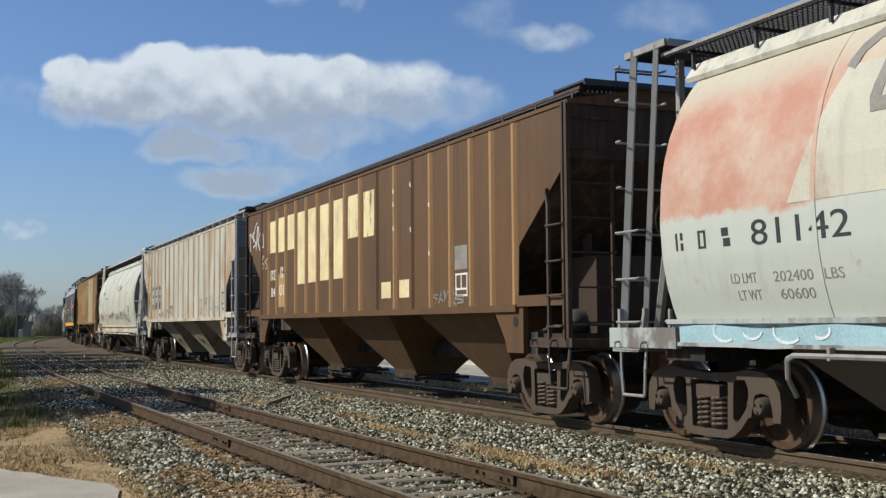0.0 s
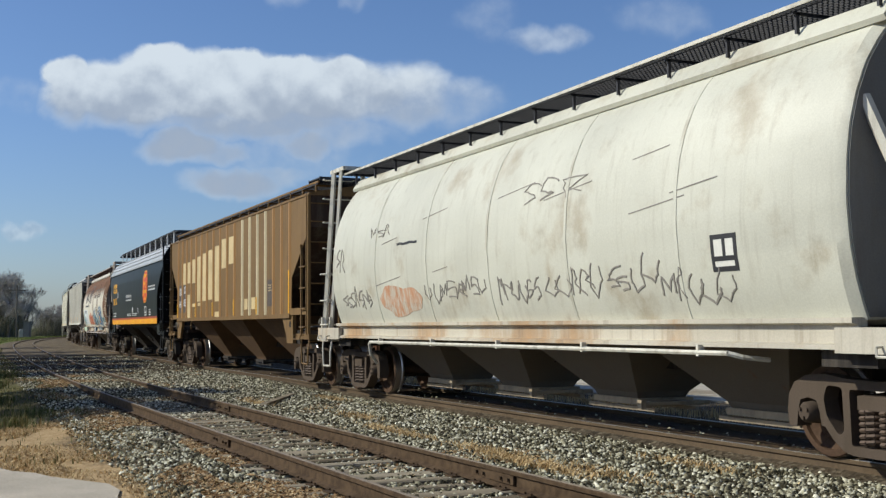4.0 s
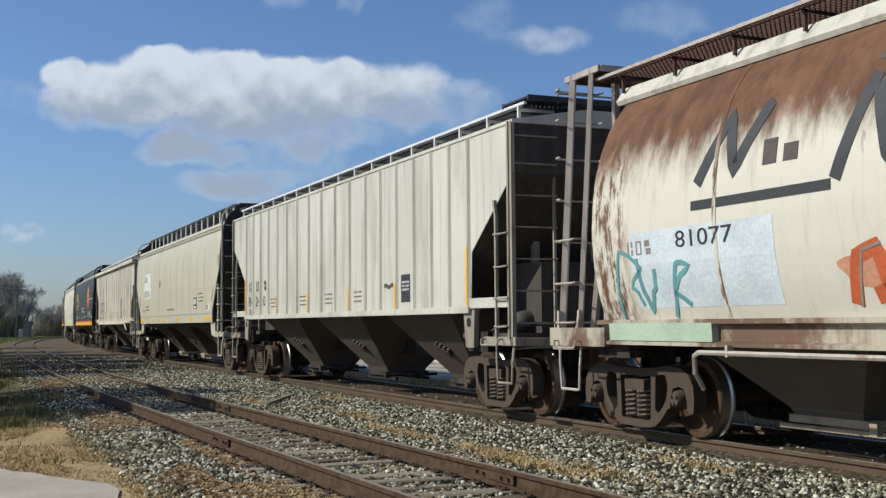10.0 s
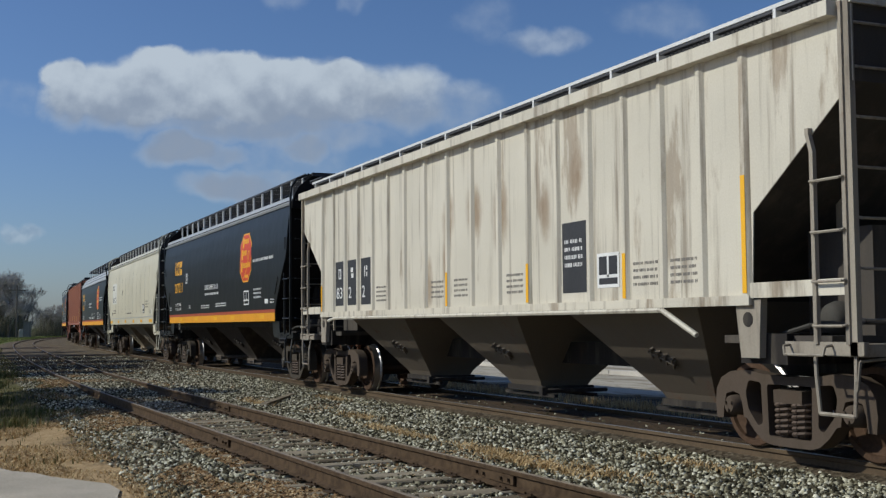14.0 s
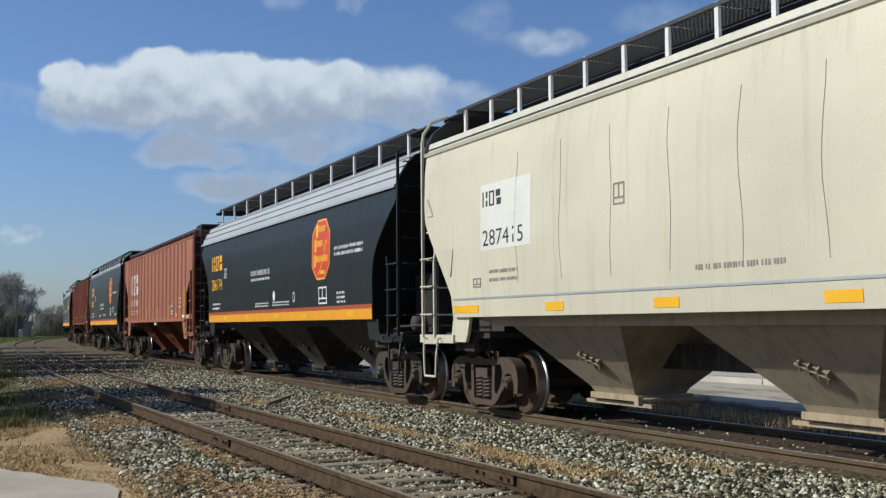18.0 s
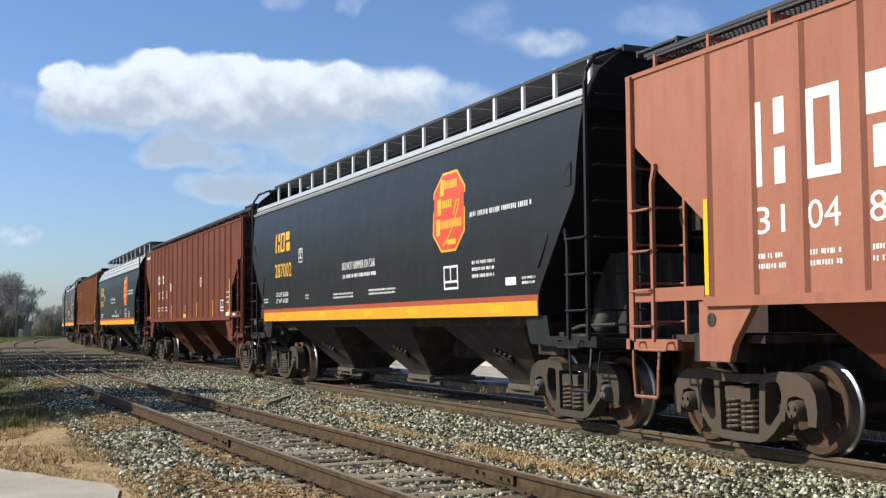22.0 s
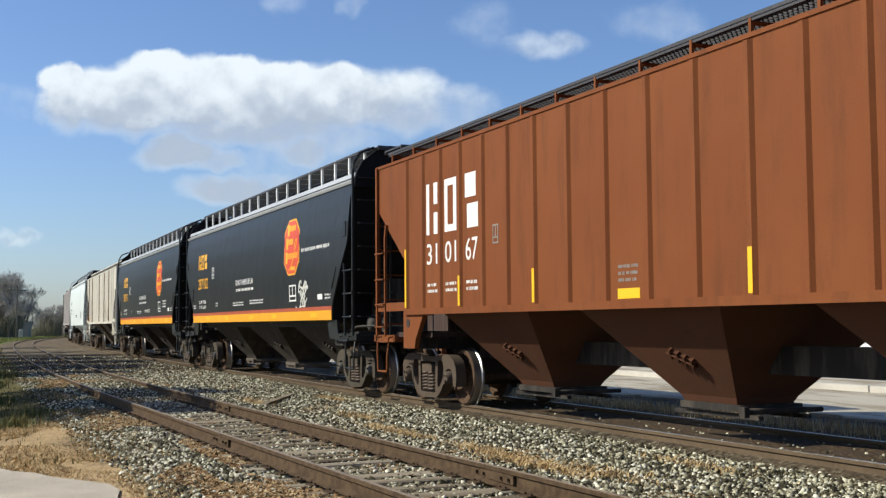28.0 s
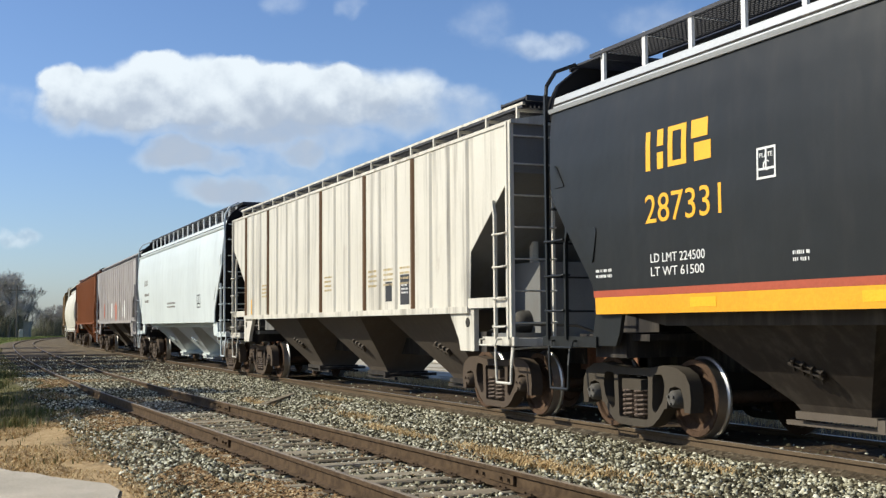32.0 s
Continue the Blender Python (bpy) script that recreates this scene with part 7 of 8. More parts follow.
def build_train():
    W, B, G = MAT["letter_white"], MAT["letter_black"], MAT["letter_grey"]
    FADED = plain("faded_black_lettering", (0.075, 0.06, 0.05), 0.7, 0.0, 0.4, 14)
    rnd = random.Random(17)

    # 0: pale barrel with an old red field
    car, d = round_car("round-sided hopper car, chalky white with faded red", fleet(RED_BARREL, post=paint("scraped_grey_posts", (0.26, 0.25, 0.23), 0.4, 0.4), sill=stained("scraped_pale_sill", (0.36, 0.38, 0.36), (0.13, 0.10, 0.08), 0.48, 0.6, 0.8, 0.5, (0.12, 0.10, 0.08), 1.2, 1.0, 0.7), ledge=WHITE_ROUND, board=MAT["mesh"], bay=ROUND_BAY, gate=PALE_GATE, end=GREY_END))
    d.marks([-6.8, -6.4, -6.0], 2.1, 0.19, 0.13, B)
    d.word("81142", -5.6, 2.08, 0.25, B, 1.35)
    for w, u, z, k in (("LD LMT", -6.0, 1.72, 0.4), ("202400", -5.35, 1.72, 0.55), ("LBS", -4.65, 1.72, 0.25), ("LT WT", -5.93, 1.55, 0.35), ("60600", -5.3, 1.55, 0.48)):
        d.word(w, u, z, 0.1, G, k)
    old = stained("scraped_cream_field", (0.50, 0.47, 0.37), (0.40, 0.28, 0.20), 0.52, 0.66, 0.6, 0.3, (0.30, 0.25, 0.2), 1.3, 0.8, 0.65)
    d.lay("scraped_field", [(-5.05 + 0.06 * k, 2.44 + 0.12 * k) for k in range(11)] + [(-2.5, 2.44 + 0.12 * k) for k in range(11)], [[k, 11 + k, 12 + k, k + 1] for k in range(10)], old, 0.0035, "cream field where the red has gone")
    d.stroke("old_mark_loop", [(-4.42, 3.62), (-4.34, 3.80), (-4.18, 3.92), (-4.0, 3.90), (-3.9, 3.74), (-3.95, 3.5), (-4.02, 3.2), (-3.6, 3.2), (-2.6, 3.22)], 0.13, G, 0.009)
    pale_blue, chalk = plain("pale_blue_spray", (0.30, 0.44, 0.47), 0.7), plain("chalk_white_spray", (0.60, 0.64, 0.63), 0.7)
    d.stroke("blue_spray_band", [(-6.95 + 0.3 * q, 1.19 + 0.02 * math.sin(q)) for q in range(14)], 0.2, pale_blue, 0.118)
    for u, r, a in ((-6.15, 0.16, 2.6), (-5.72, 0.12, 3.4), (-5.2, 0.17, 2.9), (-4.75, 0.1, 4.0)):
        d.stroke("white_spray_loop", [(u + r * 1.2 * math.cos(a + 0.45 * q), 1.25 + r * 0.7 * math.sin(a + 0.45 * q)) for q in range(7)], 0.028, chalk, 0.126)
    CARS.append((car, -3.60))

    # 1: brown with ochre ribs and large cream letter patches
    # ladder brown is darkened to carry the shading on it
    car, d = ribbed_car("brown ribbed hopper car with cream letter patches and ochre ribs", fleet(BROWN, OCHRE_RIB, post=paint("shaded_brown_ladder_paint", (0.045, 0.026, 0.016), 0.3, 0.4, rough=0.7), bay=BROWN_DUSTY, end=BROWN_END, shakers=False, ribs={0: BROWN, 10: BROWN, 12: BROWN}), 4.42)
    rows = {1: (3.08, 3.84), 2: (3.06, 3.87), 3: (3.07, 3.87), 4: (2.25, 3.86), 5: (2.26, 3.86), 6: (2.27, 3.86), 7: (2.27, 3.87), 8: (3.03, 3.86), 9: (2.99, 3.85)}
    for i, (a, b) in rows.items():
        d.rects("letter_patch", [(panel(i) - 0.29, panel(i) + 0.29, a, b)], MAT["flaked" if i > 7 else "flaking"], 0.003, "flaking cream paint patch")
    for i, a, b, z0, z1 in ((2, -0.28, 0.25, 1.77, 2.54), (10, -0.25, 0.22, 1.81, 2.1), (11, -0.22, 0.24, 1.8, 2.11)):
        d.rects("letter_patch", [(panel(i) + a, panel(i) + b, z0, z1)], MAT["ochre_patch"] if i == 2 else MAT["flaking"], 0.003)
    d.marks([panel(1) - 0.13, panel(1) + 0.15], 2.42, 0.24, 0.2, W)
    d.marks([panel(2)], 2.45, 0.26, 0.2, W)
    d.word("84", panel(1) - 0.2, 2.02, 0.22, W, 0.36)
    d.word("01", panel(2) - 0.2, 2.04, 0.26, W, 0.36)
    d.frame_mark(panel(14) - 0.22, 1.76, 0.44, 0.36, W, None, 0.03)
    d.rects("dark_panel", [(panel(14) - 0.25, panel(14) + 0.22, 2.18, 2.55)], G)
    r = sorted(RIBS)
    for i, z in ((11, 3.68), (11, 3.45), (11, 3.02), (12, 3.72), (12, 2.95), (13, 2.5), (13, 3.3)):
        d.blob("paint_chip", r[i], z, 0.022, 0.05, W, i, 0.3, 0.043, 10)
    tag(d, -8.1, 3.5, 1.2, 0.5, 5, W, 4, 0.04)
    tag(d, -6.9, 2.9, 0.5, 0.5, 8, MAT["cream"], 2, 0.03)
    tag(d, 4.0, 1.74, 1.1, 0.2, 9, G, 5, 0.03)
    CARS.append((car, -21.39))

    # 2: pale grey with rust bloom
    # its end colour imitates blue sky light on a shaded wall
    car, d = ribbed_car("pale grey ribbed hopper car with rust bloom and scrawls", fleet(GREY_RUSTY, post=paint("grey_post_paint", (0.36, 0.35, 0.33), 0.2, 0.3), bay=stained("rusty_grey_bay", (0.30, 0.265, 0.20), (0.20, 0.12, 0.06), 0.52, 0.64, 0.8, 0.6, (0.10, 0.075, 0.05), 1.0, 0.5, 0.7), end=paint("sky_shaded_end_paint", (0.24, 0.25, 0.245), 0.1, 0.3, rough=0.6), bulkhead=MAT["under"]), 4.49)
    for i in (1, 2, 3):
        d.rects("dark_ground", [(panel(i) - (0.17 if i == 1 else 0.27), panel(i) + (0.17 if i == 1 else 0.25), 1.97, 2.82)], FADED, 0.003)
    d.marks([panel(1), panel(2), panel(3)], 2.5, 0.2, 0.16, W, lift=0.007)
    d.word("83", panel(1) - 0.15, 2.18, 0.22, W, 0.3, lift=0.007)
    d.word("00", panel(2) - 0.17, 2.2, 0.22, W, 0.34, lift=0.007)
    d.word("0", panel(3) - 0.07, 2.2, 0.22, W, 0.14, lift=0.007)
    def curl(u, z, steps, width=0.022):
        """A thin spray line that turns as it runs: steps of (length, turn in degrees)."""
        pts, a = [(u, z)], 90.0
        for length, turn in steps:
            for _ in range(6):
                a += turn / 6
                u, z = u + length / 6 * math.cos(radians(a)), z + length / 6 * math.sin(radians(a))
                pts.append((u, z))
        d.stroke("spray_line", pts, width, FADED, 0.008)
    curl(-8.25, 3.55, [(0.5, -60), (0.5, -150), (0.55, -60), (0.5, 170), (0.35, 60)])
    curl(-7.75, 3.75, [(0.3, -160), (0.5, -40), (0.55, 120), (0.4, -170), (0.4, -60)])
    curl(-7.35, 2.75, [(0.35, -200), (0.5, 60), (0.45, 150), (0.4, -120)])
    curl(-6.95, 3.4, [(0.3, -170), (0.3, 170), (0.25, -100)], 0.018)
    curl(-7.1, 2.05, [(0.3, -150), (0.35, 160), (0.3, -150), (0.2, 60)], 0.018)
    curl(-2.75, 1.85, [(0.3, -170), (0.25, 170), (0.4, -165), (0.35, 165), (0.45, -170)], 0.024)
    curl(-2.15, 1.98, [(0.22, -140), (0.3, -30), (0.18, 130), (0.2, 40)], 0.024)
    curl(-1.75, 1.95, [(0.25, -110), (0.3, -120), (0.25, 150)], 0.02)
    tag(d, -4.4, 1.78, 1.6, 0.2, 7, G, 6, 0.02)
    # large outlined shapes sprayed along the sill
    for u, pts in ((3.05, ((0.0, 0.0), (0.12, 0.45), (0.5, 0.5), (0.5, 0.05), (0.3, 0.05), (0.28, 0.2), (0.2, 0.2))), (3.83, ((0.0, 0.0), (0.05, 0.52), (0.2, 0.5), (0.25, 0.32), (0.5, 0.55), (0.62, 0.5), (0.4, 0.28), (0.6, 0.03))),
                   (4.74, ((0.0, 0.0), (0.1, 0.45), (0.25, 0.58), (0.42, 0.5), (0.55, 0.03), (0.38, 0.05), (0.34, 0.2), (0.15, 0.2))), (5.52, ((0.0, 0.1), (0.1, 0.25), (0.35, 0.22), (0.5, 0.03), (0.45, 0.3), (0.5, 0.55)))):
        d.stroke("spray_outline", [(u + a, 1.66 + b) for a, b in pts], 0.03, G, 0.006)
    d.blob("spray_mark", panel(16) + 0.05, 2.0, 0.03, 0.28, G, 4, 0.1, 0.004)
    d.frame_mark(panel(16) - 0.1, 1.8, 0.4, 0.5, B, MAT["white_patch"], 0.05)
    CARS.append((car, -39.33))

    # 3: white barrel with scrawls along its foot
    car, d = round_car("round-sided dirty white hopper car with scrawls and rust", fleet(CHALK_ROUND, post=WHITE_ROUND, sill=GREY_RUSTY, ledge=CHALK_ROUND, bay=ROUND_BAY, gate=PALE_GATE, end=GREY_END))
    tag(d, -2.4, 1.85, 2.3, 0.26, 12, G, 8, 0.022, 0.03)
    tag(d, 0.25, 1.82, 1.3, 0.26, 15, G, 6, 0.024, -0.02)
    tag(d, 1.7, 1.85, 2.6, 0.28, 18, G, 9, 0.02, 0.01)
    tag(d, -5.0, 3.0, 1.0, 0.2, 25, G, 3, 0.02)
    tag(d, 1.0, 3.1, 1.6, 0.25, 26, G, 3, 0.018)
    tag(d, 4.35, 1.7, 1.2, 0.3, 19, G, 5, 0.022)
    tag(d, -6.6, 1.8, 1.6, 0.28, 13, G, 7, 0.024)
    tag(d, -6.9, 2.7, 0.5, 0.5, 14, G, 2, 0.03)
    tag(d, 3.0, 1.22, 3.6, 0.12, 21, G, 12, 0.018)
    d.blob("orange_patch", -3.6, 1.75, 0.9, 0.28, flaking("faded_orange_spray", 0.40, 0.62, (0.44, 0.21, 0.10), (0.50, 0.46, 0.37)), 7)
    d.stroke("scratch", [(-3.6 + 0.15 * k, 2.72 + 0.01 * math.sin(k * 2)) for k in range(7)], 0.04, B)
    d.frame_mark(5.3, 1.85, 0.42, 0.38, B, MAT["white_patch"], 0.05)
    for i in range(9):
        u = rnd.uniform(-6, 6)
        z = rnd.uniform(2.0, 3.4)
        d.stroke("seam_line", [(u + 0.12 * k, z + 0.012 * k) for k in range(rnd.randint(5, 12))], 0.012, G, 0.005)
    CARS.append((car, -57.36))

    # 4: tan brown with gold and cream ribs
    car, d = ribbed_car("tan-brown ribbed hopper car with gold and cream ribs", fleet(TAN_BROWN, GOLD_RIB, post=TAN_BROWN, bay=BROWN_DUSTY, end=BROWN_END, shakers=False, ribs={11: CREAM_RIB, 12: CREAM_RIB, 13: CREAM_RIB, 14: CREAM_RIB}))
    rows = {1: (2.7, 3.4), 2: (2.72, 3.4), 3: (2.7, 3.45), 4: (2.1, 3.5), 5: (2.1, 3.55), 6: (2.12, 3.6), 7: (2.05, 3.66), 8: (2.97, 3.8), 9: (3.05, 3.8)}
    for i, (a, b) in rows.items():
        d.rects("letter_patch", [(panel(i) - 0.3, panel(i) + 0.3, a, b)], MAT["cream"], 0.003, "faded cream paint patch")
    for patch in ((panel(2) - 0.3, panel(2) + 0.3, 1.6, 2.35), (panel(3) - 0.25, panel(3) + 0.25, 1.95, 2.05), (panel(4) - 0.2, panel(4) + 0.25, 1.96, 2.06), (panel(7) - 0.3, panel(7) + 0.3, 1.6, 1.75), (panel(11) - 0.22, panel(11) + 0.14, 1.76, 2.04), (panel(12) - 0.26, panel(12) + 0.16, 1.76, 2.06)):
        d.rects("letter_patch", [patch], MAT["cream"], 0.003)
    for i in (0, 1):
        d.rects("dark_ground", [(panel(i) - 0.28, panel(i) + 0.28, 1.78, 2.69)], FADED, 0.003)
    d.marks([panel(0) - 0.1, panel(0) + 0.16], 2.36, 0.24, 0.18, W)
    d.marks([panel(1)], 2.4, 0.24, 0.18, W)
    d.word("640", panel(0) - 0.22, 1.95, 0.24, W, 0.48)
    d.word("85", panel(1) - 0.18, 1.98, 0.24, W, 0.34)
    d.rects("dark_panel", [(panel(14) - 0.22, panel(14) + 0.26, 1.8, 2.45)], FADED, 0.003)
    reflectors(d, (10, 13, 7, 4, 0))
    reflectors(d, (17,), 1.62, 2.6)
    d.bars(panel(14) - 0.15, 2.3, 0.3, 3, MAT["cream"], seed=3)
    CARS.append((car, -74.88))

    # 5: dark green-grey with a broad corrugated roof flank
    car, d = smooth_car("dark smooth-sided hopper car with pale grey corrugated roof flank", GREEN_FLEET, "d")
    black_dress(d, "286383", "d")
    CARS.append((car, -92.85))

    # 6: barrel car, rust-topped, with large spray lettering
    car, d = round_car("round-sided white hopper car rusted on top with blue spray painting", fleet(RUST_BARREL, post=paint("rusty_white_posts", (0.42, 0.36, 0.30), 0.5, 0.4), sill=stained("rust_eaten_sill", (0.42, 0.37, 0.28), (0.14, 0.065, 0.03), 0.44, 0.58, 0.9, 0.5, (0.12, 0.07, 0.04), 1.0, 1.0, 0.7), ledge=WHITE_ROUND, bay=ROUND_BAY, gate=PALE_GATE, end=GREY_END,
                                                                                             board=plain("rusty_brown_grating", (0.08, 0.04, 0.03), 0.8)))
    blue, teal, red, pale = plain("blue_spray", (0.035, 0.10, 0.19), 0.6), plain("teal_spray", (0.12, 0.30, 0.30), 0.6), plain("red_spray", (0.48, 0.10, 0.03), 0.6), plain("pale_blue_spray_b", (0.42, 0.55, 0.58), 0.6)
    def letter_blob(u, z, ru, rz, m, k):
        q = 0.0022 * (k - 20)
        d.blob("spray_letter_rim", u, z, ru * 1.18, rz * 1.15, silver, k, 0.12, 0.004 + q, 60)
        d.blob("spray_letter", u, z, ru, rz, m, k, 0.12, 0.005 + q, 60)
        d.stroke("spray_highlight", [(u + ru * 0.78 * math.cos(0.9 + 0.22 * j), z + rz * 0.78 * math.sin(0.9 + 0.22 * j)) for j in range(9)], 0.03, W, 0.016)
    silver = plain("silver_spray", (0.30, 0.34, 0.34), 0.5)
    for k, (u, z, ru, rz) in enumerate(((2.85, 1.82, 0.3, 0.32), (3.47, 1.9, 0.52, 0.48), (4.05, 1.95, 0.42, 0.46), (4.57, 1.88, 0.45, 0.48), (5.0, 1.72, 0.34, 0.34))):
        letter_blob(u, z, ru, rz, (silver, blue, blue, blue, silver)[k], 20 + k)
    d.blob("spray_letter_core", 3.38, 1.86, 0.3, 0.26, silver, 9, 0.1, 0.0145)
    d.blob("spray_letter_core", 4.97, 1.70, 0.18, 0.18, blue, 10, 0.2, 0.0155)
    d.stroke("orange_slash", [(3.63, 2.12), (3.71, 1.95), (3.77, 1.75), (3.85, 1.5)], 0.1, MAT["orange_stripe"], 0.018)
    # block lettering: dark slabs with white rims
    for k, (u, h, lean) in enumerate(((-0.05, 0.62, 0.25), (0.38, 0.78, -0.12), (0.85, 0.85, -0.2), (1.25, 0.95, -0.45), (1.85, 0.5, -0.3))):
        body = [(u, 1.45), (u + lean * 0.5 + 0.12, 1.45 + h * 0.5), (u + lean, 1.45 + h)]
        d.stroke("spray_letter_rim", body, 0.38, W, 0.004 + 0.0004 * k)
        d.stroke("spray_letter", [(p + 0.02, z - 0.03) for p, z in body], 0.26, blue if k % 2 else B, 0.007 + 0.0008 * k)
        d.stroke("spray_letter", [(u + 0.3, 1.5), (u + 0.22, 1.45 + h * 0.55), (u + lean * 0.4, 1.45 + h * 0.72)], 0.1, pale if k % 2 else teal, 0.0125 + 0.0004 * k)
    d.rects("red_slash", [(0.42, 0.5, 1.5, 1.85)], red, 0.016)
    star = [(1.95 + (0.24 if j % 2 == 0 else 0.09) * math.sin(j * math.pi / 5), 2.2 + (0.24 if j % 2 == 0 else 0.09) * math.cos(j * math.pi / 5)) for j in range(10)]
    d.lay("star", [(1.95, 2.2)] + star, [[0, 1 + (j + 1) % 10, 1 + j] for j in range(10)], B, 0.017)
    d.blob("red_spray_cloud", -1.6, 1.78, 1.15, 0.32, plain("thin_red_spray", (0.50, 0.24, 0.14), 0.7, 0.0, 0.3), 44, 0.35, 0.0035, 60)
    d.blob("teal_spray_cloud", 0.95, 1.75, 1.15, 0.34, plain("thin_teal_spray", (0.34, 0.44, 0.42), 0.7, 0.0, 0.3), 45, 0.3, 0.0030, 60)
    for k in range(5):
        d.stroke("red_spray_letter", [(-2.85 + k * 0.5, 1.48), (-2.75 + k * 0.5, 1.9), (-2.5 + k * 0.5, 1.98 - 0.1 * (k % 2)), (-2.42 + k * 0.5, 1.6), (-2.6 + k * 0.5, 1.55)], 0.15, red, 0.005 + 0.0005 * k)
        d.stroke("red_spray_outline", [(-2.8 + k * 0.5, 1.46), (-2.68 + k * 0.5, 1.95), (-2.45 + k * 0.5, 2.0)], 0.03, G, 0.008)
    tag(d, -6.7, 1.75, 1.5, 0.42, 52, teal, 3, 0.05)
    d.rects("white_ground", [(-6.3, -3.8, 1.5, 2.36)], plain("cool_white_patch", (0.56, 0.61, 0.62), 0.6), 0.003)
    d.word("81077", -5.4, 2.14, 0.18, B, 0.98, lift=0.007)
    d.marks([-6.3, -6.12, -5.94], 2.1, 0.16, 0.12, G)
    d.stroke("owner_mark_bar", [(-5.1, 2.56), (-3.0, 2.56)], 0.1, B, 0.006)
    for pts in ([(-5.0, 2.78), (-4.55, 3.45), (-4.4, 2.85), (-3.95, 3.5)], [(-2.95, 2.6), (-2.55, 3.5)], [(-2.5, 3.4), (-2.3, 2.68), (-1.85, 3.3), (-1.55, 3.5)], [(-1.75, 2.7), (-1.15, 3.55)]):
        d.stroke("owner_mark_bar", pts, 0.15, B, 0.006)
    d.rects("owner_mark_bar", [(-3.95, -3.75, 2.85, 3.1), (-3.65, -3.45, 2.85, 3.02)], FADED, 0.006)
    for dx in (0.0, 0.022, 0.044):
        d.word("Unir", 0.5 + dx, 2.92, 0.30, FADED, 1.15, slant=0.3, lift=0.0042 + dx * 0.02)
        d.word("Servir", 2.1 + dx, 2.92, 0.30, FADED, 1.85, slant=0.3, lift=0.0042 + dx * 0.02)
    for u0, u1, z in ((-2.6, -1.0, 3.62), (0.75, 2.0, 3.32), (2.3, 4.3, 3.32)):
        d.rects("lettering_bar", [(u0, u1, z, z + 0.08)], FADED, 0.006)
    # the spray painting runs down over the sill
    for k in range(9):
        d.rects("sill_spray", [(0.0 + 0.13 * k, 0.1 + 0.13 * k, 1.1, 1.36)], (B, W, blue, W, B, pale)[k % 6], 0.127)
    d.stroke("sill_spray", [(-6.9 + 0.25 * q, 1.23) for q in range(9)], 0.2, plain("pale_green_spray", (0.40, 0.50, 0.36), 0.7, 0.0, 0.2), 0.122)
    for u in (3.15, 3.75, 4.35):
        d.stroke("sill_spray", [(u + 0.3 + 0.28 * math.cos(a), 1.36 + 0.17 * math.sin(a)) for a in (math.pi * (1 + k / 9) for k in range(10))], 0.06, silver, 0.128)
    d.frame_mark(6.12, 1.46, 0.6, 0.42, B, MAT["white_patch"], 0.03)
    d.rects("placard_ground", [(6.18, 6.66, 1.6, 1.84)], B, 0.007)
    d.rects("placard_writing", [(6.24, 6.38, 1.64, 1.8), (6.46, 6.6, 1.64, 1.8)], MAT["white_patch"], 0.010)
    d.stroke("orange_edge", [(7.05, 1.42 + 0.09 * k) for k in range(11)], 0.08, plain("rusty_orange_edge", (0.50, 0.23, 0.04), 0.7, 0.0, 0.4), 0.006)
    scrawl(d, 5.5, 1.7, 0.6, 0.26, 33, teal, 3, 0.03)
    CARS.append((car, -110.57))

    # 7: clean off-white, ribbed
    car, d = ribbed_car("off-white ribbed hopper car with grey ladders", fleet(OFF_WHITE, bay=SHADED_DUST_BAY, post=DIRTY_POST, end=SHADED_GRIME, web=DIRTY_POST, edge=MAT["white_post"], bracket=MAT["white_post"]))
    for i, w in ((0, "84"), (1, "24"), (2, "0")):
        d.word(w, panel(i) - 0.15, 1.82, 0.25, B, 0.47 if len(w) == 2 else 0.2)
        d.marks([panel(i) + 0.04], 2.20, 0.24, 0.2, B, first=i)
    d.rects("grey_square", [(-6.66, -6.36, 1.57, 1.76)], G, 0.003)
    for i in (3, 6, 8, 10):
        d.bars(panel(i) - 0.22, 1.95, 0.45, 3, G, 0.035, 0.09, seed=i)
    d.stroke("dark_smear", [(panel(12) - 0.22 + 0.05 * k, 2.02 + 0.02 * math.sin(k)) for k in range(10)], 0.07, FADED, 0.004)
    d.rects("dark_panel", [(panel(13) - 0.2, panel(13) + 0.22, 1.72, 2.2)], B, 0.003)
    d.bars(panel(13) - 0.15, 2.05, 0.3, 3, W, seed=2)
    reflectors(d, (4, 7, 10, 13))
    reflectors(d, (17, 0), 1.62, 2.5)
    CARS.append((car, -128.45))

    # 8: smooth beige
    car, d = smooth_car("smooth-sided beige hopper car with yellow reflectors", BEIGE_FLEET)
    beige_dress(d, "287376")
    CARS.append((car, -146.27))

    # 9: off-white ribbed with rust
    car, d = ribbed_car("rust-streaked off-white ribbed hopper car with pipe along its sill", fleet(OFF_WHITE_RUST, bay=paint("grey_brown_bay", (0.12, 0.098, 0.072), 0.4, 0.6), post=DIRTY_POST, end=SHADED_GRIME, web=DIRTY_POST, edge=MAT["white_post"], bracket=MAT["white_post"]))
    part("sill_pipe", Geo().path([(-6.3, -1.6, 1.42), (-5.9, -1.62, 1.47), (5.6, -1.62, 1.47), (6.2, -1.6, 1.2)], 0.03, 6), OFF_WHITE_RUST, car)
    part("top_chord", Geo().prism([(-1.64, 4.08), (-1.5, 4.08), (-1.5, 4.22), (-1.64, 4.22)], -8.3, 8.3, "x"), OFF_WHITE_RUST, car)
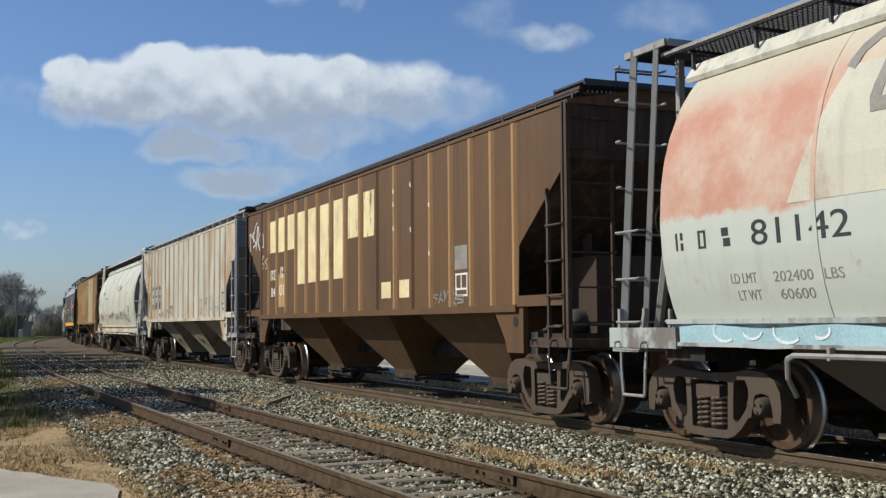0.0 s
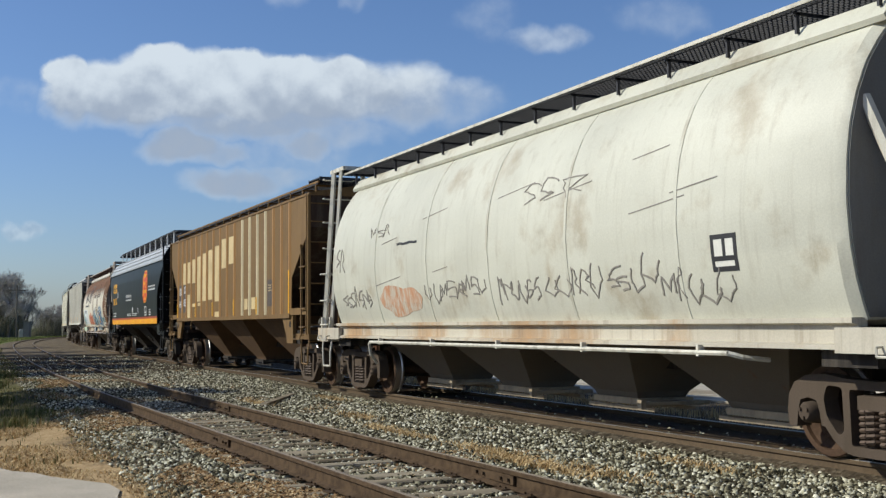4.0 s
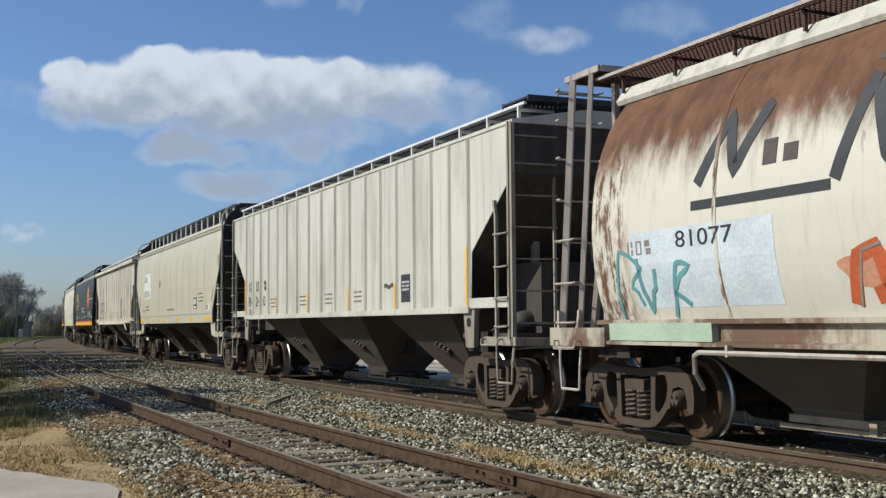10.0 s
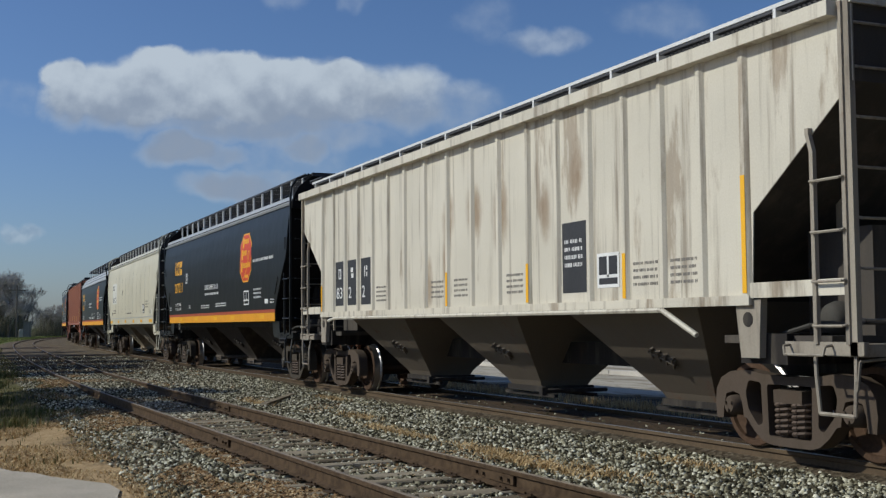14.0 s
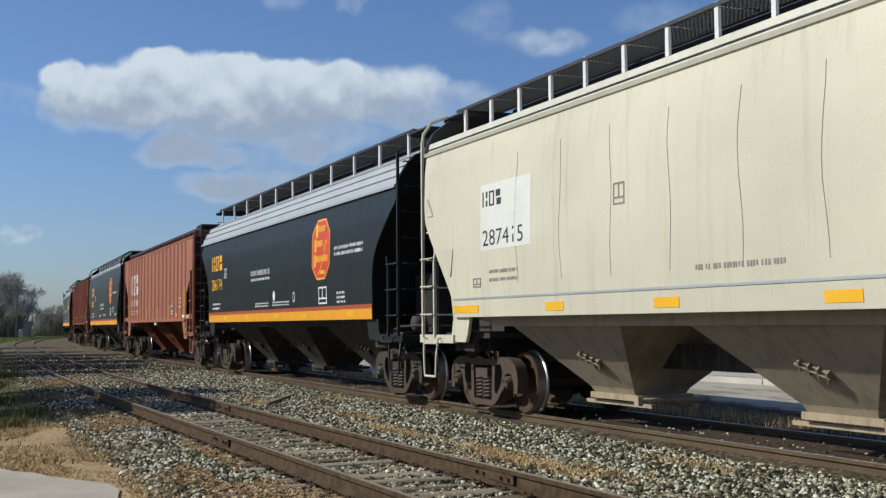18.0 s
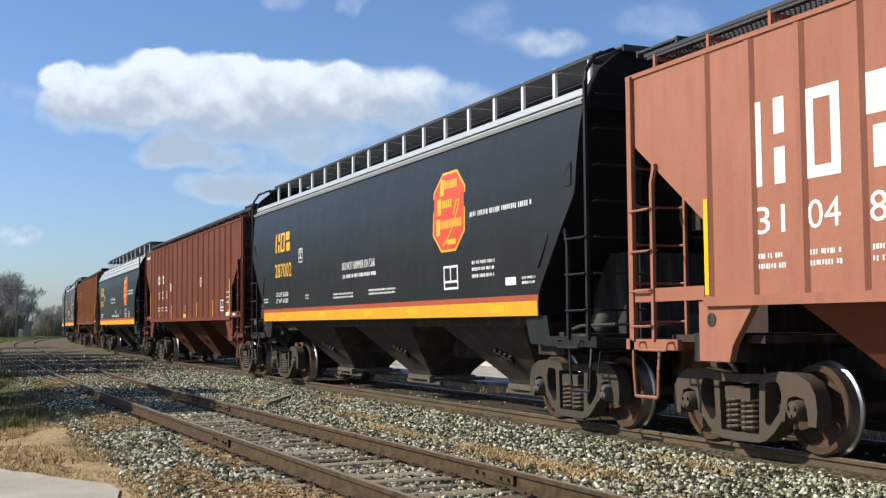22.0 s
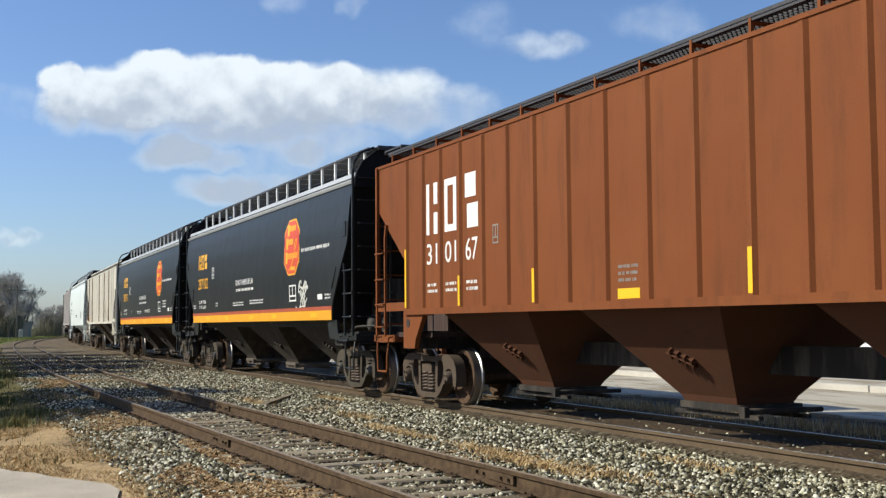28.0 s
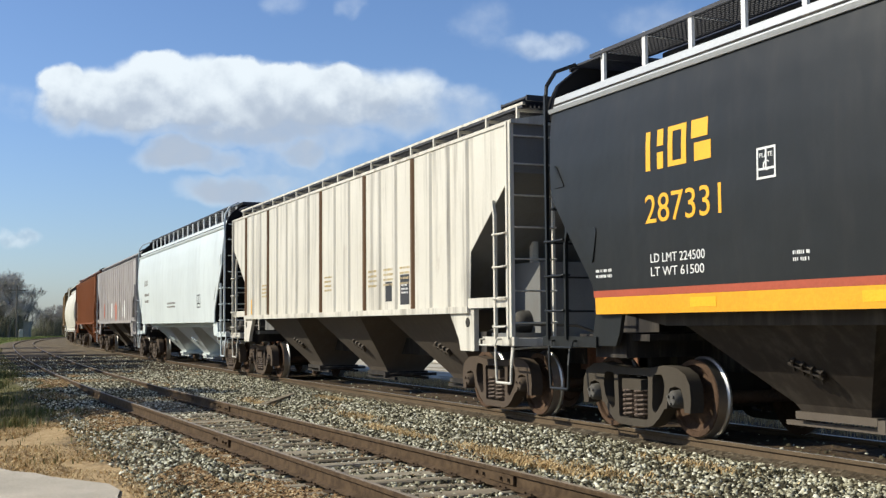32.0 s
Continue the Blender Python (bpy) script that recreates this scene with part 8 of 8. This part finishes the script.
    for i, w in ((1, "83"), (2, "2"), (3, "2")):
        d.rects("dark_ground", [(panel(i) - 0.27, panel(i) + 0.27, 1.72, 2.6)], B, 0.003)
        d.marks([panel(i)], 2.25, 0.2, 0.16, W, first=i)
        d.word(w if w in GLYPHS else "82", panel(i) - 0.2, 1.86, 0.22, W, 0.36 if len(w) == 2 else 0.16, lift=0.008)
    d.rects("dark_panel", [(panel(12) - 0.3, panel(12) + 0.3, 1.72, 2.62)], B, 0.003)
    d.bars(panel(12) - 0.24, 2.35, 0.45, 4, W, 0.05, 0.1, seed=4)
    d.frame_mark(panel(13) - 0.25, 1.76, 0.5, 0.42, W, B, 0.04)
    for i in (4, 7, 8, 10, 14, 15):
        d.bars(panel(i) - 0.24, 2.0, 0.48, 4, G, 0.035, 0.08, seed=i + 9)
    reflectors(d, (14, 11, 8, 0), 1.62, 2.15)
    reflectors(d, (17,), 1.62, 2.8)
    CARS.append((car, -164.03))

    # 10 and on: black smooth-sided cars between others
    car, d = smooth_car("black smooth-sided hopper car with orange sill stripe", BLACK_FLEET)
    black_dress(d, "287011", "c")
    CARS.append((car, -181.45))
    car, d = smooth_car("smooth-sided light cream hopper car with yellow reflectors", fleet(SMUDGED_CREAM, bay=paint("dusty_cream_bay", (0.27, 0.225, 0.155), 0.2, 0.5, rough=0.8), roof=BEIGE_LIGHT, gate=PALE_GATE, dark_end=GREY_BROWN_END))
    beige_dress(d, "287415", True)
    CARS.append((car, -199.29))
    car, d = smooth_car("dark smooth-sided hopper car with pale grey corrugated roof flank", GREEN_FLEET, "d")
    black_dress(d, "286174", "d")
    CARS.append((car, -216.97))

    # 13, 15, 17: red and brown ribbed
    for label, m, num, c0, post in (("salmon-red ribbed hopper car with white lettering", SALMON, ("31", "04", "88"), -235.18, None),
                                    ("oxide-red ribbed hopper car with white lettering", OXIDE, ("31", "23", "31"), -270.73, None),
                                    ("orange-brown ribbed hopper car with white lettering", ORANGE_BROWN, ("31", "01", "67"), -306.99, None)):
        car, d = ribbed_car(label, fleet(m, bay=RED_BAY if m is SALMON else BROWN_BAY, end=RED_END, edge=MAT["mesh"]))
        big = m is not OXIDE
        for k, i in enumerate((1, 2, 3) if big else (2, 3, 4)):
            u = panel(i) - (0.1 if m is not ORANGE_BROWN else 0.0)
            if big:
                d.marks([u], 2.66 if m is SALMON else 2.80, 0.84, 0.46, W, first=k)
                d.word(num[k], u - 0.22, 2.19 if m is SALMON else 2.31, 0.27 if m is SALMON else 0.34, W, 0.43)
            else:
                d.marks([(-5.25, -4.95, -4.26)[k]], 2.87, 0.31, 0.25, W, first=k)
                d.word(num[k], (-5.29, -4.52, -3.61)[k], 2.33, 0.27, W, (0.40, 0.48, 0.40)[k])
            d.bars(u - 0.2, 1.95 if big else 1.98, 0.4, 2, W, 0.05, 0.1, seed=k + 3)
        p = panel(13) if big else panel(15)
        d.frame_mark(p - 0.25, 1.76, 0.5, 0.30 if big else 0.32, W, B if m is not ORANGE_BROWN else None, 0.035)
        d.bars(panel(15) - 0.2 if big else panel(16) - 0.2, 2.25, 0.42, 3, W, 0.05, 0.14, seed=4)
        d.rects("white_tag", [(panel(16) - 0.28, panel(16) + 0.1, 1.62, 1.72)], W)
        d.rects("small_placard", [(p + 0.75, p + 1.0, 1.66, 1.78)], MAT["reflector"], 0.004, "small yellow placard")
        d.bars(panel(8) - 0.2, 1.98, 0.4, 3, G, 0.04, 0.08, seed=6)
        if m is not SALMON:
            d.rects("sill_reflector", [(panel(8) - 0.22, panel(8) + 0.25, 1.62, 1.74)], MAT["reflector"], 0.004)
        if m is SALMON:
            d.rects("white_tag", [(panel(9) - 0.2, panel(9) + 0.15, 1.38, 1.48)], W, 0.06)
        d.frame_mark(panel(4) - 0.08, 2.5, 0.18, 0.28, G, None, 0.02)
        reflectors(d, {SALMON: (4, 7, 10, 13), OXIDE: (3, 6, 11, 14)}.get(m, (3, 6, 11)), 1.62, 2.08)
        reflectors(d, (17, 0), 1.62, 2.62)
        d.rects("sill_lettering", [(7.3, 7.6, 1.62, 1.68)], W, 0.034)
        if m is OXIDE:
            d.rects("white_dash", [(-8.1, -7.4, 3.95, 4.03)], W)
            for i, z in ((4, 2.69), (10, 2.7)):
                d.blob("round_mark", panel(i + 1), z, 0.15, 0.17, MAT["emblem_red"], 3, 0.0, 0.004)
                d.blob("round_mark_core", panel(i + 1), z, 0.12, 0.14, W, 3, 0.0, 0.007)
                for k in (-1, 1):
                    d.stroke("round_mark_bar", [(panel(i + 1) - 0.07, z - 0.08 * k), (panel(i + 1) + 0.07, z + 0.08 * k)], 0.03, B, 0.010 + 0.001 * k)
        CARS.append((car, c0))
    for kind, number, c0, label, scuff in (("c", "287002", -252.77, "black smooth-sided hopper car with orange sill stripe", False), ("d", "286401", -288.79, "dark smooth-sided hopper car with pale grey corrugated roof flank", False),
                                    ("c", "287102", -324.85, "black smooth-sided hopper car with pale spray scrawl", True), ("c", "287331", -342.73, "black smooth-sided hopper car with orange sill stripe", False)):
        car, d = smooth_car(label, BLACK_FLEET if kind == "c" else GREEN_FLEET, kind)
        black_dress(d, number, kind, scuff, {"287102": -0.23, "287331": 0.08}.get(number, 0.0))
        CARS.append((car, c0))

    # 20 and on
    car, d = ribbed_car("cream ribbed hopper car with brown streaked ribs", fleet(CREAM_BROWN, bay=SHADED_DUST_BAY, end=GREY_END, ribs={0: BROWN, 3: BROWN, 8: BROWN, 11: BROWN, 14: BROWN}))
    d.rects("dark_panel", [(panel(12) - 0.12, panel(12) + 0.2, 1.75, 2.1), (panel(13) - 0.2, panel(13) + 0.22, 1.68, 2.2)], B, 0.003)
    d.bars(panel(13) - 0.14, 2.0, 0.28, 3, W, seed=3)
    for i in (2, 8, 11, 12, 13):
        d.bars(panel(i) - 0.22, 2.3, 0.45, 4, MAT["cream"], 0.04, 0.09, seed=i)
    reflectors(d, (1,), 1.62, 2.0)
    CARS.append((car, -360.59))
    car, d = smooth_car("smooth-sided cool white hopper car", fleet(ICE_WHITE, bay=ICE_WHITE, roof=ICE_WHITE, gate=ICE_WHITE))
    d.marks([-6.2, -5.9, -5.6], 2.9, 0.22, 0.18, G)
    d.bars(-6.2, 2.5, 1.0, 2, G, 0.1, 0.25, seed=2)
    d.frame_mark(4.5, 1.9, 0.5, 0.4, B, None, 0.03)
    d.bars(-1.0, 2.1, 1.6, 2, G, 0.06, 0.12, seed=3)
    CARS.append((car, -378.04))
    car, d = ribbed_car("grey ribbed hopper car with faded spray painting", fleet(GREY_SPRAYED, bay=SHADED_DUST_BAY))
    for k in range(6):
        d.blob("faded_spray", -4.5 + 1.7 * k, 2.1, 0.5, 0.4, (red, G, W)[k % 3], 80 + k, 0.3, 0.003)
    CARS.append((car, -395.7))
    for c0, label, m in ((-413.4, "brown ribbed hopper car", ORANGE_BROWN), (-448.7, "tan-brown ribbed hopper car", TAN_BROWN), (-484.1, "grey ribbed hopper car", GREY_RUSTY)):
        car, d = ribbed_car(label, fleet(m))
        CARS.append((car, c0))
    for c0, label, m in ((-431.0, "round-sided off-white hopper car", fleet(WHITE_ROUND, bay=MAT["under"])), (-466.4, "round-sided rust-topped hopper car", fleet(RUST_BARREL, bay=MAT["under"], ledge=WHITE_ROUND))):
        car, d = round_car(label, m)
        CARS.append((car, c0))


build_train()


# ---- what moves ----
def travelled(t):
    """Metres that the train has rolled since the start."""
    return 10.55 * t


def car_pose(s):
    a, b = rail_point(s - TRUCK_HALF), rail_point(s + TRUCK_HALF)
    d = b - a
    m = (a + b) / 2
    return pose(m.x, m.y, 0, 0, 0, math.degrees(math.atan2(d.y, d.x)))


def motions():
    for car, c0 in CARS:
        walk(car, [(t, car_pose(c0 + travelled(t))) for t in range(33)])
    # all wheels roll alike: the first is keyed, the others share its keys
    turn = [(i / FPS, pose(0, 0, 0, 0, math.degrees(travelled(i / FPS) / 0.4545), 0)) for i in range(32 * FPS + 1)]
    first = WHEELSETS[0]
    walk(first, turn)
    for w in WHEELSETS[1:]:
        w.rotation_mode = "QUATERNION"
        w.animation_data_create()
        w.animation_data.action = first.animation_data.action
        w.animation_data.action_slot = first.animation_data.action_slot
    for cloud, m, drift in CLOUDS:
        walk(cloud, [(0.0, m), (16.0, Matrix.Translation(drift * 0.5) @ m), (32.0, Matrix.Translation(drift) @ m)])


motions()
